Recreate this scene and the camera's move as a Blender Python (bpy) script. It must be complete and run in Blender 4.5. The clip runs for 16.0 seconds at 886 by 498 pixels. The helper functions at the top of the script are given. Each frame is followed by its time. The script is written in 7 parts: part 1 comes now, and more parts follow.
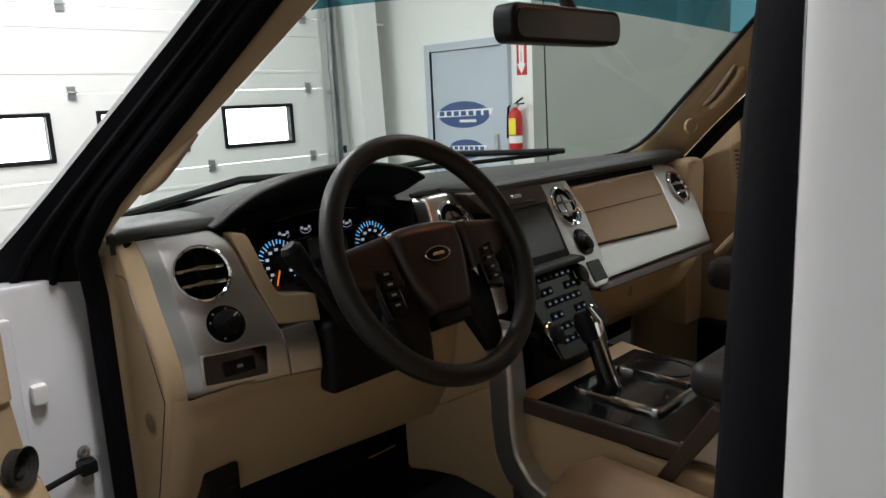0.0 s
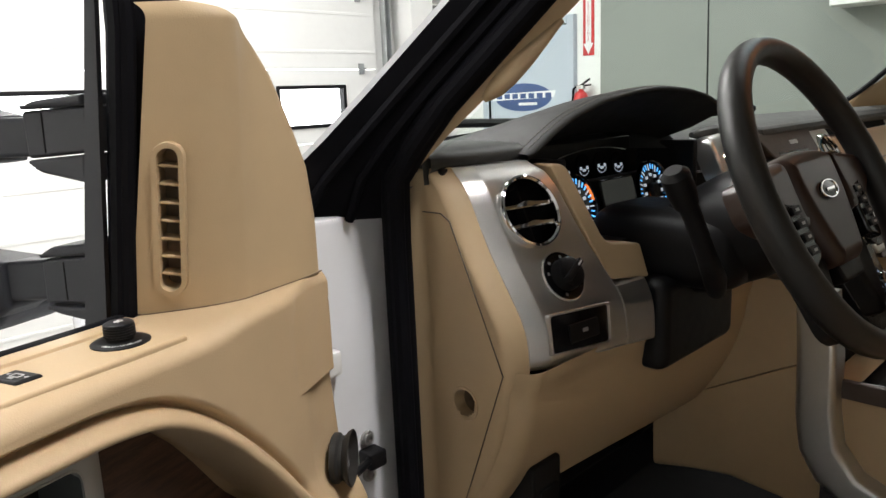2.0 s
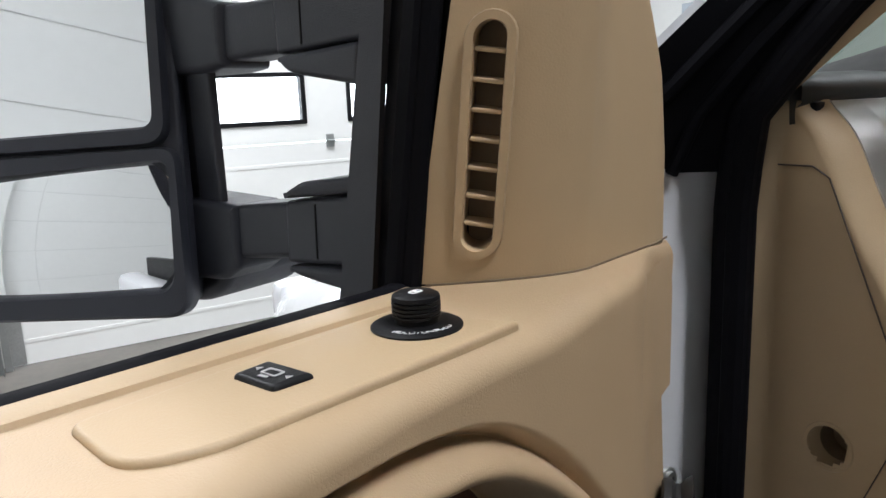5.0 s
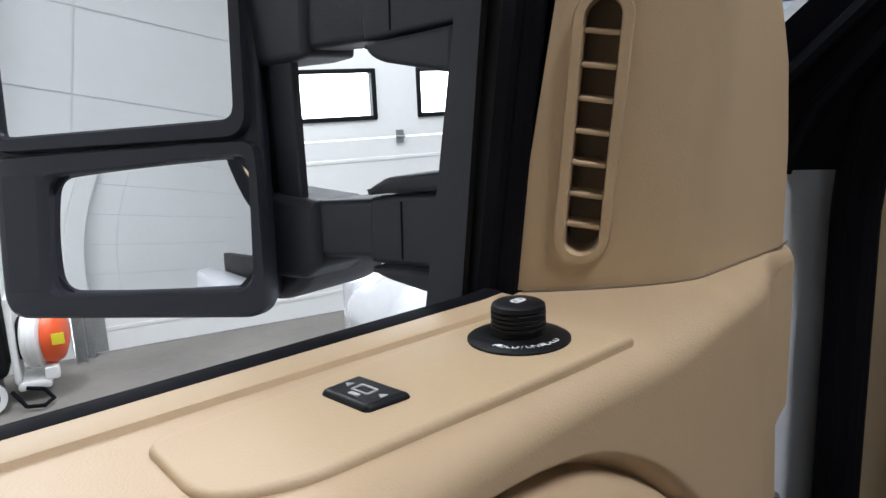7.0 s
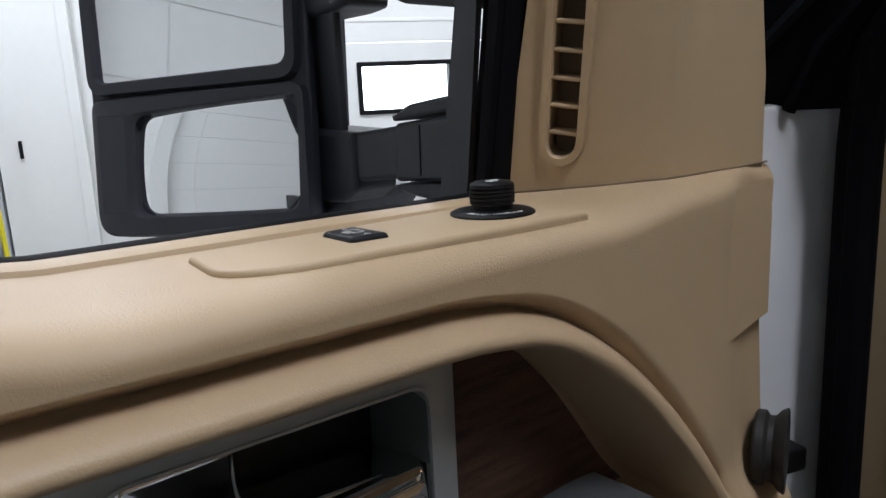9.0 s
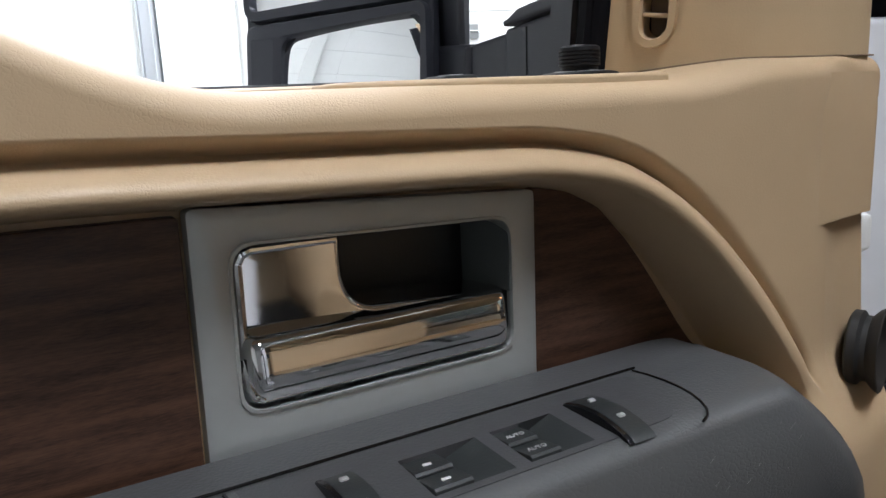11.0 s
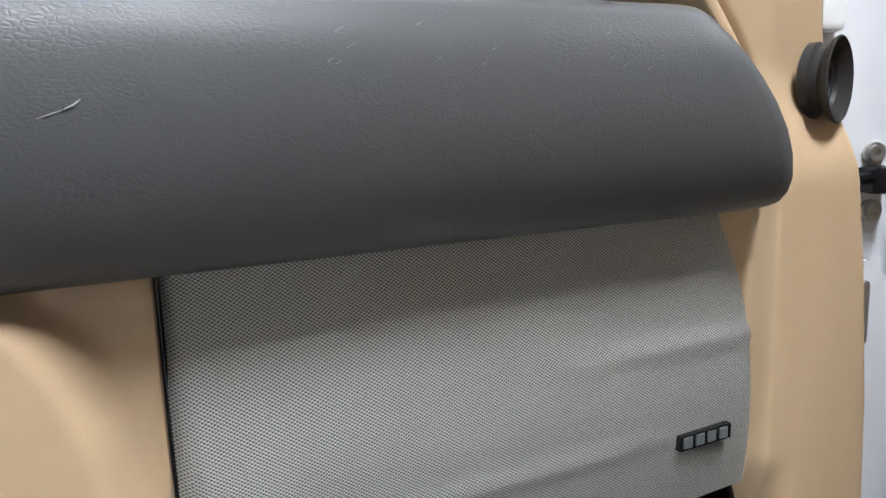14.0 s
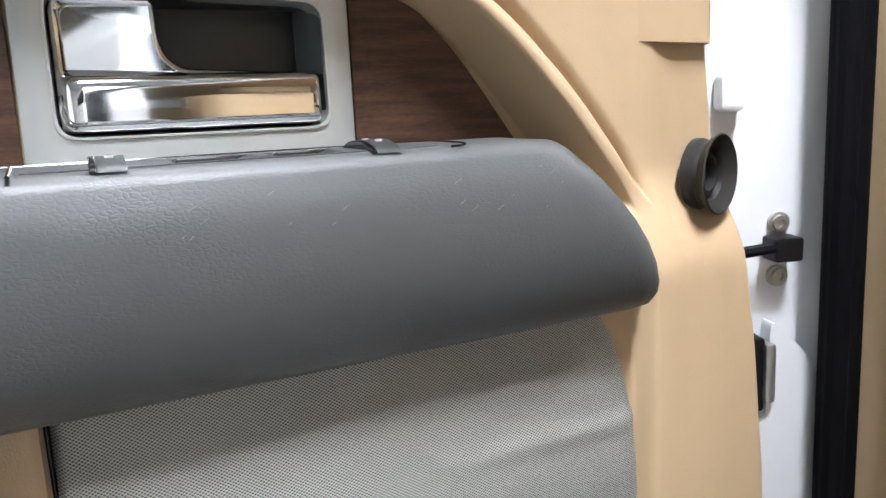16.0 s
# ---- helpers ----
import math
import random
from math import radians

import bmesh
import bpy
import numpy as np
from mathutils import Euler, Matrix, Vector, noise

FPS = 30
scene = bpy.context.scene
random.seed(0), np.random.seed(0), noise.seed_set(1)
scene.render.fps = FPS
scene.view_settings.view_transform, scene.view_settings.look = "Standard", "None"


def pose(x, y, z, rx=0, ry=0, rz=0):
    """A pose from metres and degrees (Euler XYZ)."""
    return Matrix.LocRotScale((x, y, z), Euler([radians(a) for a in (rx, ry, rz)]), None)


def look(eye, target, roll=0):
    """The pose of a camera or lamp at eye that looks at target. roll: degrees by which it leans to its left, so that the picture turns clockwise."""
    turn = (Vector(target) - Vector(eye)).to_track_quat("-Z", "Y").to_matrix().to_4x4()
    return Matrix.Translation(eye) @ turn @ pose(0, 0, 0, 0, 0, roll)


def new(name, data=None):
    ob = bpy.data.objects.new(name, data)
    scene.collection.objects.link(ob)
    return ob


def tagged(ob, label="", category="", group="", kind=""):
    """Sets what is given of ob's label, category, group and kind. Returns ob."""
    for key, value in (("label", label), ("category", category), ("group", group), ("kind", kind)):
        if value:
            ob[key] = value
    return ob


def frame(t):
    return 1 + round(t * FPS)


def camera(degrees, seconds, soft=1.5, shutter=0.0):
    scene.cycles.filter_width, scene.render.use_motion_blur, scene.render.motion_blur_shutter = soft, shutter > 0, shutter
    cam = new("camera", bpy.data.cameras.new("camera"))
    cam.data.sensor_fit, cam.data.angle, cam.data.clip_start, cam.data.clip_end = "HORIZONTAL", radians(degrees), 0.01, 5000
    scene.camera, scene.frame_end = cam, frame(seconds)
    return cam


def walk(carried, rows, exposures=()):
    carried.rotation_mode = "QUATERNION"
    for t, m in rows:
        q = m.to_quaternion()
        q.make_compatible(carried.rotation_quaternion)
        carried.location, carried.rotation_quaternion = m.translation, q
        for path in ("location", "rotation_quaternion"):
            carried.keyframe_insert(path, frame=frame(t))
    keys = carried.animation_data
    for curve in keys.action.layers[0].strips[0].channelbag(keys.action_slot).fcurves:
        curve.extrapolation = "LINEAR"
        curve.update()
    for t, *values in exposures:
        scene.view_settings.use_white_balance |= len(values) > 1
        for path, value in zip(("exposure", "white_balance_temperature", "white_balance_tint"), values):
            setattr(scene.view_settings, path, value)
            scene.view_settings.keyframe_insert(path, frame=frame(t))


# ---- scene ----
cam = camera(62.5, 16.0)
PATH = [
    (0, (-1.087, -0.682, 1.608), (0.315, 0.69, 1.216), -2.7),
    (0.5, (-1.108, -0.584, 1.587), (0.288, 0.791, 1.189), -2.7),
    (1, (-1.151, -0.468, 1.578), (0.243, 0.91, 1.181), -2.4),
    (1.5, (-1.195, -0.348, 1.541), (0.191, 1.038, 1.145), -2.5),
    (2, (-1.227, -0.248, 1.517), (0.154, 1.141, 1.114), -2.4),
    (2.5, (-1.22, -0.15, 1.497), (0.132, 1.263, 1.076), -1.9),
    (3, (-1.22, -0.092, 1.481), (0.036, 1.41, 1.075), -2.3),
    (3.5, (-1.203, -0.068, 1.472), (-0.043, 1.509, 1.063), -2.4),
    (4, (-1.197, -0.051, 1.465), (-0.087, 1.562, 1.058), -2.3),
    (6.5, (-1.189, 0.007, 1.458), (-0.286, 1.744, 1.048), -2.5),
    (7, (-1.191, 0.01, 1.457), (-0.322, 1.764, 1.049), -2.5),
    (7.5, (-1.191, 0.008, 1.455), (-0.338, 1.77, 1.048), -2.6),
    (8, (-1.187, 0.005, 1.457), (-0.34, 1.771, 1.051), -2.7),
    (8.5, (-1.184, -0.018, 1.448), (-0.345, 1.752, 1.044), -2.8),
    (9, (-1.185, -0.065, 1.422), (-0.518, 1.776, 1.012), -2.9),
    (9.5, (-1.18, -0.098, 1.391), (-0.699, 1.801, 0.988), -3.1),
    (10, (-1.182, -0.114, 1.374), (-0.815, 1.812, 0.98), -3.3),
    (12.5, (-1.168, -0.123, 1.326), (-0.879, 1.813, 0.914), -2.5),
    (13, (-1.141, -0.128, 1.282), (-0.857, 1.814, 0.895), -2.5),
    (13.5, (-1.13, -0.141, 1.225), (-0.874, 1.809, 0.864), -2.1),
    (14, (-1.136, -0.169, 1.192), (-0.963, 1.794, 0.849), -1.9),
    (14.5, (-1.143, -0.181, 1.181), (-1.069, 1.789, 0.844), -1.9),
    (15, (-1.142, -0.182, 1.191), (-1.088, 1.787, 0.841), -2.0),
    (15.5, (-1.129, -0.186, 1.215), (-1.048, 1.778, 0.848), -1.9),
    (16, (-1.078, -0.194, 1.25), (-0.911, 1.768, 0.901), -2.9),
]
EXPOSURES = [(0, -0.33, 6400, 10), (0.5, 0.0, 6400, 10), (1, 0.08, 6550, 10), (2, 0.2, 6600, 10), (3, 0.3, 6500, 10), (3.5, 0.15, 6250, 10), (4, 0.0, 6200, 10), (6.5, -0.36, 5850, 10), (8.5, -0.55, 5850, 10), (9, -0.72, 5850, 10), (9.5, -0.56, 5950, 10), (10, -0.5, 6100, 10), (12.5, 1.1, 5650, 10), (13, 1.2, 5700, 10), (13.5, 1.13, 5750, 10), (14, 1.16, 5900, 10), (14.5, 1.22, 5900, 10), (15, 1.47, 5850, 10), (16, 1.6, 5950, 10)]
walk(cam, [(t, look(eye, target, roll)) for t, eye, target, roll in PATH], EXPOSURES)

# ---- light ----
world = bpy.data.worlds.new("World")
scene.world = world
world.use_nodes = True
wn = world.node_tree.nodes
sky = wn.new("ShaderNodeTexSky")
sky.sky_type, sky.sun_disc = "NISHITA", False
sky.sun_elevation, sky.sun_rotation = radians(35), radians(20)
wn["Background"].inputs["Strength"].default_value = 0.12
world.node_tree.links.new(sky.outputs[0], wn["Background"].inputs[0])
sun = new("sun", bpy.data.lights.new("sun", "SUN"))
sun.data.energy, sun.data.angle, sun.data.color = 2.0, radians(3), (1, 0.95, 0.88)
sun.matrix_world = look((2, 12, 9), (1, 4.8, 0))


def unseen_ceiling_lamp(x, y, watts):
    lamp = new("lamp", bpy.data.lights.new("lamp", "AREA"))
    lamp.data.shape, lamp.data.size, lamp.data.size_y = "RECTANGLE", 0.3, 1.4
    lamp.data.energy, lamp.data.color = watts, (1.0, 0.985, 0.98)
    lamp.matrix_world = pose(x, y, 4.02)


# assumed lamps, unseen; first set by the armrest shadow, others added as fill
LAMPS = [(-0.6, -1.15, 108), (-1.3, 1.6, 40), (0.6, 3.4, 130), (0.6, -4.6, 20), (2.6, 0.6, 40), (2.9, -2.0, 75), (-1.9, 3.5, 150)]
for lx, ly, watts in LAMPS:
    unseen_ceiling_lamp(lx, ly, watts)

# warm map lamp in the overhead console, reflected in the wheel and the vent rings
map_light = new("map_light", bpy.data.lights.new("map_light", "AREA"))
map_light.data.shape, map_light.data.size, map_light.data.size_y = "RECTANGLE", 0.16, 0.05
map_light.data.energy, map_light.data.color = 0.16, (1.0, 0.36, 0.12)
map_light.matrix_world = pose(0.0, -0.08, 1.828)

# ---- geometry helpers ----
from mathutils.geometry import tessellate_polygon


class Geo:
    """Vertices and faces gathered for one mesh."""

    def __init__(self):
        self.v, self.f, self.flat = [], [], False

    def add(self, verts, faces, m=None):
        k = len(self.v)
        for p in verts:
            p = Vector(p)
            self.v.append(tuple(m @ p if m is not None else p))
        self.f += [tuple(k + i for i in face) for face in faces]
        return self

    def grid(self, a, m=None, wrap=False, keep=None):
        a = np.asarray(a, float)
        n, k = a.shape[:2]
        faces = []
        for i in range(n - 1):
            for j in range(k if wrap else k - 1):
                if keep is None or keep[i, j]:
                    j2 = (j + 1) % k
                    faces.append((i * k + j, i * k + j2, (i + 1) * k + j2, (i + 1) * k + j))
        return self.add(a.reshape(-1, 3), faces, m)

    def box(self, x0, x1, y0, y1, z0, z1, b=0.003, seg=2, m=None):
        self.flat = True
        bm = bmesh.new()
        bmesh.ops.create_cube(bm, size=1)
        for v in bm.verts:
            v.co = Vector(((x0 + x1) / 2 + v.co.x * (x1 - x0), (y0 + y1) / 2 + v.co.y * (y1 - y0), (z0 + z1) / 2 + v.co.z * (z1 - z0)))
        if b:
            bmesh.ops.bevel(bm, geom=bm.edges[:], offset=min(b, 0.45 * min(abs(x1 - x0), abs(y1 - y0), abs(z1 - z0))), segments=seg, affect="EDGES", profile=0.5)
        bm.verts.index_update()
        self.add([v.co for v in bm.verts], [[v.index for v in f.verts] for f in bm.faces], m)
        bm.free()
        return self

    def prism(self, poly, h0, h1, b=0.002, m=None, back=True):
        """A plate with the outline poly in x and z, from y = h0 to the rounded rim at h1."""
        self.flat = True
        p = np.array(poly, float)
        area = np.sum(p[:, 0] * np.roll(p[:, 1], -1) - np.roll(p[:, 0], -1) * p[:, 1])
        if area < 0:
            p = p[::-1]
        e = np.roll(p, -1, 0) - p
        nrm = np.stack([e[:, 1], -e[:, 0]], 1) / (np.linalg.norm(e, axis=1)[:, None] + 1e-12)
        av = nrm + np.roll(nrm, 1, 0)
        av = av / (np.sum(av * nrm, 1)[:, None] + 1e-9)
        av = np.clip(av, -2, 2)
        sg = 1 if h1 > h0 else -1
        rings = [(0, h0)] + [(b * (1 - math.cos(a)), h1 - sg * b * (1 - math.sin(a))) for a in (0, 0.4, 0.8, 1.2, math.pi / 2)]
        n = len(p)
        verts = []
        for off, h in rings:
            q = p - av * off
            verts += [(x, h, z) for x, z in q]
        faces = [(r * n + i, r * n + (i + 1) % n, (r + 1) * n + (i + 1) % n, (r + 1) * n + i) for r in range(len(rings) - 1) for i in range(n)]
        top = (len(rings) - 1) * n
        tris = tessellate_polygon([[Vector((x, z, 0)) for x, _, z in verts[top:]]])
        faces += [tuple(top + i for i in t) for t in tris]
        if back:
            faces += [tuple(reversed(t)) for t in tris]
        return self.add(verts, faces, m)

    def rim(self, outer, inner, h0, h1, b=0.0015, m=None):
        """A ring between two outlines with the same number of points, rounded at both rims."""
        o, i = np.array(outer, float), np.array(inner, float)
        sg = 1 if h1 > h0 else -1
        rows = []
        for w, h in ((0, h0), (0, h1 - sg * b), (0.12, h1), (0.88, h1), (1, h1 - sg * b), (1, h0)):
            q = o * (1 - w) + i * w
            rows.append([(x, h, z) for x, z in q])
        a = np.array(rows)
        return self.grid(a, m, wrap=True)

    def lathe(self, prof, m=None, seg=32, squash=1.0):
        a = [[(r * math.cos(t), r * math.sin(t) * squash, h) for t in np.arange(seg) * 2 * math.pi / seg] for r, h in prof]
        return self.grid(a, m, wrap=True)

    def tube(self, pts, r, seg=10, closed=False, squash=1.0, caps=True):
        pts = [Vector(p) for p in pts]
        n = len(pts)
        rad = r if isinstance(r, (list, tuple)) else [r] * n
        rows, side = [], None
        for i in range(n):
            a, c = pts[(i - 1) % n if closed else max(i - 1, 0)], pts[(i + 1) % n if closed else min(i + 1, n - 1)]
            d = (c - a).normalized()
            if side is None:
                side = d.orthogonal().normalized() if abs(d.z) > 0.95 else d.cross(Vector((0, 0, 1))).normalized()
            side = (side - d * side.dot(d)).normalized()
            up = side.cross(d)
            rows.append([pts[i] + side * math.cos(t) * rad[i] + up * math.sin(t) * rad[i] * squash for t in np.arange(seg) * 2 * math.pi / seg])
        if closed:
            rows.append(rows[0])
        k = len(self.v)
        self.grid([[tuple(p) for p in row] for row in rows], wrap=True)
        if caps and not closed:
            self.f += [tuple(k + i for i in reversed(range(seg))), tuple(k + (n - 1) * seg + i for i in range(seg))]
        return self

    def strip(self, a, b, thick=0.004):
        """A band between two lines of points, with thickness downwards along its normal."""
        a, b = [Vector(p) for p in a], [Vector(p) for p in b]
        n = (a[-1] - a[0]).cross(b[0] - a[0]).normalized() * thick
        rows = [[tuple(p) for p in a], [tuple(p) for p in b], [tuple(p - n) for p in b], [tuple(p - n) for p in a]]
        arr = np.array(rows + [rows[0]])
        return self.grid(arr)


def rounded(poly, r, n=5):
    """The outline with its corners rounded; r: one radius, or one for each corner."""
    out, p = [], [Vector(q) for q in poly]
    for i, c in enumerate(p):
        rr = r[i] if isinstance(r, (list, tuple)) else r
        a, b = p[i - 1] - c, p[(i + 1) % len(p)] - c
        k = min(rr, 0.45 * a.length, 0.45 * b.length)
        s, e = c + a.normalized() * k, c + b.normalized() * k
        for t in np.linspace(0, 1, n):
            out.append(tuple((1 - t) ** 2 * s + 2 * t * (1 - t) * c + t * t * e))
    return out


def rrect(x0, x1, z0, z1, r, n=5):
    return rounded([(x0, z0), (x1, z0), (x1, z1), (x0, z1)], r, n)


def slot(x0, z0, x1, z1, w, n=9):
    """A long hole with round ends between two centres."""
    d = Vector((x1 - x0, z1 - z0)).normalized()
    s = Vector((-d.y, d.x))
    out = []
    for c, g in ((Vector((x0, z0)), -1), (Vector((x1, z1)), 1)):
        for a in np.linspace(0, math.pi, n):
            out.append(tuple(c + s * math.cos(a) * w * -g + d * math.sin(a) * w * g))
    return out


def circle(x, z, r, n=32, rz=None):
    return [(x + r * math.cos(a), z + (rz or r) * math.sin(a)) for a in np.arange(n) * 2 * math.pi / n]


BASE = {}


def thing(name, m, label, category, group="", kind="", local=False):
    ob = new(name)
    ob.empty_display_size = 0.1
    ob.matrix_world = m
    BASE[ob.name] = (m, local)
    return tagged(ob, label, category, group, kind)


def finish(geo, name, material, m=None, sharp=35):
    me = bpy.data.meshes.new(name)
    me.from_pydata(geo.v, [], geo.f)
    if m is not None:
        me.transform(m)
    bm = bmesh.new()
    bm.from_mesh(me)
    bmesh.ops.remove_doubles(bm, verts=bm.verts[:], dist=1e-6)
    bmesh.ops.recalc_face_normals(bm, faces=bm.faces[:])
    bm.to_mesh(me)
    bm.free()
    me.polygons.foreach_set("use_smooth", [True] * len(me.polygons))
    me.set_sharp_from_angle(angle=radians(sharp))
    me.materials.append(material)
    me.update()
    return me


def even_normals(ob, geo):
    """Flat faces keep flat shading between their rounded edges."""
    if geo.flat:
        wn_ = ob.modifiers.new("even_normals", "WEIGHTED_NORMAL")
        wn_.keep_sharp, wn_.weight = True, 80


def owner(parent):
    """Parts go no deeper than thing, part and sub-part."""
    while parent.parent and parent.parent.parent:
        parent = parent.parent
    return parent


def part(name, geo, material, parent, label="", sharp=35):
    top = parent
    while top.parent:
        top = top.parent
    m, local = BASE[top.name]
    me = finish(geo, name, material, None if local else m.inverted(), sharp)
    ob = new(name, me)
    ob.parent = owner(parent)
    even_normals(ob, geo)
    return tagged(ob, label)


def solo(name, geo, material, label, category, group="", kind="", sharp=35):
    """A thing of one mesh."""
    ob = new(name, finish(geo, name, material, None, sharp))
    even_normals(ob, geo)
    return tagged(ob, label, category, group, kind)


def letters(text, size, m, material, parent, name="lettering", thick=0.0002, align="CENTER"):
    cu = bpy.data.curves.new(name, "FONT")
    cu.body, cu.size, cu.extrude, cu.align_x, cu.align_y = text, size, thick, align, "CENTER"
    tmp = new(name, cu)
    me = bpy.data.meshes.new_from_object(tmp)
    bpy.data.objects.remove(tmp)
    me.transform(m)
    top = parent
    while top.parent:
        top = top.parent
    bm_, local = BASE[top.name]
    if not local:
        me.transform(bm_.inverted())
    me.materials.append(material)
    ob = new(name, me)
    ob.parent = owner(parent)
    return ob


def smooth01(x):
    x = np.clip(x, 0, 1)
    return x * x * (3 - 2 * x)


# ---- materials ----


def material(name, color, rough=0.5, metal=0.0, var=0.1, scale=6.0, fine=0.0, bump=0.0, spec=0.5, grain="noise", rvar=0.1, stretch=(1, 1, 1), color2=None, coat=0.0):
    """A surface with large blotches, fine grain and relief, in real sizes."""
    mt = bpy.data.materials.new(name)
    mt.use_nodes = True
    nt = mt.node_tree
    nd, ln = nt.nodes, nt.links
    bs = nd["Principled BSDF"]
    bs.inputs["Roughness"].default_value, bs.inputs["Metallic"].default_value = rough, metal
    bs.inputs["Specular IOR Level"].default_value = spec
    bs.inputs["Coat Weight"].default_value = coat
    tc, mp = nd.new("ShaderNodeTexCoord"), nd.new("ShaderNodeMapping")
    mp.inputs["Scale"].default_value = stretch
    ln.new(tc.outputs["Object"], mp.inputs[0])
    n1 = nd.new("ShaderNodeTexNoise")
    n1.inputs["Scale"].default_value, n1.inputs["Detail"].default_value = scale, 5
    ln.new(mp.outputs[0], n1.inputs["Vector"])
    n2 = nd.new("ShaderNodeTexNoise")
    n2.inputs["Scale"].default_value, n2.inputs["Detail"].default_value = scale * 14, 3
    ln.new(mp.outputs[0], n2.inputs["Vector"])
    mix = nd.new("ShaderNodeMath")
    mix.operation = "MULTIPLY_ADD"
    mix.inputs[1].default_value = 0.65
    ln.new(n1.outputs[0], mix.inputs[0])
    half = nd.new("ShaderNodeMath")
    half.operation = "MULTIPLY"
    half.inputs[1].default_value = 0.35
    ln.new(n2.outputs[0], half.inputs[0])
    ln.new(half.outputs[0], mix.inputs[2])
    ramp = nd.new("ShaderNodeValToRGB")
    c = Vector(color)
    lo, hi = c * (1 - var), c * (1 + var) if color2 is None else Vector(color2)
    ramp.color_ramp.elements[0].position, ramp.color_ramp.elements[1].position = 0.3, 0.7
    ramp.color_ramp.elements[0].color, ramp.color_ramp.elements[1].color = (*lo, 1), (*[min(v, 1) for v in hi], 1)
    ln.new(mix.outputs[0], ramp.inputs[0])
    ln.new(ramp.outputs[0], bs.inputs["Base Color"])
    if rvar:
        mr = nd.new("ShaderNodeMapRange")
        mr.inputs["To Min"].default_value, mr.inputs["To Max"].default_value = max(rough - rvar, 0.02), min(rough + rvar, 1)
        ln.new(n2.outputs[0], mr.inputs["Value"])
        ln.new(mr.outputs[0], bs.inputs["Roughness"])
    if bump:
        bp = nd.new("ShaderNodeBump")
        bp.inputs["Distance"].default_value, bp.inputs["Strength"].default_value = 0.001, bump
        if grain == "leather":
            vo = nd.new("ShaderNodeTexVoronoi")
            vo.feature = "DISTANCE_TO_EDGE"
            vo.inputs["Scale"].default_value = fine
            wob = nd.new("ShaderNodeTexNoise")
            wob.inputs["Scale"].default_value = fine * 0.4
            ln.new(mp.outputs[0], wob.inputs["Vector"])
            va = nd.new("ShaderNodeVectorMath")
            va.operation = "MULTIPLY_ADD"
            va.inputs[1].default_value = (1.6 / fine,) * 3
            ln.new(wob.outputs["Color"], va.inputs[0])
            ln.new(mp.outputs[0], va.inputs[2])
            ln.new(va.outputs[0], vo.inputs["Vector"])
            pw = nd.new("ShaderNodeMath")
            pw.operation = "MINIMUM"
            pw.inputs[1].default_value = 0.22
            ln.new(vo.outputs["Distance"], pw.inputs[0])
            mask = nd.new("ShaderNodeMath")
            mask.operation = "MULTIPLY"
            ln.new(pw.outputs[0], mask.inputs[0])
            big = nd.new("ShaderNodeTexNoise")
            big.inputs["Scale"].default_value = fine * 0.12
            ln.new(mp.outputs[0], big.inputs["Vector"])
            br = nd.new("ShaderNodeMapRange")
            br.inputs["From Min"].default_value, br.inputs["From Max"].default_value = 0.38, 0.62
            br.inputs["To Min"].default_value = 0.4
            ln.new(big.outputs[0], br.inputs["Value"])
            ln.new(br.outputs[0], mask.inputs[1])
            ln.new(mask.outputs[0], bp.inputs["Height"])
        else:
            nb = nd.new("ShaderNodeTexNoise")
            nb.inputs["Scale"].default_value, nb.inputs["Detail"].default_value = fine or 400, 2
            ln.new(mp.outputs[0], nb.inputs["Vector"])
            ln.new(nb.outputs[0], bp.inputs["Height"])
        ln.new(bp.outputs[0], bs.inputs["Normal"])
    return mt


def glow(name, color, strength):
    mt = material(name, color, 0.4, rvar=0)
    bs = mt.node_tree.nodes["Principled BSDF"]
    bs.inputs["Emission Color"].default_value = (*color, 1)
    bs.inputs["Emission Strength"].default_value = strength
    return mt


def glass(name, color=(1, 1, 1), rough=0.0):
    """Thin clear glass: mostly see-through with a faint gloss."""
    mt = bpy.data.materials.new(name)
    mt.use_nodes = True
    nd, ln = mt.node_tree.nodes, mt.node_tree.links
    nd.remove(nd["Principled BSDF"])
    tr, gl, mx = nd.new("ShaderNodeBsdfTransparent"), nd.new("ShaderNodeBsdfGlossy"), nd.new("ShaderNodeMixShader")
    tr.inputs[0].default_value = (*color, 1)
    gl.inputs["Roughness"].default_value = rough
    mx.inputs[0].default_value = 0.05
    ln.new(tr.outputs[0], mx.inputs[1])
    ln.new(gl.outputs[0], mx.inputs[2])
    ln.new(mx.outputs[0], nd["Material Output"].inputs[0])
    return mt


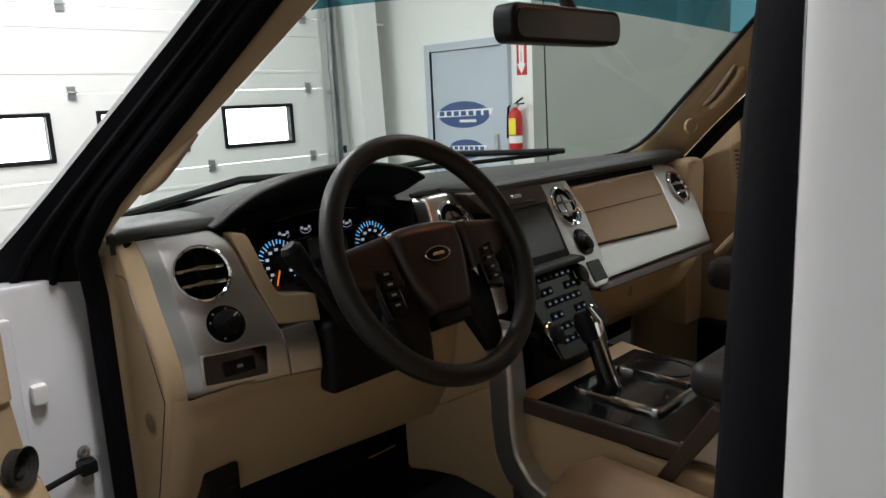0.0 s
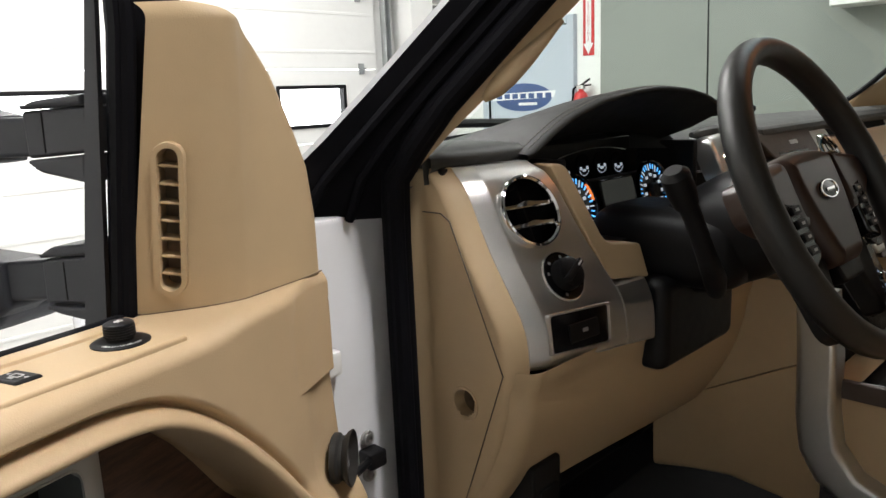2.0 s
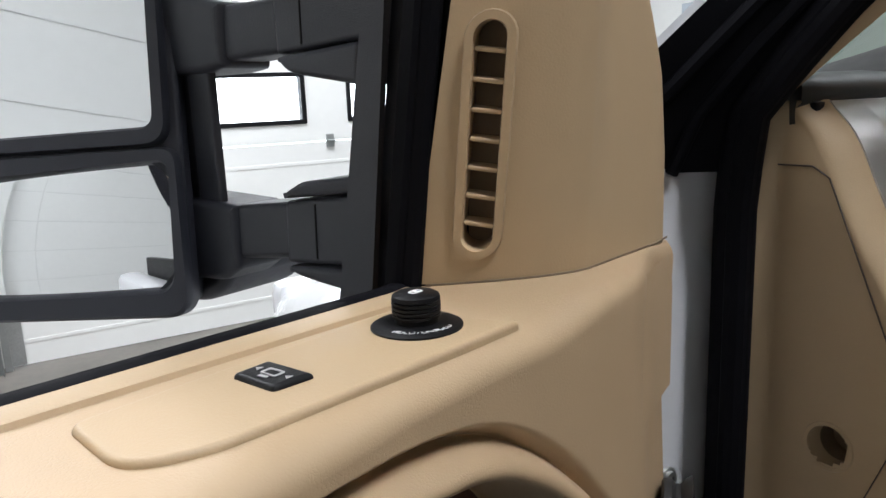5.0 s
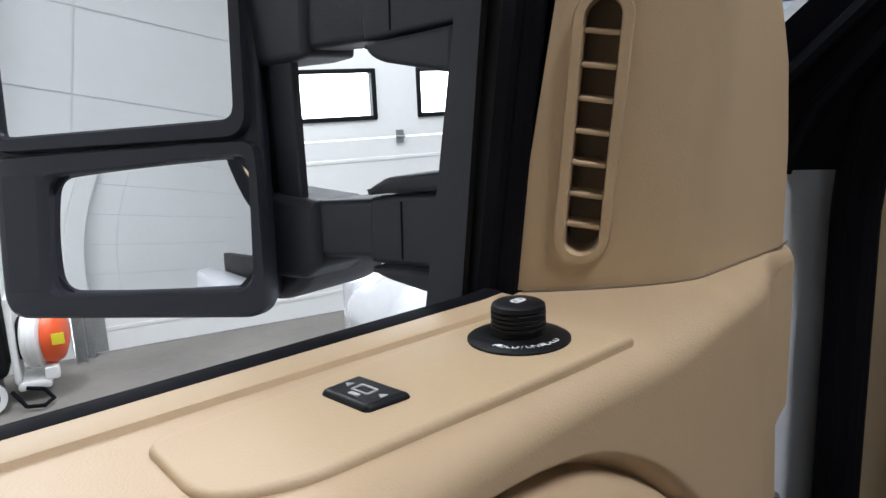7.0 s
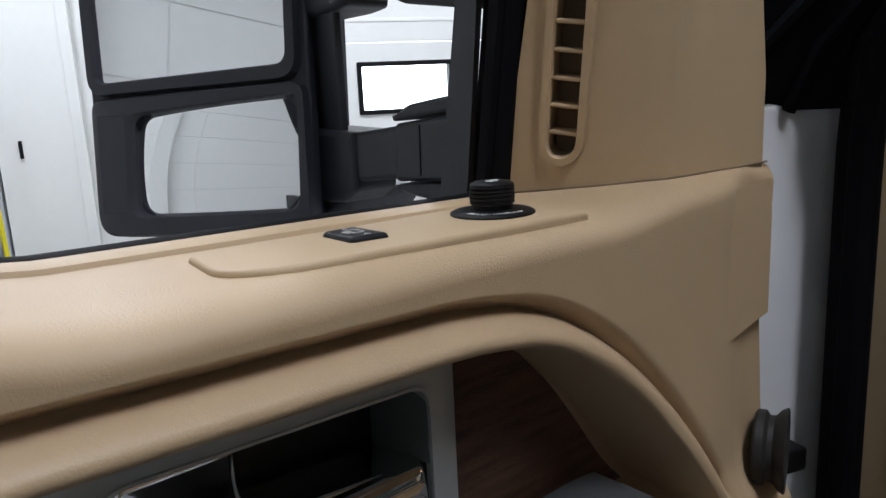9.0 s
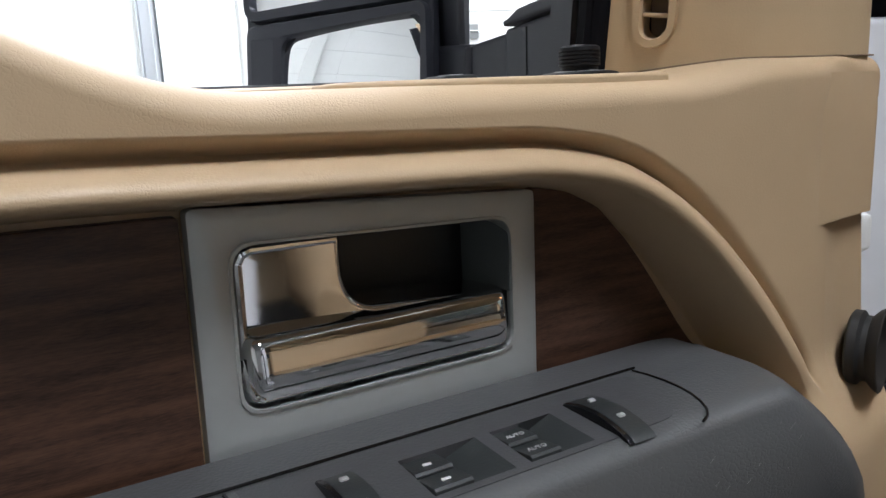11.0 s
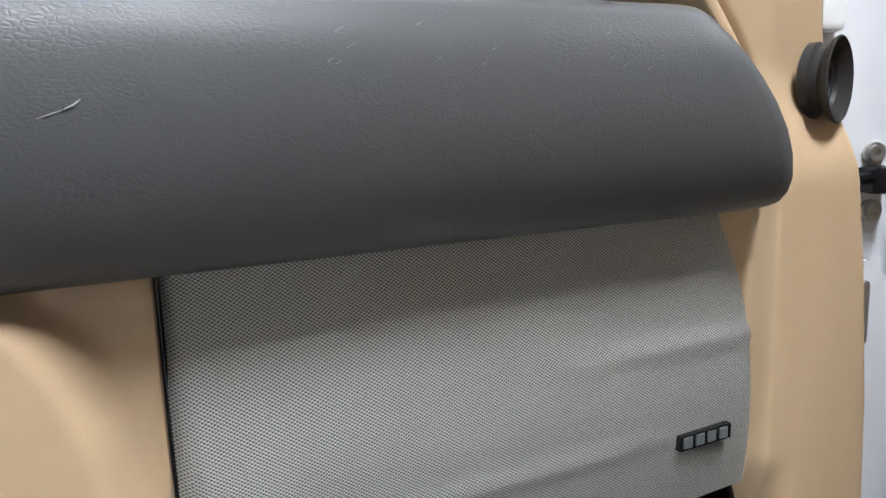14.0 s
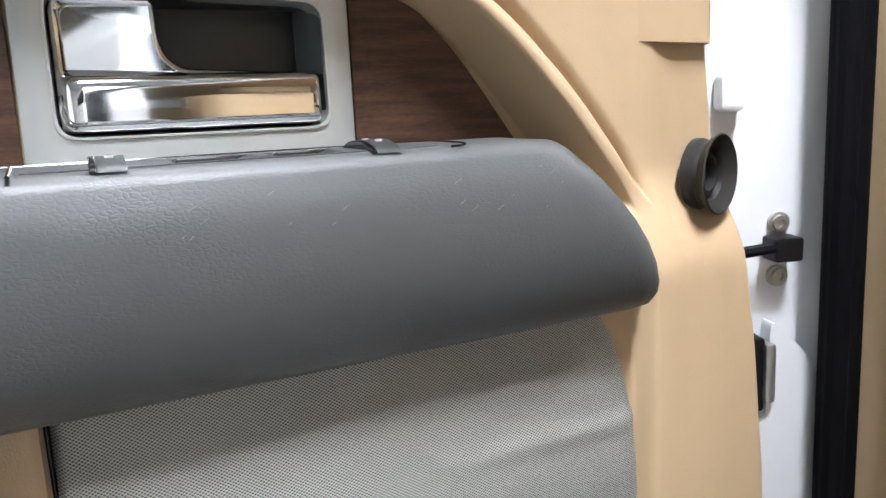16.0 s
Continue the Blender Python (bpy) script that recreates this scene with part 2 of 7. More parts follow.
def mesh_metal(name, pitch):
    """Silver sheet with rows of small staggered holes."""
    mt = material(name, (0.43, 0.43, 0.395), 0.42, 0.35, var=0.05, rvar=0.05)
    nd, ln = mt.node_tree.nodes, mt.node_tree.links
    bs = nd["Principled BSDF"]
    tc, sp = nd.new("ShaderNodeTexCoord"), nd.new("ShaderNodeSeparateXYZ")
    ln.new(tc.outputs["Object"], sp.inputs[0])
    vals = []
    for axis, k in (("X", 1.0), ("Z", 1.42)):
        m1 = nd.new("ShaderNodeMath")
        m1.operation = "MULTIPLY"
        m1.inputs[1].default_value = 2 * math.pi / pitch * k
        ln.new(sp.outputs[axis], m1.inputs[0])
        c1 = nd.new("ShaderNodeMath")
        c1.operation = "COSINE"
        ln.new(m1.outputs[0], c1.inputs[0])
        vals.append(c1)
    mu = nd.new("ShaderNodeMath")
    mu.operation = "MULTIPLY"
    ln.new(vals[0].outputs[0], mu.inputs[0])
    ln.new(vals[1].outputs[0], mu.inputs[1])
    mr = nd.new("ShaderNodeMapRange")
    mr.inputs["From Min"].default_value, mr.inputs["From Max"].default_value = -0.2, 0.55
    ln.new(mu.outputs[0], mr.inputs["Value"])
    mc = nd.new("ShaderNodeMix")
    mc.data_type = "RGBA"
    src = bs.inputs["Base Color"].links[0].from_socket
    ln.new(mr.outputs[0], mc.inputs["Factor"])
    ln.new(src, mc.inputs["A"])
    mc.inputs["B"].default_value = (0.06, 0.06, 0.056, 1)
    ln.new(mc.outputs["Result"], bs.inputs["Base Color"])
    inv = nd.new("ShaderNodeMath")
    inv.operation = "MULTIPLY_ADD"
    inv.inputs[1].default_value, inv.inputs[2].default_value = -0.35, 0.35
    ln.new(mr.outputs[0], inv.inputs[0])
    ln.new(inv.outputs[0], bs.inputs["Metallic"])
    bp = nd.new("ShaderNodeBump")
    bp.inputs["Distance"].default_value, bp.inputs["Strength"].default_value, bp.invert = 0.001, 0.5, True
    ln.new(mr.outputs[0], bp.inputs["Height"])
    ln.new(bp.outputs[0], bs.inputs["Normal"])
    return mt


def wood_grain(name):
    mt = material(name, (0.04, 0.021, 0.015), 0.36, var=0.5, scale=19, rvar=0.1, stretch=(1, 4, 10), color2=(0.135, 0.071, 0.046), bump=0.12, fine=40, spec=0.3)
    return mt


M_TAN = material("tan_plastic", (0.45, 0.33, 0.195), 0.52, var=0.04, scale=4, fine=1000, bump=0.16, rvar=0.06)
M_TANSOFT = material("tan_soft_trim", (0.45, 0.327, 0.197), 0.48, var=0.05, scale=4, fine=620, bump=0.26, grain="leather", rvar=0.06)
M_TANSEAT = material("tan_leather", (0.42, 0.3, 0.18), 0.5, var=0.06, scale=5, fine=300, bump=0.4, grain="leather")
M_CHAR = material("charcoal_trim", (0.026, 0.025, 0.024), 0.5, spec=0.3, var=0.08, fine=900, bump=0.15)
# tan plastic darkened to paint in the shade of hollows, slots and seams
M_TANSHADE = material("shade_dark_tan", (0.17, 0.12, 0.072), 0.7, var=0.1)
M_ARM = material("charcoal_vinyl", (0.0635, 0.0645, 0.0655), 0.46, spec=0.5, var=0.08, scale=5, fine=430, bump=0.34, grain="leather", rvar=0.05, stretch=(0.75, 1, 1.4))
M_ARMPL = material("charcoal_plastic", (0.057, 0.057, 0.059), 0.42, var=0.06, fine=900, bump=0.15)
M_SCUFF = material("scuffed_vinyl", (0.17, 0.165, 0.165), 0.5, var=0.2, scale=60)
M_SWITCH = material("black_green_switch_plastic", (0.024, 0.027, 0.027), 0.38, var=0.06, fine=900, bump=0.1)
M_BLACK = material("black_plastic", (0.007, 0.007, 0.008), 0.45, spec=0.18, var=0.15, fine=900, bump=0.12)
M_RUBBER = material("black_rubber", (0.0045, 0.0045, 0.006), 0.7, spec=0.06, var=0.2, scale=12, fine=300, bump=0.15)
M_GROMMET = material("grey_black_rubber", (0.022, 0.021, 0.02), 0.5, spec=0.3, var=0.15, scale=12, fine=300, bump=0.15)
M_GLOSSBLK = material("gloss_black", (0.006, 0.006, 0.007), 0.12, var=0.1, rvar=0.03)
M_DASHTOP = material("dash_top_vinyl", (0.034, 0.036, 0.034), 0.5, var=0.08, fine=700, bump=0.16, grain="leather", spec=0.45)
M_BROW = material("black_grained_leather", (0.018, 0.018, 0.017), 0.56, var=0.12, fine=600, bump=0.3, grain="leather", spec=0.25)
M_STITCH = material("grey_thread", (0.16, 0.145, 0.12), 0.8, var=0.1, scale=40)
M_WHEEL = material("black_leather", (0.016, 0.015, 0.014), 0.4, spec=0.35, var=0.12, fine=350, bump=0.35, grain="leather")
M_HUB = material("brown_black_leather", (0.034, 0.0175, 0.0125), 0.34, var=0.05, fine=350, bump=0.02, rvar=0.01)
M_SILVER = material("satin_silver", (0.6, 0.6, 0.585), 0.31, 0.92, var=0.03, scale=10, fine=1500, bump=0.03, rvar=0.04)
M_BEZEL = material("satin_nickel", (0.5, 0.515, 0.5), 0.38, 0.55, var=0.04, scale=10, fine=1500, bump=0.05, rvar=0.05)
M_BEZELD = material("grey_recess_plastic", (0.09, 0.098, 0.096), 0.42, var=0.05, fine=1200, bump=0.1)
M_CHROME = material("chrome", (0.8, 0.8, 0.8), 0.06, 1.0, var=0.02, rvar=0.03)
M_STEEL = material("zinc_steel", (0.5, 0.5, 0.48), 0.4, 0.9, var=0.15)
M_WOOD = wood_grain("dark_wood_veneer")
M_BROWN = material("brown_trim", (0.05, 0.035, 0.028), 0.35, var=0.15, fine=500, bump=0.2)
M_MESH = mesh_metal("perforated_sheet", 0.00215)
M_WPAINT = material("white_car_paint", (0.74, 0.75, 0.775), 0.22, var=0.02, rvar=0.04, coat=0.5)
M_WPLAST = material("white_plastic", (0.75, 0.75, 0.73), 0.4, var=0.03)
M_MIRRORH = material("mirror_housing_plastic", (0.026, 0.028, 0.036), 0.48, spec=0.42, var=0.1, fine=1200, bump=0.25)
M_MIRROR = material("mirror_glass", (0.9, 0.91, 0.92), 0.015, 1.0, var=0.005, rvar=0.005)
M_GLASS = glass("clear_glass")
M_WSHIELD = glass("windshield_glass", (0.86, 0.93, 0.9))
M_TINT = glass("privacy_glass", (0.55, 0.56, 0.56))
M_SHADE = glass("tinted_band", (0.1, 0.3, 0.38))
M_SCREEN = material("screen_glass", (0.03, 0.035, 0.033), 0.15, var=0.05)
M_PRINTDIM = material("grey_print", (0.4, 0.4, 0.4), 0.5, var=0.03)
M_PRINT = material("white_print", (0.75, 0.75, 0.75), 0.5, var=0.02)
M_BLUE = glow("blue_backlight", (0.1, 0.45, 1.0), 1.15)
M_WHITELIT = glow("white_backlight", (0.75, 0.85, 1.0), 0.36)
M_DIMLIT = glow("dim_blue_backlight", (0.45, 0.65, 1.0), 0.09)
M_NEEDLE = glow("orange_backlight", (1.0, 0.25, 0.05), 0.8)
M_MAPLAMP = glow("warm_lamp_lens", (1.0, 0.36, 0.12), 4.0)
M_GWALL = material("white_painted_wall", (0.74, 0.75, 0.73), 0.6, var=0.03, scale=1.5, fine=60, bump=0.2)
# ceiling is unseen; its grey is chosen to weaken bounced light
M_CEIL = material("bounce_cut_ceiling_grey", (0.22, 0.22, 0.215), 0.7, var=0.06, scale=1.5, fine=60, bump=0.2)
# south wall lies out of view, greyed so it throws less fill
M_SOUTH = material("bounce_cut_panel_grey", (0.25, 0.25, 0.245), 0.5, var=0.05, scale=1.2, fine=40, bump=0.12)
M_GDOOR = material("white_steel_panel", (0.78, 0.79, 0.77), 0.42, var=0.03, scale=1.2, fine=40, bump=0.12)
M_GREY = material("grey_painted_panel", (0.22, 0.237, 0.215), 0.55, var=0.05, scale=1.2, fine=60, bump=0.15)
M_GPOST = material("pale_grey_paint", (0.5, 0.52, 0.54), 0.5, var=0.05, scale=3)
M_DOORGREY = material("blue_grey_door_paint", (0.42, 0.47, 0.53), 0.4, var=0.03)
M_FLOOR = material("stained_concrete", (0.155, 0.143, 0.125), 0.75, var=0.3, scale=1.6, fine=30, bump=0.3, rvar=0.15)
M_GALV = material("galvanised_steel", (0.4, 0.42, 0.42), 0.4, 0.8, var=0.2, scale=8)
M_CARPET = material("black_carpet", (0.012, 0.012, 0.012), 0.95, var=0.3, scale=60, fine=500, bump=1.0)
M_RED = material("red_paint", (0.5, 0.02, 0.02), 0.35, var=0.06)
M_YELLOW = material("yellow_label", (0.7, 0.6, 0.02), 0.4, var=0.05)
M_ORANGE = material("orange_plastic", (0.75, 0.1, 0.02), 0.4, var=0.05)
M_NAVY = material("navy_print", (0.03, 0.07, 0.2), 0.45, var=0.15)
M_DAY = glow("daylight_backdrop", (0.95, 0.98, 1.0), 5.0)
M_TUBE = glow("lamp_diffuser", (1.0, 1.0, 0.97), 3.0)

# ---- garage ----
LEDGE = Matrix(((1, 0, 0, 0), (0, 0, 1, 0), (0, 1, 0, 0), (0, 0, 0, 1)))
IDENT = Matrix.Identity(4)
solo("floor", Geo().box(-4.2, 3.9, -6.2, 5.0, -0.2, 0, 0), M_FLOOR, "stained grey concrete garage floor", "floor", kind="structure")
solo("ceiling", Geo().box(-4.2, 3.9, -6.2, 5.0, 4.2, 4.35, 0), M_CEIL, "unseen garage ceiling, greyed to cut bounce light", "ceiling", kind="structure")
g = Geo().box(-4.0, -1.34, 4.8, 5.0, 0, 4.2, 0).box(3.06, 3.75, 4.8, 5.0, 0, 4.2, 0).box(-1.34, 3.06, 4.8, 5.0, 2.99, 4.2, 0)
solo("wall_north", g, M_GWALL, "white wall around the overhead door", "wall", kind="structure")
solo("wall_west", Geo().box(-4.2, -3.977, -6.2, 5.0, 0, 4.2, 0), M_GWALL, "white painted side wall", "wall", kind="structure")
g = Geo().box(3.75, 3.9, 4.13, 5.0, 0, 4.2, 0).box(3.75, 3.9, 2.95, 3.17, 0, 4.2, 0).box(3.75, 3.9, 3.17, 4.13, 2.12, 4.2, 0)
solo("wall_east", g, M_GWALL, "white wall with a steel door", "wall", kind="structure")
solo("wall_east_grey", Geo().box(3.742, 3.9, -6.2, 2.95, 0, 4.2, 0), M_GREY, "grey painted panel wall beside the steel door", "wall", kind="structure")

south = tagged(new("wall_south", finish(Geo().box(-4.0, 3.75, -6.2, -6.0, 0, 4.2, 0), "wall_south", M_SOUTH)), "panelled wall behind the truck, greyed to cut bounce light", "wall", kind="structure")
BASE[south.name] = (IDENT, False)
for k in range(7):
    for j in range(2):
        part("panel", Geo().box(-3.95 + j * 3.84, -3.95 + j * 3.84 + 3.832, -6.0, -5.975, 0.02 + k * 0.59, 0.02 + k * 0.59 + 0.582, 0), M_SOUTH, south)
west = bpy.data.objects["wall_west"]
BASE[west.name] = (IDENT, False)
for k in range(12):
    z0 = max(-0.122 + k * 0.371, 0.0)
    for y0, y1 in ((-5.95, -2.643), (-2.637, -0.243), (-0.237, 2.157), (2.163, 4.842)):
        part("panel", Geo().box(-3.977, -3.97, y0, y1, z0 + 0.002, min(-0.122 + k * 0.371 + 0.369, 4.19), 0.003), M_GDOOR, west)
part("pilaster", Geo().box(-3.97, -3.87, 0.10, 0.30, 0, 4.2, 0.01), M_GWALL, west, "white boxed pilaster")

# overhead door
gd = thing("garage_door", pose(0.86, 4.8, 0), "white sectional overhead door with four small windows", "garage door", kind="structure")
WIN = [(-0.96, -0.3), (0.04, 0.7), (1.03, 1.69), (2.02, 2.68)]
Y0, Y1 = 4.78, 4.83
for k in range(5):
    z0, z1 = 0.012 + k * 0.594, 0.012 + k * 0.594 + 0.588
    if k != 2:
        g = Geo().box(-1.33, 3.05, Y0, Y1, z0, z1, 0.004)
        for zz in (z0 + 0.14, z1 - 0.14):
            g.box(-1.32, 3.04, Y0 - 0.0035, Y0 + 0.01, zz - 0.012, zz + 0.012, 0.003)
        part("door_section", g, M_GDOOR, gd)
    else:
        xs = [-1.33] + [x for w in WIN for x in w] + [3.05]
        g = Geo().box(-1.33, 3.05, Y0, Y1, z0, 1.335, 0).box(-1.33, 3.05, Y0, Y1, 1.655, z1, 0)
        for a, b in zip(xs[::2], xs[1::2]):
            g.box(a, b, Y0, Y1, 1.335, 1.655, 0)
        part("door_section", g, M_GDOOR, gd)
for a, b in WIN:
    o, i = rrect(a - 0.012, b + 0.012, 1.323, 1.667, 0.012), rrect(a + 0.02, b - 0.02, 1.352, 1.638, 0.012)
    wf = part("window_frame", Geo().rim(o, i, Y1, Y0 - 0.012, 0.003), M_BLACK, gd, "black window frame")
    pane = part("pane", Geo().box(a + 0.01, b - 0.01, 4.80, 4.806, 1.345, 1.645, 0), M_GLASS, wf, "bright daylit window pane")
    pane.visible_shadow = False
for xh in (-1.13, -0.13, 0.87, 1.87, 2.87):
    for zh in (0.605, 1.2, 1.795, 2.39):
        g = Geo().box(xh - 0.028, xh + 0.028, 4.765, 4.78, zh - 0.045, zh - 0.006, 0.003).box(xh - 0.028, xh + 0.028, 4.765, 4.78, zh + 0.006, zh + 0.045, 0.003)
        g.tube([(xh - 0.035, 4.758, zh), (xh + 0.035, 4.758, zh)], 0.008)
        part("hinge", g, M_GALV, gd, "galvanised hinge")
solo("backdrop", Geo().box(-4, 6, 5.9, 5.92, -0.5, 4, 0), M_DAY, "bright overcast daylight outside the windows", "backdrop", kind="structure")

tr = thing("door_track", pose(3.1, 4.74, 0), "galvanised steel track of the overhead door", "door track", kind="structure")
for xt in (3.1, -1.30):
    part("rail", Geo().box(xt - 0.03, xt + 0.03, 4.70, 4.71, 0, 2.95, 0.002).box(xt - 0.03, xt - 0.024, 4.66, 4.71, 0, 2.95, 0.001).box(xt + 0.024, xt + 0.03, 4.66, 4.71, 0, 2.95, 0.001), M_GALV, tr)
    part("angle_iron", Geo().box(xt + 0.035, xt + 0.075, 4.74, 4.8, 0, 3.0, 0.002), M_GALV, tr)
    for zb in (0.5, 1.2, 1.75, 2.4):
        part("bracket", Geo().box(xt - 0.04, xt + 0.07, 4.70, 4.75, zb - 0.02, zb + 0.02, 0.003), M_GALV, tr)
g = Geo()
g.add([(3.36, 4.55, 0), (3.56, 4.5, 0), (3.6, 4.8, 0), (3.36, 4.8, 0), (3.24, 4.55, 3.2), (3.46, 4.5, 3.2), (3.5, 4.8, 3.2), (3.24, 4.8, 3.2)], [(0, 1, 2, 3), (4, 5, 6, 7), (0, 1, 5, 4), (1, 2, 6, 5), (2, 3, 7, 6), (3, 0, 4, 7)])
solo("column", g, M_GWALL, "white painted steel frame column in the corner", "column", kind="structure")
solo("pipe", Geo().tube([(3.3, 4.7, 2.36), (3.74, 4.7, 2.36)], 0.012), M_GWALL, "thin white pipe between column and wall", "pipe", kind="structure")
solo("outlet_box", Geo().box(3.22, 3.26, 4.77, 4.8, 1.19, 1.26, 0.004), M_BLACK, "small dark switch box on the white wall", "switch", kind="structure")

# steel door with a dealership logo
md = thing("door_1", pose(3.75, 3.65, 0), "blue-grey steel door with two blue oval logos, closed", "door", kind="structure")
part("door_frame", Geo().box(3.70, 3.9, 3.17, 3.235, 0, 2.12, 0.004).box(3.70, 3.9, 4.065, 4.13, 0, 2.12, 0.004).box(3.70, 3.9, 3.235, 4.065, 2.055, 2.12, 0.004), M_DOORGREY, md)
part("leaf", Geo().box(3.725, 3.78, 3.24, 4.06, 0.01, 2.05, 0.003), M_DOORGREY, md)
SIDE = Matrix(((0, -1, 0, 3.725), (-1, 0, 0, 0), (0, 0, 1, 0), (0, 0, 0, 1)))


def logo(cy, cz, w, h):
    oval = part("logo", Geo().prism(circle(-cy, cz, w, 40, h), 0, 0.002, 0.0005, SIDE), M_NAVY, md, "blue oval logo with white bars")
    part("logo_band", Geo().prism(rounded([(-cy - w * 1.12, cz - h * 0.2), (-cy + w * 1.08, cz - h * 0.05), (-cy + w * 1.14, cz + h * 0.42), (-cy - w * 1.0, cz + h * 0.3)], 0.01), 0, 0.004, 0.0005, SIDE), M_PRINT, oval)
    for q in range(7):
        part("letter_bar", Geo().box(-cy - w * 0.95 + q * w * 0.29, -cy - w * 0.95 + q * w * 0.29 + w * 0.2, 0, 0.006, cz - h * 0.08, cz + h * 0.27, 0.002, m=SIDE), M_NAVY, oval)
    part("letter_bar", Geo().box(-cy - w * 0.15, -cy + w * 0.5, 0, 0.0045, cz - h * 0.58, cz - h * 0.38, 0.002, m=SIDE), M_PRINT, oval)


logo(3.7, 1.5, 0.3, 0.115)
logo(3.68, 1.2, 0.21, 0.085)
part("notice", Geo().box(3.722, 3.727, 3.58, 3.76, 1.06, 1.1, 0.001), M_PRINT, md)
hd = part("door_handle", Geo().box(3.705, 3.727, 3.30, 3.345, 1.13, 1.33, 0.006), M_GALV, md)
part("lever", Geo().tube([(3.715, 3.322, 1.2), (3.67, 3.322, 1.2), (3.668, 3.42, 1.2)], 0.009), M_STEEL, hd)

sign = thing("fire_sign", pose(3.75, 3.06, 1.8), "red and white vertical fire extinguisher arrow sign", "sign")
part("plate", Geo().box(3.744, 3.75, 3.01, 3.11, 1.80, 2.27, 0.001), M_RED, sign)
part("stripe", Geo().box(3.742, 3.745, 3.035, 3.085, 1.87, 2.25, 0.0005), M_PRINT, sign)
part("arrow", Geo().prism([(-3.06, 1.81), (-3.015, 1.89), (-3.105, 1.89)], 0, 0.0025, 0.0003, SIDE @ pose(0, -0.018, 0)), M_PRINT, sign)
TXT = Matrix(((0, 0, -1, 3.741), (-1, 0, 0, 3.06), (0, 1, 0, 0), (0, 0, 0, 1)))
letters("FIRE", 0.026, TXT @ pose(0, 2.225, 0), M_RED, sign)
for k, ch in enumerate("EXTINGUISHER"):
    letters(ch, 0.03, TXT @ pose(0, 2.185 - k * 0.0245, 0), M_RED, sign)

ext = thing("fire_extinguisher", pose(3.68, 3.06, 1.22), "red fire extinguisher with a yellow tag on the wall", "extinguisher")
C = pose(3.67, 3.08, 1.2)
body = part("cylinder", Geo().lathe([(0, 0.0), (0.05, 0.004), (0.058, 0.02), (0.058, 0.27), (0.045, 0.315), (0.02, 0.335), (0.02, 0.35), (0, 0.35)], C, 24), M_RED, ext)
part("white_label", Geo().lathe([(0.0588, 0.06), (0.0588, 0.12)], C, 24), M_PRINT, body)
part("tag", Geo().box(3.606, 3.609, 3.03, 3.10, 1.33, 1.46, 0.001), M_YELLOW, ext)
part("valve", Geo().box(3.65, 3.69, 3.05, 3.11, 1.545, 1.575, 0.004), M_STEEL, ext)
part("grip", Geo().tube([(3.67, 3.09, 1.57), (3.67, 3.0, 1.62)], 0.008).tube([(3.67, 3.09, 1.57), (3.67, 2.99, 1.575)], 0.007), M_BLACK, ext)
part("hose", Geo().tube([(3.67, 3.11, 1.57), (3.67, 3.15, 1.55), (3.66, 3.15, 1.45), (3.64, 3.14, 1.3)], 0.01), M_RUBBER, ext)

solo("bulkhead", Geo().box(3.5, 3.742, -1.2, 1.26, 1.95, 2.5, 0.006), M_GWALL, "white boxed bulkhead on the grey wall", "bulkhead", kind="structure")

# housings for the assumed ceiling lights, out of view
for lx, ly, watts in LAMPS:
    cl = thing("unseen_ceiling_light", pose(lx, ly, 4.2), "assumed long white fluorescent ceiling light, out of view", "ceiling light", "garage ceiling lights")
    part("housing", Geo().box(lx - 0.17, lx + 0.17, ly - 0.73, ly + 0.73, 4.05, 4.2, 0.005), M_WPLAST, cl)
    part("diffuser", Geo().box(lx - 0.15, lx + 0.15, ly - 0.7, ly + 0.7, 4.035, 4.05, 0.004), M_TUBE, cl)

# leaf blower and tools by the overhead door
lb = thing("leaf_blower", pose(-1.5, 4.3, 0), "orange and white backpack leaf blower on the floor", "leaf blower")
B = pose(-1.48, 4.3, 0.31, 0, 90, -14)
part("fan_housing", Geo().lathe([(0.10, -0.05), (0.15, -0.05), (0.165, -0.035), (0.165, -0.02), (0.158, -0.016), (0.158, 0.01), (0.165, 0.014), (0.165, 0.03), (0.14, 0.045), (0, 0.045)], B, 30), M_WPLAST, lb, "white fan housing")
part("engine_cover", Geo().lathe([(0.14, 0.045), (0.15, 0.05), (0.15, 0.085), (0.13, 0.115), (0.08, 0.135), (0, 0.14)], B, 30), M_ORANGE, lb, "orange engine cover")
part("caution_label", Geo().box(-1.415, -1.355, 4.135, 4.142, 0.29, 0.35, 0.002), M_YELLOW, lb)
part("intake", Geo().lathe([(0, -0.08), (0.12, -0.08), (0.12, -0.05), (0, -0.05)], B, 24), M_BLACK, lb)
part("white_shell", Geo().box(-1.61, -1.575, 4.16, 4.42, 0.10, 0.56, 0.015).box(-1.60, -1.44, 4.16, 4.40, 0.06, 0.11, 0.015), M_WPLAST, lb, "white back frame")
part("tank", Geo().box(-1.47, -1.40, 4.16, 4.26, 0.10, 0.17, 0.012), M_WPLAST, lb)
part("back_pad", Geo().box(-1.76, -1.625, 4.14, 4.42, 0.14, 0.64, 0.05, 4), M_BLACK, lb, "black fabric back pad")
part("blower_tube", Geo().lathe([(0.055, 0), (0.085, 0), (0.085, 0.32), (0.055, 0.32), (0.055, 0.02)], pose(-1.72, 4.05, 0.09, -90, 0, 8), 24), M_BLACK, lb)
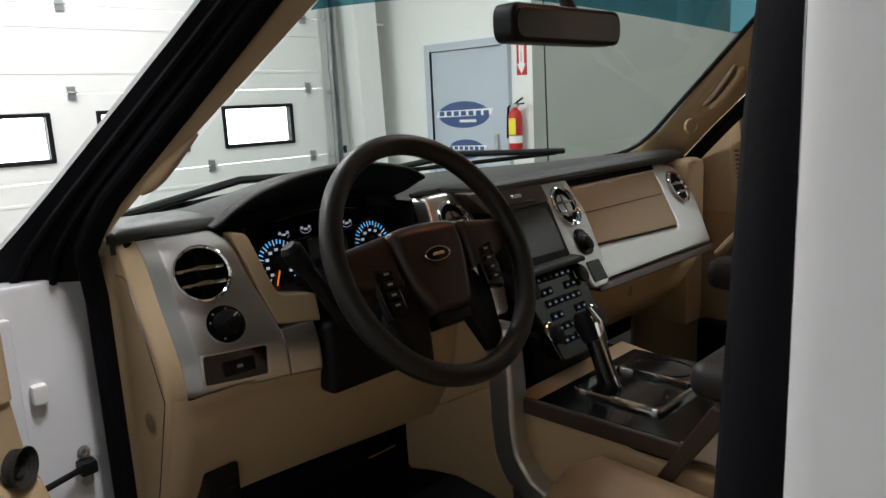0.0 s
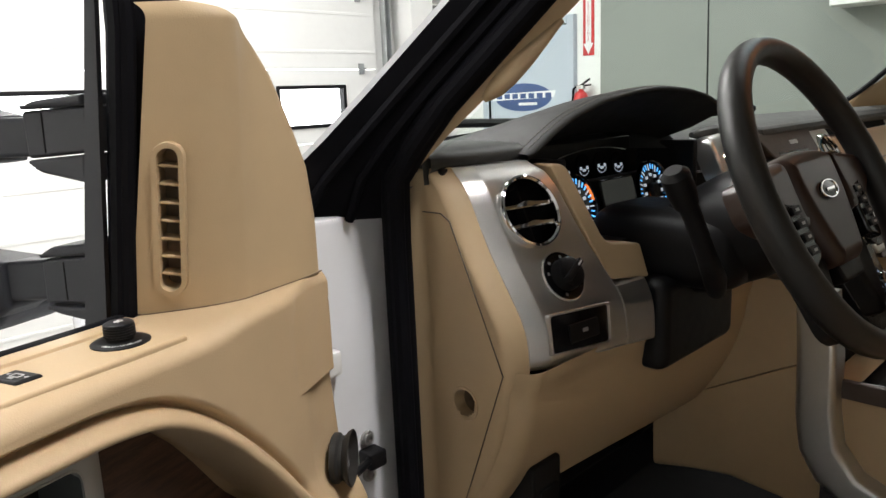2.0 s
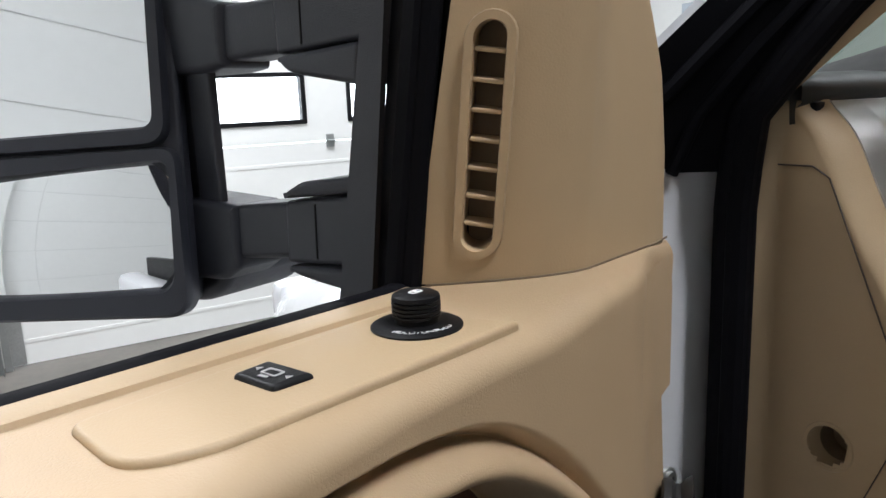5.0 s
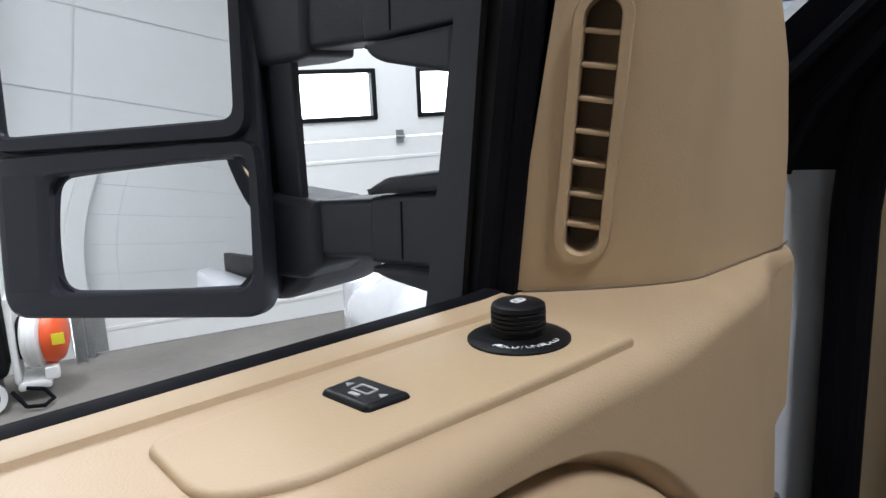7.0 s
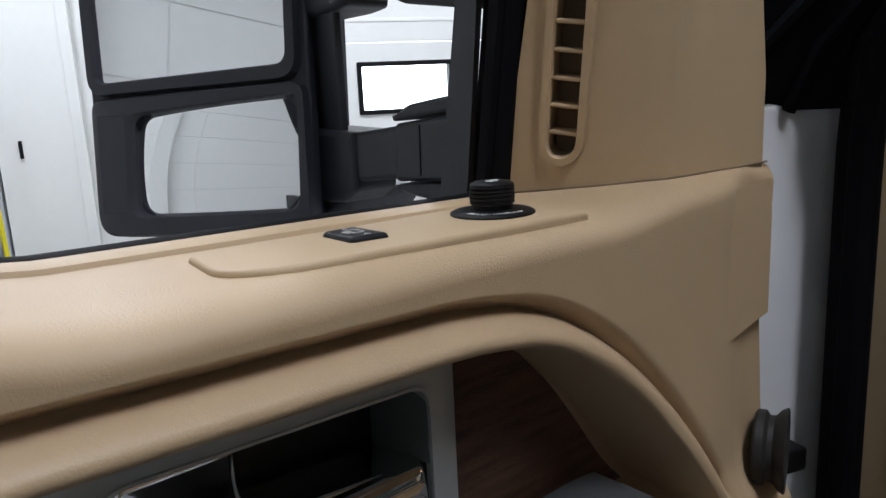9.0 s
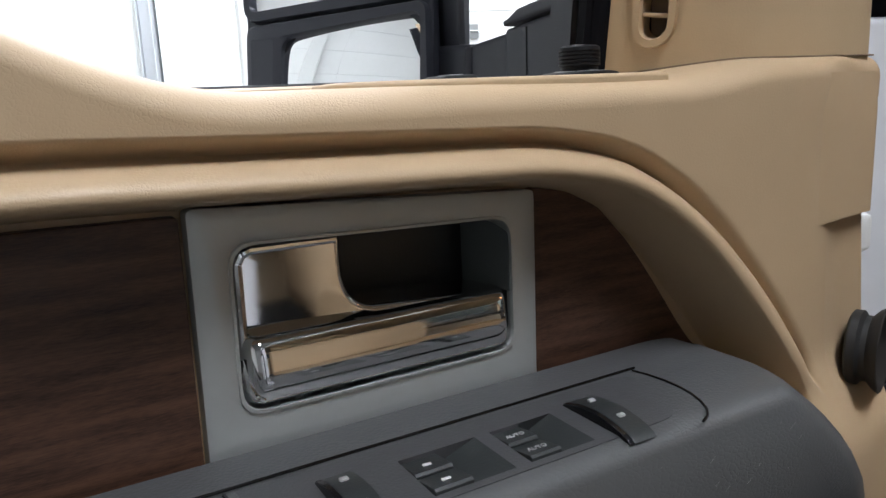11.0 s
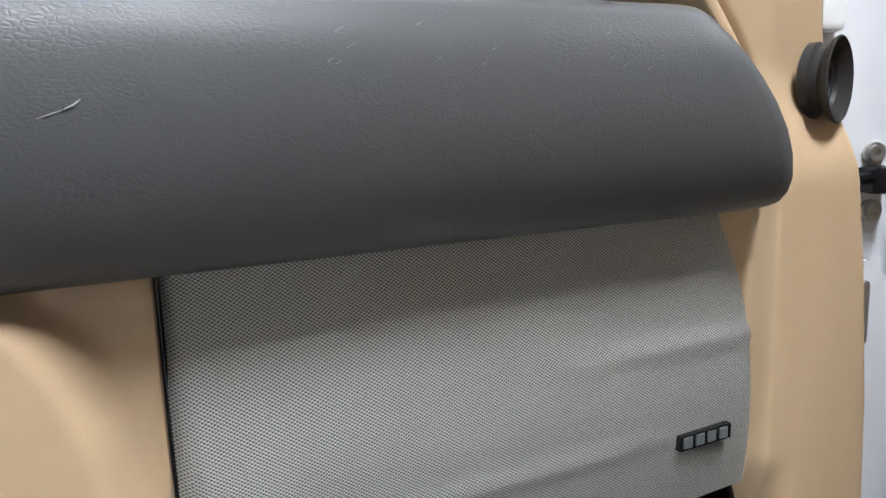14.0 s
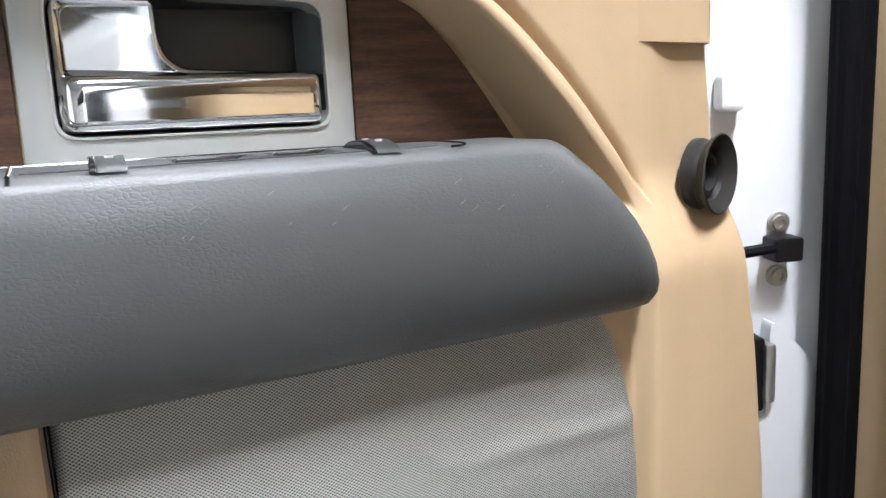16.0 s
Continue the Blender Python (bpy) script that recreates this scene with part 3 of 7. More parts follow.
part("tube_end", Geo().lathe([(0.052, -0.004), (0.083, -0.006), (0.086, 0.01), (0.083, 0.012)], pose(-1.72, 4.05, 0.09, -90, 0, 8), 24), M_WPLAST, lb, "white tube end ring")
part("strap", Geo().tube([(-1.62, 4.1, 0.09), (-1.56, 4.02, 0.03), (-1.48, 4.02, 0.02), (-1.44, 4.08, 0.03), (-1.48, 4.13, 0.07), (-1.56, 4.13, 0.09)], 0.011, 8), M_RUBBER, lb)
solo("wall_plate", Geo().box(-1.245, -1.15, 4.762, 4.775, 0.02, 0.42, 0.003), M_GALV, "weathered grey steel plate at the door jamb", "plate", kind="structure")
pole = thing("shovel", pose(-2.12, 4.74, 0.3), "shovel with dark grip beside a red and yellow pole", "shovel")
part("pole", Geo().tube([(-2.08, 4.50, 0.0), (-2.125, 4.565, 1.06)], 0.014), M_YELLOW, pole)
part("red_grip", Geo().tube([(-2.125, 4.565, 1.06), (-2.135, 4.583, 1.38)], 0.018), M_RED, pole)
part("shaft", Geo().tube([(-2.14, 4.48, 0.0), (-2.17, 4.56, 1.35)], 0.016), M_NAVY, pole)
part("d_grip", Geo().tube([(-2.17, 4.56, 1.35), (-2.222, 4.565, 1.445), (-2.222, 4.565, 1.468), (-2.132, 4.565, 1.468), (-2.132, 4.565, 1.445), (-2.17, 4.56, 1.35)], 0.012, 8), M_NAVY, pole)
solo("pier", Geo().box(-2.10, -1.64, 4.70, 4.8, 0, 4.2, 0.004).box(-1.70, -1.64, 4.69, 4.70, 0, 4.2, 0.002), M_GWALL, "white boxed pier beside the overhead door", "pier", kind="structure")
solo("steel_post", Geo().box(-2.20, -2.115, 4.66, 4.8, 0, 4.2, 0.004).box(-2.20, -2.19, 4.60, 4.66, 0, 4.2, 0.002).box(-2.125, -2.115, 4.60, 4.66, 0, 4.2, 0.002), M_GPOST, "pale grey steel channel post on the wall", "post", kind="structure")
solo("latch_slot", Geo().box(-1.99, -1.97, 4.69, 4.702, 1.19, 1.29, 0.002), M_BLACK, "small black latch slot on the pier", "latch", kind="structure")

# ---- truck cab ----


def along(rows, z0, z1, n=12):
    """Points on a line given as (z, x, y) rows, at even heights."""
    zs = np.linspace(z0, z1, n)
    k = np.array(rows)
    return [(float(np.interp(z, k[:, 0], k[:, 1])), float(np.interp(z, k[:, 0], k[:, 2])), float(z)) for z in zs]


def flip(pts):
    return [(-x, y, z) for x, y, z in pts]


truck = thing("pickup_truck", pose(0, -0.5, 0.0), "white pickup truck cab with tan interior and its driver door open", "truck")
SEAL = [(0.5, -0.735, 0.315), (1.38, -0.737, 0.315), (1.44, -0.749, 0.30), (1.5, -0.735, 0.258), (1.7, -0.605, 0.112), (1.86, -0.505, -0.005)]
TRIM = [(1.40, -0.735, 0.31), (1.45, -0.735, 0.285), (1.5, -0.708, 0.232), (1.7, -0.55, 0.09), (1.86, -0.43, -0.03)]
OUT = [(1.40, -0.86, 0.41), (1.5, -0.79, 0.32), (1.7, -0.66, 0.165), (1.86, -0.56, 0.04)]
part("door_seal", Geo().tube([(x + 0.003, y, z) for x, y, z in along(SEAL, 0.5, 1.86, 40)], 0.015, 14).tube([(x - 0.006, y - 0.010, z) for x, y, z in along(SEAL, 0.5, 1.86, 40)], 0.009, 10), M_RUBBER, truck, "black rubber door seal")
part("pillar_trim", Geo().strip(along(TRIM, 1.40, 1.86), along(SEAL, 1.40, 1.86), 0.01), M_TAN, truck, "tan plastic pillar trim")
part("pillar_gasket", Geo().strip(along(SEAL, 1.40, 1.86), along(OUT, 1.40, 1.86), 0.012), M_RUBBER, truck, "black rubber pillar gasket")
for k_, r_ in ((0.3, 0.005), (0.62, 0.006)):
    ridge = [tuple(np.array(a) * (1 - k_) + np.array(b) * k_ + np.array((-0.002, -0.004, 0))) for a, b in zip(along(SEAL, 1.40, 1.86), along(OUT, 1.40, 1.86))]
    part("gasket_rib", Geo().tube(ridge, r_, 8), M_RUBBER, truck)
part("pillar_skin", Geo().strip(along(OUT, 1.40, 1.86), [(x - 0.004, y + 0.007, z) for x, y, z in along(OUT, 1.40, 1.86)], 0.02), M_WPAINT, truck)
# end of the driver's grab handle, swelling out of the trim
part("handle_end", Geo().tube([(-0.697, 0.222, 1.514), (-0.689, 0.214, 1.524), (-0.679, 0.206, 1.536), (-0.665, 0.194, 1.553), (-0.64, 0.172, 1.585)], [0.003, 0.009, 0.0105, 0.009, 0.003], 12), M_TAN, truck)
# passenger pillar
PIN = [(1.40, 0.745, 0.44), (1.441, 0.736, 0.40), (1.461, 0.729, 0.331), (1.52, 0.697, 0.24), (1.593, 0.658, 0.154), (1.712, 0.594, 0.009), (1.86, 0.52, -0.165)]
POUT = [(1.40, 0.80, 0.265), (1.458, 0.783, 0.202), (1.529, 0.754, 0.122), (1.587, 0.722, 0.048), (1.683, 0.67, -0.082), (1.737, 0.637, -0.151), (1.86, 0.57, -0.31)]
pi_, po_ = along(PIN, 1.40, 1.86, 24), along(POUT, 1.40, 1.86, 24)
prow = []
for k_, h_ in ((0, -0.006), (0.06, 0.006), (0.3, 0.012), (0.6, 0.012), (0.9, 0.005), (1, -0.008)):
    prow.append([tuple(np.array(a) * (1 - k_) + np.array(b) * k_ + np.array((-0.5, -0.75, 0.1)) * h_) for a, b in zip(pi_, po_)])
part("pillar_trim", Geo().grid(prow), M_TAN, truck, "tan plastic pillar trim")
part("pillar_gasket", Geo().strip(po_, [(x + 0.05, y - 0.012, z - 0.006) for x, y, z in po_], 0.012).tube([(x + 0.008, y - 0.008, z - 0.004) for x, y, z in po_], 0.009, 10), M_RUBBER, truck, "black rubber pillar gasket")
g = Geo().box(-0.90, -0.712, 0.34, 0.46, 0.45, 1.405, 0.006)
hp = part("hinge_pillar", g, M_WPAINT, truck, "white painted door jamb")
part("pillar_step", Geo().prism(rounded([(-0.783, 1.087), (-0.749, 1.052), (-0.749, 0.5), (-0.80, 0.5), (-0.80, 0.998), (-0.786, 1.004)], [0.01, 0.015, 0, 0, 0.012, 0.006]), 0.325, 0.345, 0.006), M_WPAINT, hp)
for zz in (1.159, 1.117):
    part("bolt", Geo().lathe([(0, 0), (0.0085, 0), (0.0085, 0.003), (0.006, 0.003), (0.006, 0.006), (0.003, 0.006), (0.003, 0.004), (0, 0.004)], pose(-0.772, 0.34, zz, 90), 16), M_STEEL, hp)
part("strap_block", Geo().box(-0.785, -0.762, 0.318, 0.34, 1.131, 1.15, 0.003), M_BLACK, hp, "black door check block")
part("clip", Geo().box(-0.826, -0.806, 0.325, 0.342, 1.245, 1.273, 0.005), M_WPLAST, hp, "white plastic clip")
part("lamp_switch", Geo().box(-0.803, -0.788, 0.322, 0.342, 1.012, 1.072, 0.003), M_BLACK, hp)
part("switch_cover", Geo().box(-0.79, -0.781, 0.318, 0.342, 1.02, 1.068, 0.003), M_STEEL, hp, "grey metal latch cover")

# far and rear shell
part("floor_pan", Geo().box(-0.85, 0.85, -1.9, 0.6, 0.62, 0.68, 0.01), M_CARPET, truck, "black carpet")
part("firewall", Geo().box(-0.74, 0.85, 0.52, 0.56, 0.62, 1.42, 0.01), M_BLACK, truck)
part("kick_panel", Geo().box(-0.711, -0.704, 0.327, 0.55, 1.062, 1.40, 0.002), M_TAN, truck)
part("kick_carpet", Geo().box(-0.709, -0.702, 0.327, 0.55, 0.66, 1.061, 0.002), M_CARPET, truck, "black carpet below the kick panel")
part("rocker", Geo().box(-0.95, -0.80, -1.9, 0.4, 0.45, 0.66, 0.02), M_WPAINT, truck)
part("headliner", Geo().box(-0.6, 0.6, -1.85, 0.0, 1.87, 1.885, 0.005).box(-0.73, 0.73, -1.85, -0.15, 1.862, 1.87, 0.002), M_TAN, truck)
oc = part("overhead_console", Geo().prism(rrect(-0.13, 0.13, -0.42, -0.02, 0.03), 1.832, 1.865, 0.008, LEDGE), M_TAN, truck, "tan overhead console")
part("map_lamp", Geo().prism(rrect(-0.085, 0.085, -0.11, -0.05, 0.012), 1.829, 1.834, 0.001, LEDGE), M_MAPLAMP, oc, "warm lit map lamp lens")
part("roof", Geo().box(-0.66, 0.66, -1.95, 0.06, 1.89, 1.93, 0.015).box(-0.76, 0.76, -1.95, -0.14, 1.872, 1.91, 0.015), M_WPAINT, truck)
part("back_wall", Geo().box(-0.86, 0.86, -1.95, -1.88, 0.62, 1.36, 0.01).box(-0.86, -0.72, -1.95, -1.88, 1.36, 1.9, 0.01).box(0.72, 0.86, -1.95, -1.88, 1.36, 1.9, 0.01).box(-0.72, 0.72, -1.95, -1.88, 1.80, 1.9, 0.01), M_TAN, truck)
part("b_pillar", Geo().box(-0.905, -0.80, -0.70, -0.618, 0.5, 1.88, 0.012), M_WPAINT, truck, "white door pillar")
part("b_pillar_seal", Geo().tube([(-0.884, -0.613, 0.5), (-0.884, -0.613, 1.45), (-0.880, -0.618, 1.6), (-0.835, -0.613, 1.75), (-0.785, -0.613, 1.88)], 0.018, 12), M_RUBBER, truck, "black rubber pillar seal")
rd = part("rear_door", Geo().box(-0.955, -0.90, -1.9, -0.632, 0.5, 1.42, 0.02), M_WPAINT, truck, "white rear side panel")
part("pull_handle", Geo().box(-0.985, -0.965, -0.90, -0.72, 1.27, 1.31, 0.008), M_CHROME, rd)
part("rear_window_frame", Geo().box(-0.93, -0.85, -1.9, -0.70, 1.42, 1.46, 0.01).box(-0.86, -0.72, -1.9, -0.70, 1.80, 1.9, 0.01), M_WPAINT, truck)
part("rear_glass", Geo().box(-0.73, 0.73, -1.915, -1.909, 1.35, 1.81, 0), M_TINT, truck, "dark tinted rear window")
part("rear_side_glass", Geo().box(-0.862, -0.856, -1.9, -0.70, 1.44, 1.82, 0), M_TINT, truck, "dark tinted side window")
part("rear_side_glass", Geo().box(0.856, 0.862, -1.9, -0.9, 1.32, 1.86, 0), M_TINT, truck, "dark tinted side window")
bedx = Geo().box(-0.985, -0.93, -3.9, -1.92, 0.55, 1.38, 0.03)
part("bed_side", bedx, M_WPAINT, truck, "white pickup bed side")
fy = np.linspace(0.46, 1.75, 22)
rows = []
for a in np.linspace(0, math.pi / 2, 9):
    rows.append([(-0.955 + 0.10 * (1 - math.cos(a)) + 0.29 * max(0, y - 0.6), y, 1.225 - 0.27 * max(0, y - 0.6) + 0.09 * math.sin(a)) for y in fy])
rows.insert(0, [(-0.955 + 0.29 * max(0, y - 0.6), y, 0.6) for y in fy])
rows.append([(-0.3, y, 1.335 - 0.27 * max(0, y - 0.6)) for y in fy])
part("fender", Geo().grid(rows), M_WPAINT, truck, "glossy white front fender")
part("fender", Geo().grid([flip(row) for row in rows]), M_WPAINT, truck, "glossy white front fender")
part("hood", Geo().grid([[(x, y, 1.335 - 0.27 * max(0, y - 0.6) + 0.015 * (1 - (x / 0.3) ** 2) + 0.003) for y in fy] for x in np.linspace(-0.305, 0.305, 9)]), M_WPAINT, truck, "white hood")
front = part("front_end", Geo().box(-0.62, 0.62, 1.70, 1.78, 0.55, 1.02, 0.03), M_WPAINT, truck)
part("grille", Geo().box(-0.4, 0.4, 1.775, 1.79, 0.72, 0.95, 0.01), M_BLACK, front)
part("bumper", Geo().box(-0.66, 0.66, 1.74, 1.86, 0.42, 0.58, 0.03), M_STEEL, front)
part("side_skin", Geo().box(0.905, 0.955, -1.9, 0.46, 0.5, 1.32, 0.02), M_WPAINT, truck, "white painted side")
part("rocker", Geo().box(0.80, 0.95, -1.9, 0.4, 0.45, 0.66, 0.02), M_WPAINT, truck)
part("bed_side", Geo().box(0.93, 0.985, -3.9, -1.92, 0.55, 1.38, 0.03), M_WPAINT, truck, "white pickup bed side")
part("bed_floor", Geo().box(-0.94, 0.94, -3.9, -1.95, 0.68, 0.74, 0.01), M_BLACK, truck)
part("tailgate", Geo().box(-0.93, 0.93, -3.93, -3.88, 0.72, 1.36, 0.02), M_WPAINT, truck)
for wx in (-0.74, 0.74):
    for wy in (1.15, -2.75):
        wl_ = part("wheel", Geo().lathe([(0.0, -0.10), (0.2, -0.09), (0.235, -0.11), (0.235, 0.11), (0.2, 0.09), (0, 0.10)], pose(wx, wy, 0.39, 0, 90), 28), M_STEEL, truck)
        part("tyre", Geo().lathe([(0.235, -0.12), (0.36, -0.125), (0.39, -0.09), (0.39, 0.09), (0.36, 0.125), (0.235, 0.12), (0.235, -0.12)], pose(wx, wy, 0.39, 0, 90), 36), M_RUBBER, wl_)

part("antenna", Geo().tube([(0.88, 0.74, 1.24), (0.88, 0.74, 1.30), (0.875, 0.75, 2.05)], [0.008, 0.003, 0.0018], 8), M_BLACK, truck, "thin black radio antenna")

# windshield
us, vs = np.linspace(-1, 1, 25), np.linspace(0, 1, 13)


def shield(u, v):
    xb, xt = (0.735, 0.43) if u < 0 else (0.748, 0.522)
    kb, kt = (0.30, 0.05) if u < 0 else (0.235, 0.185)
    x = u * (xb * (1 - v) + xt * v)
    y = (0.60 - kb * u * u) * (1 - v) + (0.02 - kt * u * u) * v
    return (x, y, 1.43 * (1 - v) + 1.865 * v)


ws = part("windshield", Geo().grid([[shield(u, v) for u in us] for v in vs]), M_WSHIELD, truck, "clear windshield glass")
ws.visible_shadow = False
sb = part("shade_band", Geo().grid([[(x, y - 0.004, z) for x, y, z in (shield(u, 0.80 - 0.12 * u * u + (0.20 + 0.12 * u * u) * v) for u in us)] for v in np.linspace(0, 1, 7)]), M_SHADE, ws, "blue-green tint band")
sb.visible_shadow = False
edge = [shield(0.992, v) for v in np.linspace(1, 0.2, 14)] + [shield(u, v) for u, v in ((0.988, 0.15), (0.978, 0.105), (0.96, 0.068), (0.93, 0.042), (0.88, 0.028), (0.8, 0.02), (0.6, 0.015))]
part("frit", Geo().tube([(x, y - 0.004, z) for x, y, z in edge], 0.006, 8), M_BLACK, ws, "black windshield edge")
part("cowl", Geo().grid([[(x, y + dy, z + dz) for x, y, z in (shield(u, 0) for u in us)] for dy, dz in ((-0.01, 0.0), (0.1, -0.01), (0.35, -0.06))]), M_BLACK, truck, "black wiper cowl")
for xa, ya, xb_, yb_ in ((-0.62, 0.50, -0.02, 0.66), (0.02, 0.64, 0.62, 0.50)):
    wp = part("wiper", Geo().tube([(xa, ya + 0.0, 1.452), ((xa + xb_) / 2, (ya + yb_) / 2 + 0.05, 1.475), (xb_, yb_, 1.462)], 0.008, 8), M_BLACK, truck)
    part("blade", Geo().tube([(xa, ya + 0.03, 1.447), (xb_, yb_ + 0.03, 1.455)], 0.006, 6), M_RUBBER, wp)

# passenger grab handle and pillar button
gh = [(0.677, 0.105, 1.568), (0.656, 0.072, 1.588), (0.642, 0.046, 1.612), (0.626, 0.02, 1.637), (0.618, 0.008, 1.655)]
part("grab_handle", Geo().tube(gh, [0.008, 0.013, 0.012, 0.012, 0.006], 12), M_TAN, truck, "tan pillar grab handle")
# solid tube in darkened tan, in place of the recess and its shade
part("handle_recess_shade", Geo().tube([(x - 0.010, y + 0.012, z + 0.006) for x, y, z in gh], [0.005, 0.009, 0.009, 0.009, 0.004], 10), M_TANSHADE, truck, "dark tan strip standing in for the handle recess's shade")
part("pillar_button", Geo().lathe([(0, 0.004), (0.014, 0.004), (0.015, 0.007), (0.018, 0.006), (0.0195, 0)], look((0.69, 0.163, 1.522), (0.2, -0.6, 1.6)) @ pose(0, 0, 0, 180), 24), M_TAN, truck)

# passenger door
pd = thing("passenger_door", pose(0.86, -0.2, 0.68), "tan passenger door with charcoal armrest, closed", "truck door")
PX = Matrix(((0, -1, 0, 0), (1, 0, 0, 0), (0, 0, 1, 0), (0, 0, 0, 1)))
part("lower_panel", Geo().box(0.862, 0.90, -0.9, 0.42, 0.68, 1.33, 0.01), M_TAN, pd)
part("sail_panel", Geo().prism([(0.42, 1.28), (0.075, 1.28), (0.075, 1.34), (0.098, 1.572), (0.16, 1.60), (0.30, 1.46), (0.42, 1.42)], -0.9, -0.847, 0.006, PX), M_TAN, pd)
band = part("vent_band", Geo().prism(rounded([(0.079, 1.335), (0.117, 1.335), (0.134, 1.565), (0.104, 1.568)], 0.005), -0.86, -0.842, 0.004, PX), M_TAN, pd)
for k in range(8):
    # raised boxes in darkened tan stand in for the shade inside the slots
    part("slot", Geo().box(0.8405, 0.845, 0.091 + k * 0.0014, 0.103 + k * 0.0014, 1.363 + k * 0.0118, 1.370 + k * 0.0118, 0.001), M_TANSHADE, band)
part("window_ledge", Geo().box(0.80, 0.88, -0.9, 0.075, 1.295, 1.328, 0.012), M_TAN, pd)
lipc = [(0.80, y, z) for y, z in zip([0.15, 0.12, 0.085, 0.045, 0.0, -0.06, -0.3, -0.9], [1.165, 1.20, 1.24, 1.268, 1.285, 1.292, 1.297, 1.30])]
part("arch_lip", Geo().tube([(0.845, y, z) for _, y, z in lipc], 0.013, 10), M_TAN, pd)
part("inlay", Geo().box(0.855, 0.865, -0.9, 0.10, 1.14, 1.285, 0.002), M_BROWN, pd)
part("armrest", Geo().box(0.765, 0.87, -0.8, 0.155, 1.08, 1.165, 0.03), M_ARM, pd)
part("handle_bezel", Geo().rim(rrect(-0.3, -0.004, 1.185, 1.278, 0.006), rrect(-0.285, -0.02, 1.20, 1.263, 0.008), -0.86, -0.845, 0.002, PX), M_SILVER, pd)
part("handle_cup", Geo().prism(rrect(-0.287, -0.018, 1.198, 1.265, 0.008), -0.86, -0.853, 0.001, PX), M_GLOSSBLK, pd)
part("pull", Geo().prism(rounded([(-0.275, 1.204), (-0.03, 1.204), (-0.03, 1.216), (-0.19, 1.218), (-0.205, 1.255), (-0.275, 1.257)], 0.004), -0.852, -0.843, 0.003, PX), M_BEZELD, pd, "satin grey release lever")
part("pull_edge", Geo().tube([(0.842, -0.272, 1.2175), (0.842, -0.035, 1.2165)], 0.0022, 8), M_CHROME, pd)
part("map_pocket", Geo().box(0.82, 0.86, -0.7, 0.2, 0.75, 0.98, 0.02), M_BLACK, pd)
part("window_rail", Geo().box(0.88, 0.905, -0.9, 0.075, 1.322, 1.34, 0.004), M_RUBBER, pd)
part("window_post", Geo().strip([(0.862, 0.077, 1.335), (0.85, 0.100, 1.585)], [(0.87, 0.062, 1.335), (0.855, 0.085, 1.585)], 0.02), M_RUBBER, pd)
pm = thing("passenger_mirror", pose(1.15, 0.12, 1.4), "black two-glass towing mirror outside the passenger window", "mirror")
PMM = pose(1.115, 0.1, 0, 0, 0, -36)
part("housing", Geo().prism(rrect(-0.012, 0.262, 1.28, 1.63, 0.03, 8), 0.10, 0.004, 0.012, PMM), M_MIRRORH, pm)
part("upper_glass", Geo().prism(rrect(0.018, 0.245, 1.435, 1.605, 0.02, 8), 0.02, 0.0, 0.001, PMM), M_MIRROR, pm)
part("lower_glass", Geo().prism(rrect(0.03, 0.175, 1.312, 1.402, 0.012, 8), 0.02, 0.0, 0.001, PMM), M_MIRROR, pm)
part("cap", Geo().box(1.07, 1.11, 0.13, 0.22, 1.50, 1.60, 0.015), M_WPAINT, pm, "white mirror cap")
for z0, z1 in ((1.345, 1.385), (1.44, 1.49)):
    part("arm", Geo().box(0.93, 1.11, 0.12, 0.16, z0, z1, 0.008), M_MIRRORH, pm)

# rear-view mirror
rv = thing("rear_view_mirror", pose(0.02, 0.05, 1.73), "dark rectangular rear-view mirror on the windshield", "mirror")
o = rrect(-0.185, 0.128, 1.694, 1.754, 0.024, 8)
part("housing", Geo().prism(o, 0.07, 0.03, 0.008), M_BLACK, rv)
part("glass", Geo().prism(rrect(-0.177, 0.12, 1.701, 1.747, 0.02, 8), 0.032, 0.028, 0.001, pose(0.0, 0, 0)), M_SCREEN, rv)
part("stem", Geo().tube([(0.013, 0.06, 1.75), (0.013, 0.09, 1.80), (0.013, 0.06, 1.85)], 0.012), M_BLACK, rv)

# ---- dashboard ----


def lean(o, k, z0):
    """A plate's frame that leans forward with height."""
    m = Matrix.Identity(4)
    m[1][2], m[1][3] = k, o - k * z0
    return m


FL = lean(0.1504, 0.459, 1.247)
FL[1][0], FL[1][3] = -0.115, FL[1][3] - 0.115 * 0.63
FR = lean(0.19, 0.6, 1.42)
dash = thing("dashboard", pose(0, 0.3, 1.2), "truck dashboard in tan, satin silver and black", "dashboard")


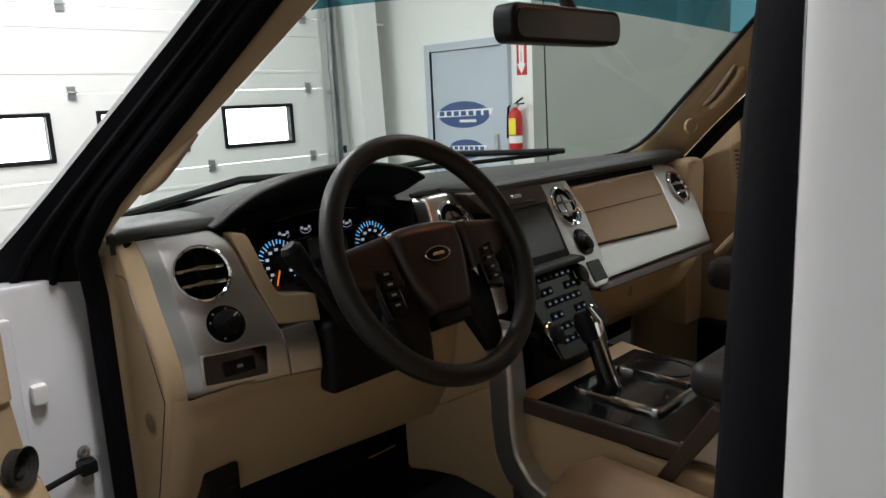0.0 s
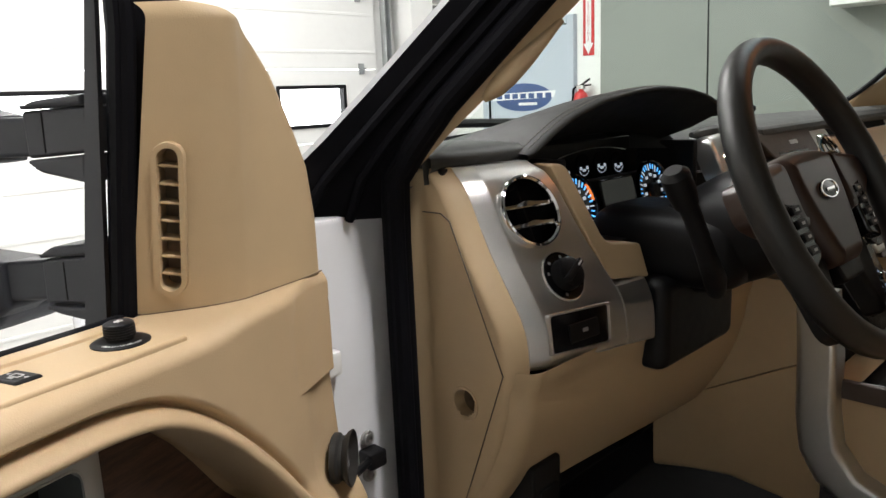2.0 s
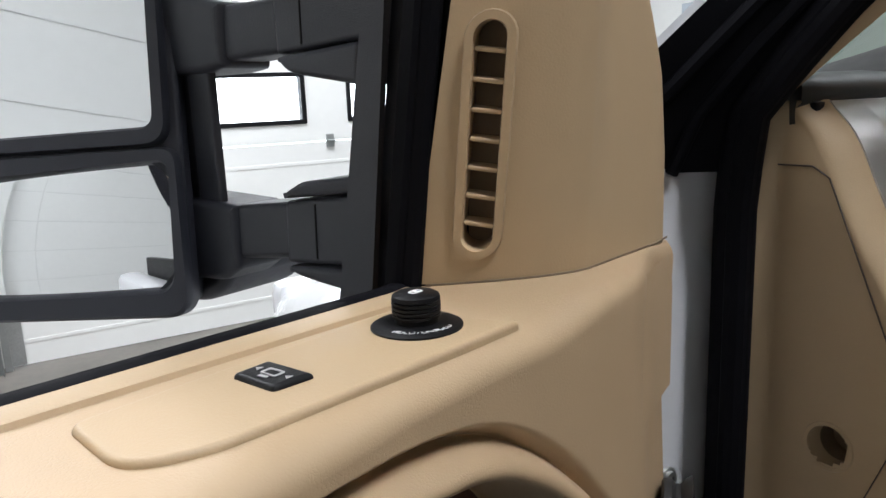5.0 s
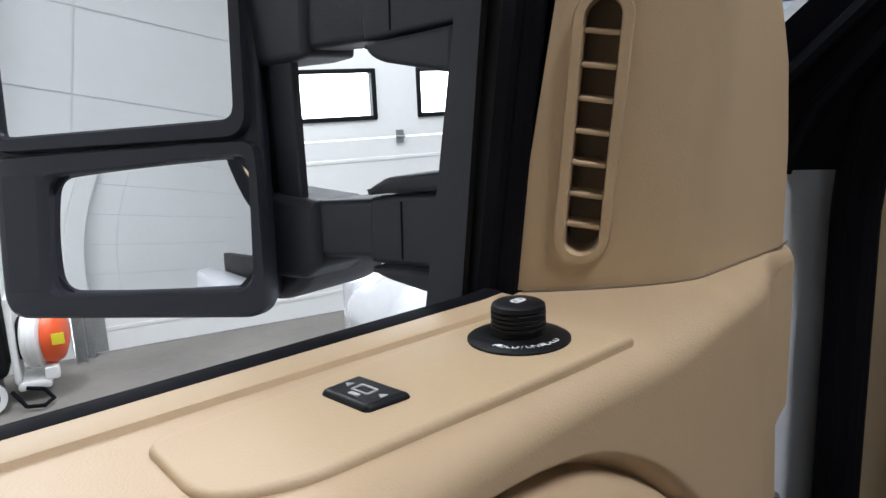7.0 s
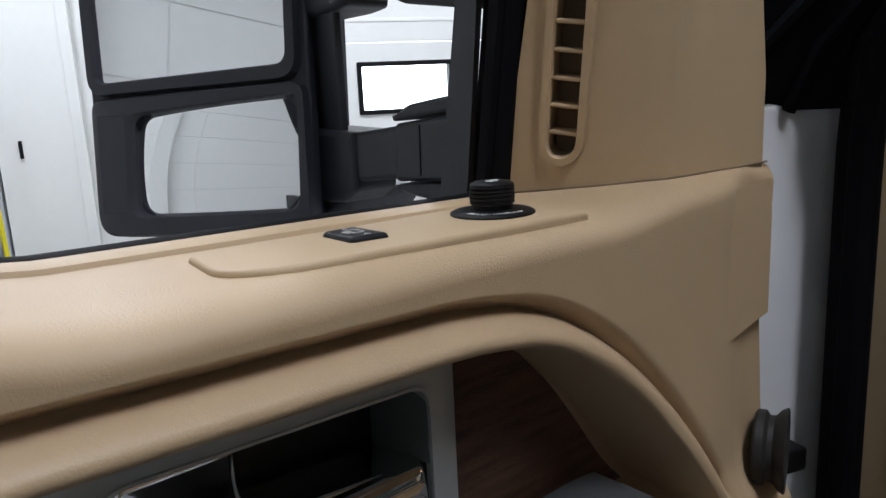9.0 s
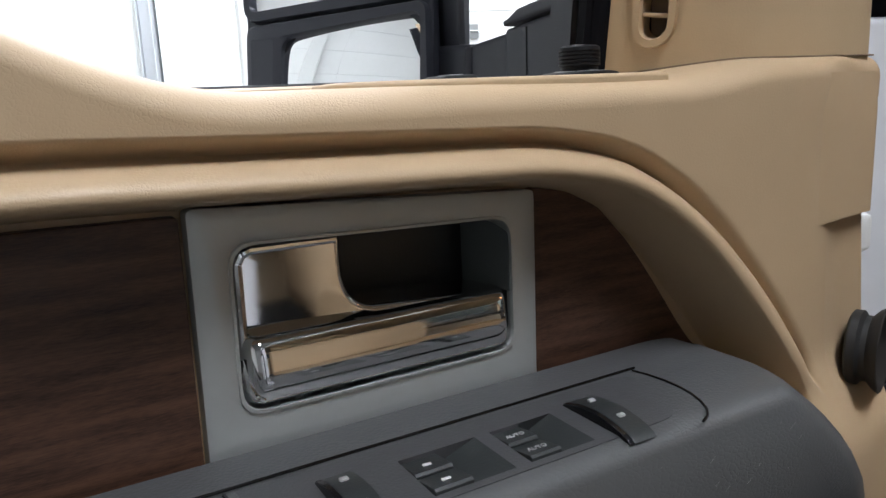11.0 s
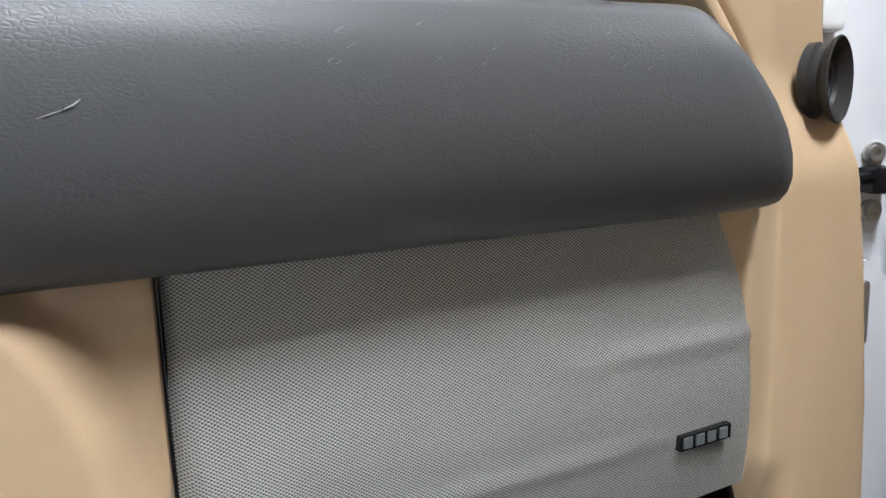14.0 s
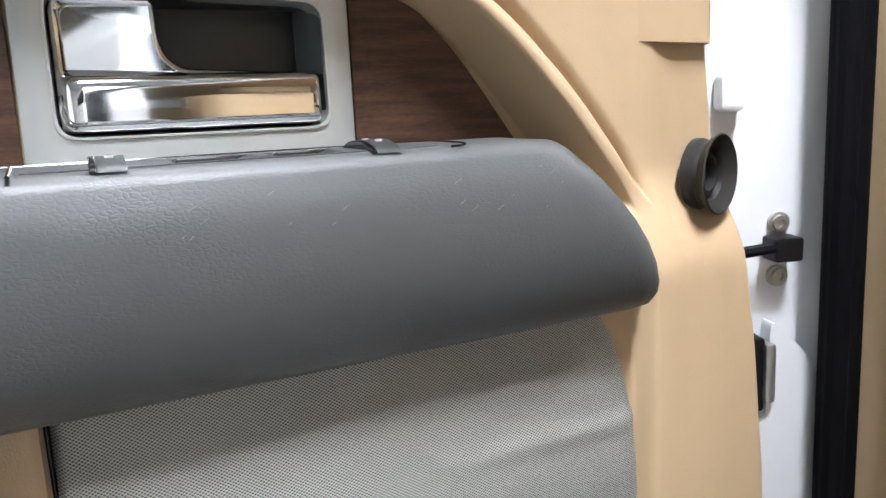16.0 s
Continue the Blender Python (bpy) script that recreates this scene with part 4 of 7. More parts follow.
def vent(x, z, r, m, parent_label="round air vent with chrome ring", deep=0.003):
    """A round louvred vent with a chrome ring, facing the cabin; deep: how far its barrel lies behind the ring."""
    face = m @ pose(x, 0, z, 90)
    v = part("air_vent", Geo().lathe([(r * 1.02, -0.004), (r * 1.03, 0.003), (r * 1.0, 0.0065), (r * 0.95, 0.0075), (r * 0.9, 0.0055), (r * 0.885, 0.001)], face, 40), M_CHROME, dash, parent_label)
    part("barrel", Geo().lathe([(r * 0.89, 0.002), (r * 0.86, 0.003 - deep * 0.5), (r * 0.84, 0.003 - deep)], face, 40), M_CHROME, v, "polished barrel wall")
    part("bowl", Geo().lathe([(r * 0.85, 0.0032 - deep), (0, 0.0026 - deep)], face, 28), M_RUBBER, v)
    part("divider", Geo().box(-0.0012, 0.0012, -0.75 * r, 0.75 * r, 0.003 - deep, 0.003 - deep * 0.4, 0.0005, m=face), M_BLACK, v)
    for bz in (-0.36, 0.18):
        w = r * math.sqrt(0.72 - bz * bz)
        rows = []
        for q in np.linspace(-1, 1, 15):
            hump = 0.0022 * math.exp(-(q / 0.28) ** 2)
            rows.append([(q * w, bz * r + dy + (hump if dy > 0 else 0), 0.0035 - abs(q) ** 2 * 0.002 + dz) for dy, dz in ((-0.0016, -deep * 0.6), (-0.0026, 0), (-0.0015, 0.0012), (0.0015, 0.0012), (0.0026, 0), (0.0016, -deep * 0.6))])
        part("chrome_blade", Geo().grid(rows, face), M_CHROME, v)
    return v


FACE_Z = [1.226, 1.25, 1.28, 1.30, 1.33, 1.36, 1.39, 1.415, 1.43, 1.44, 1.447]
FACE_Y = [0.163, 0.161, 0.163, 0.170, 0.188, 0.207, 0.222, 0.233, 0.242, 0.251, 0.262]


def face_y(x, z):
    """The driver's fascia: upright at the knee, leaning forward above, its outer end turned to the door."""
    zs_ = np.linspace(z - 0.008, z + 0.008, 5)
    return float(np.interp(zs_, FACE_Z, FACE_Y).mean()) - 0.115 * (x + 0.63) + 0.45 * max(0.0, -0.6705 - x)


def on_face(x, z):
    """A frame that lies on the fascia, x to the right and z up along it."""
    k = (face_y(x, z + 0.02) - face_y(x, z - 0.02)) / 0.04
    e1, e3 = Vector((1, -0.115, 0)).normalized(), Vector((0, k, 1)).normalized()
    e2 = e3.cross(e1).normalized()
    e3 = e1.cross(e2)
    return Matrix(((e1.x, e2.x, e3.x, x), (e1.y, e2.y, e3.y, face_y(x, z)), (e1.z, e2.z, e3.z, z), (0, 0, 0, 1)))


# driver side face
VX, VZ = -0.628, 1.397
g = Geo()


def face_patch(x0, x1, z0, z1, nx, nz, hole=False):
    """One sheet of the fascia between two edges, given as functions of z and x, with a rounded rim."""
    arr_, keep_ = np.zeros((nz + 3, nx + 3, 3)), np.ones((nz + 2, nx + 2), bool)
    for i in range(nz + 3):
        for j in range(nx + 3):
            v_, u_ = min(max((i - 1) / nz, 0), 1), min(max((j - 1) / nx, 0), 1)
            zz_ = z0(x0(1.3)) + (z1 - z0(x0(1.3))) * v_
            xx_ = x0(zz_) + (x1(zz_) - x0(zz_)) * u_
            zz_ = z0(xx_) + (z1 - z0(xx_)) * v_
            rim_ = max(0, 1 - min(zz_ - z0(xx_), x1(zz_) - xx_) / 0.005) ** 2 * 0.004
            back_ = 0.022 if i in (0, nz + 2) or j in (0, nx + 2) else 0
            arr_[i, j] = (xx_, face_y(xx_, zz_) + rim_ + back_, zz_)
    if hole:
        for i in range(nz + 2):
            for j in range(nx + 2):
                c_ = arr_[i:i + 2, j:j + 2].reshape(4, 3).mean(0)
                if math.hypot(c_[0] - VX, (c_[2] - VZ) * 1.12) < 0.0365:
                    keep_[i, j] = False
    g.grid(arr_, keep=keep_)


low_edge = lambda x: float(np.interp(x, [-0.690, -0.55, -0.49], [1.249, 1.2435, 1.238]))
face_patch(lambda z: -0.690 + 0.0 * z, lambda z: float(np.interp(z, [1.22, 1.312, 1.42, 1.435, 1.447], [-0.547, -0.549, -0.571, -0.576, -0.59])), low_edge, 1.447, 76, 84, True)
face_patch(lambda z: float(np.interp(z, [1.22, 1.312], [-0.548, -0.5495])), lambda z: -0.497 + 0.0 * z, low_edge, 1.309, 20, 28)
part("driver_face", g, M_SILVER, dash, "satin silver fascia", sharp=18)
poly = rounded([(-0.572, 1.442), (-0.549, 1.44), (-0.533, 1.352), (-0.476, 1.343), (-0.482, 1.306), (-0.548, 1.314)], [0.006, 0.01, 0.012, 0.004, 0.004, 0.006])
part("cluster_surround", Geo().prism(poly, 0.03, 0.004, 0.003, FL), M_TAN, dash, "tan cluster surround")
vent(0, 0, 0.0395, on_face(VX, VZ), deep=0.02)
kn = on_face(-0.621, 1.331) @ pose(0, 0, 0, 90)
hk = part("headlight_switch", Geo().lathe([(0.0275, -0.004), (0.0275, 0.002), (0.0262, 0.0035), (0.024, 0.003), (0, 0.003)], kn, 36), M_GLOSSBLK, dash, "black rotary headlight switch")
part("trim_ring", Geo().lathe([(0.0275, 0.0005), (0.0284, 0.002), (0.0276, 0.0034), (0.0262, 0.003)], kn, 40), M_SILVER, hk)
part("knob", Geo().lathe([(0.0175, 0.002), (0.0165, 0.016), (0.013, 0.018), (0, 0.018)], kn, 28), M_BLACK, hk)
part("knob_grip", Geo().box(-0.0035, 0.0035, -0.0165, 0.0165, 0.012, 0.0225, 0.0015, m=kn @ pose(0, 0, 0, 0, 0, -60)), M_BLACK, hk)
part("pointer", Geo().box(-0.001, 0.001, 0.006, 0.014, 0.0226, 0.0229, 0, m=kn @ pose(0, 0, 0, 0, 0, -60)), M_PRINT, hk)
for a_, w_ in ((20, 0.0035), (75, 0.003), (130, 0.003), (165, 0.0025), (250, 0.003)):
    part("dial_mark", Geo().box(0.0195, 0.0195 + w_, -0.0015, 0.0015, 0.003, 0.0035, 0, m=kn @ pose(0, 0, 0, 0, 0, a_)), M_PRINTDIM, hk)
SWM = on_face(-0.622, 1.279)
sp_o = rounded([(-0.0475, 0.0245), (0.0475, 0.0195), (0.041, -0.0235), (-0.0505, -0.0165)], 0.004)
sp_i = rounded([(-0.0455, 0.0225), (0.043, 0.0175), (0.037, -0.0205), (-0.0485, -0.0145)], 0.004)
sp = part("switch_panel", Geo().rim(sp_o, sp_i, 0.006, -0.0035, 0.001, SWM), M_SILVER, dash, "satin silver switch frame")
part("blank", Geo().prism(sp_i, 0.004, -0.001, 0.0006, SWM), M_GLOSSBLK, sp, "black blanking plate")
part("button", Geo().box(-0.022, 0.022, -0.0045, -0.001, -0.010, 0.009, 0.002, m=SWM), M_BLACK, sp)
part("symbol", Geo().box(-0.004, 0.004, -0.005, -0.0045, -0.002, 0.002, 0, m=SWM), M_PRINTDIM, sp)

# end cap facing the open door
zs = np.linspace(0.80, 1.448, 213)
arr, keep = np.zeros((213, 60, 3)), np.ones((212, 59), bool)
for i, z in enumerate(zs):
    tk = min(1, max(0, (1.25 - z) / 0.2))
    front = face_y(-0.690, z) + 0.001 if z > 1.25 else 0.178 + 0.076 * tk * tk
    for j in range(60):
        y = front + (0.325 - front) * j / 59
        arr[i, j] = (-0.713 - 0.02 * smooth01((y - 0.29) / 0.04) + 0.0235 * (1 - min(1, (y - front) / 0.018)) ** 2, y, z)
        if i < 212 and j < 59 and math.hypot(y - 0.246, z - 1.205) < 0.0150:
            keep[i, j] = False
cap = part("end_cap", Geo().grid(arr, keep=keep), M_TAN, dash, "tan end panel with a round finger hole")
CAPM = Matrix(((0, 0, -1, -0.713), (1, 0, 0, 0.246), (0, 1, 0, 1.205), (0, 0, 0, 1)))
part("finger_hole", Geo().lathe([(0.0195, -0.001), (0.0180, 0.001), (0.0155, 0.0005), (0.0145, -0.008), (0.0142, -0.014)], CAPM, 28), M_TAN, cap)
# depth of the hole gets a darker tan in place of shade
part("hole_bottom", Geo().lathe([(0.0143, -0.013), (0.0135, -0.03), (0, -0.03)], CAPM, 28), M_TANSHADE, cap)
PLY = Matrix(((0, -1, 0, -0.713), (1, 0, 0, 0), (0, 0, 1, 0), (0, 0, 0, 1)))
outer = [(0.312, 1.403), (0.27, 1.403), (0.258, 1.396), (0.193, 1.248), (0.235, 1.133), (0.27, 1.04), (0.275, 0.9), (0.312, 0.9)]
og = [(y + dy, z + dz) for (y, z), (dy, dz) in zip(outer, [(0, 0.0012), (0, 0.0012), (-0.0006, 0.0005), (-0.0007, 0), (-0.0007, 0), (-0.0007, 0), (-0.0007, 0), (0, 0)])]
part("fuse_cover_seam", Geo().rim(og, outer, 0.0, 0.0012, 0.0002, PLY), M_BROWN, cap)

# knee panel under the face
xs = np.concatenate([np.linspace(-0.7125, -0.69, 8), np.linspace(-0.68, -0.08, 38)])
rows = []
for t in np.linspace(0, 1, 24):
    z = 1.255 - t * 0.194
    rows.append([(x, 0.158 + 0.08 * t * t + 0.006 * (1 - math.cos(min(t * 12, 1.57))) + 0.022 * (1 - math.sqrt(max(0, 1 - max(0, (-0.69 - x) / 0.0226) ** 2))), z - 0.045 * smooth01((x + 0.66) / 0.55) * (0.22 + 0.33 * t)) for x in xs])
rows.append([(x, 0.36, rows[-1][i][2] - 0.01) for i, x in enumerate(xs)])
part("knee_panel", Geo().grid(rows), M_TAN, dash, "tan knee panel")
part("hood_release", Geo().box(-0.672, -0.622, 0.190, 0.26, 1.078, 1.132, 0.004).box(-0.664, -0.63, 0.186, 0.2, 1.084, 1.104, 0.003), M_BLACK, dash, "black hood release lever")
part("column_opening", Geo().box(-0.49, -0.30, 0.14, 0.25, 1.193, 1.305, 0.016, 4), M_BLACK, dash)
part("under_dash", Geo().box(-0.70, 0.70, 0.33, 0.5, 0.95, 1.06, 0.01), M_BLACK, dash)

# instrument cluster
part("rear_wall", Geo().box(-0.53, -0.24, 0.335, 0.345, 1.39, 1.452, 0.003), M_BLACK, dash)
part("gauge_panel", Geo().box(-0.528, -0.222, 0.286, 0.30, 1.30, 1.405, 0.004), M_BLACK, dash)
part("side_wall", Geo().box(-0.552, -0.545, 0.235, 0.335, 1.33, 1.445, 0.003), M_BLACK, dash)
part("cluster_sill", Geo().box(-0.555, -0.22, 0.2, 0.286, 1.315, 1.345, 0.004), M_BLACK, dash)
part("side_wall", Geo().box(-0.225, -0.212, 0.24, 0.335, 1.32, 1.445, 0.004), M_BLACK, dash)
CL = lean(0.272, 0.25, 1.40)
for gx, gz, r in ((-0.477, 1.377, 0.042), (-0.288, 1.378, 0.042)):
    fm = CL @ pose(gx, 0, gz, 90)
    ga = part("gauge", Geo().lathe([(r, -0.004), (r * 1.02, 0.003), (r * 0.95, 0.002), (r * 0.93, -0.003), (0, -0.003)], fm, 36), M_GLOSSBLK, dash, "blue-lit round gauge")
    g, g2 = Geo(), Geo()
    for k in range(26):
        a = math.radians(225 - k * 10.8)
        (g if k % 3 else g2).box(r * (0.72 if k % 3 else 0.66), r * 0.88, -0.0008, 0.0008, -0.002, -0.001, 0, m=fm @ pose(0, 0, 0, 0, 0, math.degrees(a)))
    for k in range(9):
        a = math.radians(220 - k * 32)
        g2.box(-0.0028, 0.0028, -0.002, 0.002, -0.002, -0.001, 0, m=fm @ pose(r * 0.52 * math.cos(a), r * 0.52 * math.sin(a), 0))
    part("dial_ticks", g, M_BLUE, ga)
    part("dial_numerals", g2, M_WHITELIT, ga)
    part("needle", Geo().box(0, r * 0.8, -0.001, 0.001, 0.001, 0.002, 0, m=fm @ pose(0, 0, 0, 0, 0, -115)), M_NEEDLE, ga)
    part("hub", Geo().lathe([(0.011, -0.002), (0.01, 0.004), (0, 0.005)], fm, 20), M_BLACK, ga)
for k in range(4):
    fm = pose(-0.434 + k * 0.0433, 0.316, 1.4195 + 0.003 * (1 - abs(k - 1.5)), 84) @ Matrix.Diagonal((0.88, 0.88, 1, 1))
    ga = part("small_gauge", Geo().lathe([(0.0175, -0.004), (0.0175, -0.001), (0, -0.002)], fm, 24), M_RUBBER, dash)
    part("dial_print", Geo().box(-0.011, -0.006, -0.007, -0.002, -0.0005, 0.0005, 0, m=fm).box(0.006, 0.011, -0.007, -0.002, -0.0005, 0.0005, 0, m=fm).box(-0.004, 0.004, -0.01, -0.006, -0.0005, 0.0005, 0, m=fm).tube([fm @ Vector((0.014 * math.cos(a), 0.014 * math.sin(a) - 0.002, 0)) for a in np.linspace(3.6, 5.8, 8)], 0.0005, 4), M_WHITELIT, ga)
part("gauge_arc", Geo().tube([(-0.446 + 0.165 * u, 0.318, 1.434 + 0.008 * (1 - (2 * u - 1) ** 2)) for u in np.linspace(0, 1, 16)], 0.0008, 6), M_SILVER, dash, "thin silver arc over the small gauges")
fm = CL @ pose(-0.477, 0, 1.377, 90)
part("warning_arc", Geo().tube([fm @ Vector((0.0385 * math.cos(a), 0.0385 * math.sin(a), -0.0015)) for a in np.linspace(0.75, 0.15, 10)], 0.0018, 6), M_NEEDLE, dash, "orange lit warning arc")
part("info_screen", Geo().prism(rrect(-0.422, -0.345, 1.352, 1.405, 0.004), 0.0, -0.004, 0.001, CL), M_SCREEN, dash)
part("odometer", Geo().box(-0.395, -0.37, -0.0052, -0.004, 1.357, 1.361, 0, m=CL), M_WHITELIT, dash)

# leather hood over the cluster
us = np.linspace(0, 1, 49)


BROW_X = [-0.62, -0.582, -0.556, -0.515, -0.46, -0.40, -0.35, -0.30, -0.25, -0.225, -0.2]
BROW_Z = [1.440, 1.451, 1.469, 1.4905, 1.507, 1.5155, 1.518, 1.514, 1.503, 1.490, 1.468]


def brow(u):
    x = -0.590 + u * 0.368
    return x, float(np.interp(np.linspace(x - 0.012, x + 0.012, 7), BROW_X, BROW_Z).mean())


def brow_y(x):
    return float(np.interp(x, [-0.59, -0.4, -0.222], [0.252, 0.225, 0.198]))


rows = []
for dy, dz, q in ((0.10, -0.026, 0.55), (0.05, -0.018, 0.8), (0.015, -0.0075, 1), (0.004, -0.0035, 1), (0.001, -0.0012, 1), (0.001, 0.0018, 1), (0.004, 0.0037, 1), (0.012, 0.0045, 1), (0.03, 0.0045, 0.99), (0.07, 0.002, 0.93), (0.12, -0.002, 0.78), (0.17, -0.005, 0.58), (0.22, -0.008, 0.36), (0.28, -0.008, 0.12), (0.33, -0.01, 0.0)):
    row = []
    for u in us:
        x, z = brow(u)
        spread = (1 - q) * 0.10 * (0.45 - u)
        row.append((x - max(0, spread) if dy > 0.02 and q < 1 and dz > -0.012 else x, brow_y(x) + dy, 1.452 + (z - 1.452) * q + dz))
    rows.append(row)
hoodp = part("cluster_hood", Geo().grid(rows), M_BROW, dash, "black stitched leather brow", sharp=70)
for dy_, dz_ in ((0.012, 0.0047), (0.021, 0.0049)):
    g = Geo()
    for u in np.arange(0.03, 0.97, 0.0135):
        x, z = brow(u)
        x2, z2 = brow(u + 0.009)
        g.box(0, math.hypot(x2 - x, z2 - z), -0.0004, 0.0004, -0.0003, 0.0003, 0, m=Matrix.Translation((x, brow_y(x) + dy_, z + dz_)) @ pose(0, 0, 0, 0, -math.degrees(math.atan2(z2 - z, x2 - x)), -4))
    part("stitching", g, M_STITCH, hoodp, "pale stitching")

# dash top
xs = np.linspace(-0.72, 0.74, 74)
rows = []
for t in np.linspace(0, 1, 20):
    row = []
    for x in xs:
        yf = 0.285 if x < -0.57 else 0.36 if x < -0.22 else 0.205 + 0.05 * (1 - float(smooth01((x + 0.135) / 0.05)))
        yb = 0.60 - 0.30 * (x / 0.735) ** 2 - 0.015
        y = yf + (yb - yf) * t
        z = 1.452 + 0.012 * math.sin(math.pi * min(t * 1.2, 1)) - 0.02 * (1 - smooth01(t * 8)) - 0.008 * t
        row.append((x, y, z))
    rows.append(row)
part("dash_top", Geo().grid(rows), M_DASHTOP, dash, "dark grey grained dash top")
part("dash_edge", Geo().tube([(x, 0.205 + 0.05 * (1 - float(smooth01((x + 0.135) / 0.05))), 1.444 + 0.006 * (1 - float(smooth01((x + 0.135) / 0.05)))) for x in np.linspace(-0.205, 0.72, 40)], [0.004, 0.009] + [0.011] * 38, 10), M_DASHTOP, dash)
pad_rows = []
for t in np.linspace(0, 1, 16):
    x = -0.712 + 0.146 * t
    e = min(1, t / 0.1) ** 0.5 * min(1, (1 - t) / 0.1) ** 0.5
    yp = 0.279 - 0.075 * (x + 0.67)
    pad_rows.append([(x, yp + 0.02, 1.4405), (x, yp + 0.004, 1.4425), (x, yp - 0.003 * e, 1.4465), (x, yp - 0.005 * e, 1.4525), (x, yp - 0.001 * e, 1.458 + 0.002 * e), (x, yp + 0.008, 1.460 + 0.005 * e), (x, yp + 0.04, 1.461 + 0.007 * e), (x, yp + 0.11, 1.461 + 0.006 * e), (x, yp + 0.16, 1.458)])
part("side_pad", Geo().grid(pad_rows), M_DASHTOP, dash, "padded grey dash corner", sharp=60)
part("pad_gap", Geo().box(-0.705, -0.56, 0.275, 0.42, 1.415, 1.4475, 0.004), M_BLACK, dash)

# middle stack
FRL = Matrix.Translation((-0.004, 0.034, 0.004)) @ FR
for sgn, fr in ((-1, FRL), (1, FR)):
    part("stack_column", Geo().prism(rounded([(sgn * 0.095, 1.446), (sgn * 0.188, 1.442), (sgn * 0.203, 1.38), (sgn * 0.19, 1.30), (sgn * 0.165, 1.235), (sgn * 0.11, 1.235), (sgn * 0.08, 1.31)], 0.012), 0.03, -0.004, 0.006, fr), M_SILVER, dash, "satin silver stack column")
    vent(sgn * 0.143, 1.392, 0.038, fr @ pose(0, -0.004, 0))
ck = FR @ pose(0.143, -0.005, 1.322, 90)
kb = part("drive_mode_switch", Geo().lathe([(0.024, -0.002), (0.024, 0.004), (0.021, 0.005), (0, 0.005)], ck, 26), M_GLOSSBLK, dash)
part("knob", Geo().lathe([(0.014, 0.004), (0.012, 0.016), (0, 0.018)], ck, 20), M_BLACK, kb)
part("blank_plate", Geo().prism(rrect(0.118, 0.165, 1.248, 1.285, 0.004), 0.0, -0.006, 0.001, FR), M_GLOSSBLK, dash)
part("stack_cover", Geo().prism(rounded([(-0.125, 1.446), (0.098, 1.446), (0.098, 1.405), (-0.09, 1.405)], 0.008), 0.03, -0.008, 0.004, FR), M_BROWN, dash, "brown trim above the screen")
part("small_badge", Geo().box(-0.01, 0.02, -0.0105, -0.008, 1.424, 1.43, 0.001, m=FR), M_SILVER, dash)
part("cd_slot", Geo().box(-0.07, 0.05, -0.0095, -0.004, 1.412, 1.415, 0.0005, m=FR), M_GLOSSBLK, dash)
nav = part("nav_unit", Geo().prism(rounded([(-0.085, 1.405), (0.098, 1.405), (0.085, 1.302), (-0.08, 1.302)], 0.006), 0.03, -0.005, 0.003, FR), M_BLACK, dash, "black navigation unit")
part("screen", Geo().prism(rounded([(-0.065, 1.397), (0.085, 1.397), (0.075, 1.318), (-0.06, 1.318)], 0.004), 0.0, -0.0065, 0.0008, FR), M_SCREEN, nav, "dark display")
part("ledge", Geo().box(-0.085, 0.095, -0.03, 0.01, 1.296, 1.306, 0.004, m=FR), M_BLACK, nav)
stack = part("control_panel", Geo().prism(rounded([(-0.1, 1.30), (0.1, 1.30), (0.075, 1.15), (-0.075, 1.15)], 0.01), 0.03, -0.006, 0.004, FR), M_GLOSSBLK, dash, "gloss black audio and climate panel")
for r_, z in enumerate((1.283, 1.262, 1.243, 1.222, 1.202, 1.182)):
    for k in range(6):
        if r_ in (1, 3) and k in (2, 3):
            continue
        b_ = part("button", Geo().box(-0.052 + k * 0.0185, -0.052 + k * 0.0185 + 0.015, -0.01, -0.005, z - 0.006, z + 0.006, 0.002, m=FR), M_BLACK, stack)
        part("symbol", Geo().box(-0.048 + k * 0.0185, -0.042 + k * 0.0185, -0.0105, -0.01, z - 0.0015, z + 0.0015, 0, m=FR), M_RED if (r_ == 0 and k in (1, 2)) else M_DIMLIT, b_)
for kx, kz in ((0.078, 1.275), (0.07, 1.2), (-0.078, 1.275), (-0.07, 1.2)):
    km = FR @ pose(kx, -0.006, kz, 90)
    ok = part("dial", Geo().lathe([(0.017, 0), (0.016, 0.013), (0.014, 0.015), (0, 0.015)], km, 26), M_BLACK, stack)
    part("ring", Geo().lathe([(0.0175, 0.0), (0.0185, 0.004), (0.017, 0.006)], km, 26), M_CHROME, ok)

# passenger side face
poly = [(0.165, 1.3), (0.19, 1.305), (0.535, 1.292), (0.552, 1.43), (0.585, 1.436), (0.665, 1.424), (0.69, 1.36), (0.65, 1.24), (0.15, 1.243)]
part("passenger_face", Geo().prism(rounded(poly, [0.004, 0.004, 0.012, 0.006, 0.006, 0.03, 0.03, 0.012, 0.004]), 0.03, 0.0, 0.007, FR), M_SILVER, dash, "satin silver passenger fascia")
gb = part("upper_glovebox", Geo().prism(rounded([(0.196, 1.421), (0.548, 1.424), (0.532, 1.297), (0.182, 1.308)], 0.008), 0.03, -0.003, 0.005, FR), M_TAN, dash, "tan upper glovebox lid")
part("lid_seam", Geo().tube([FR @ Vector((x, -0.003, 1.37)) for x in (0.19, 0.36, 0.53)], 0.0012, 6), M_BROWN, gb)
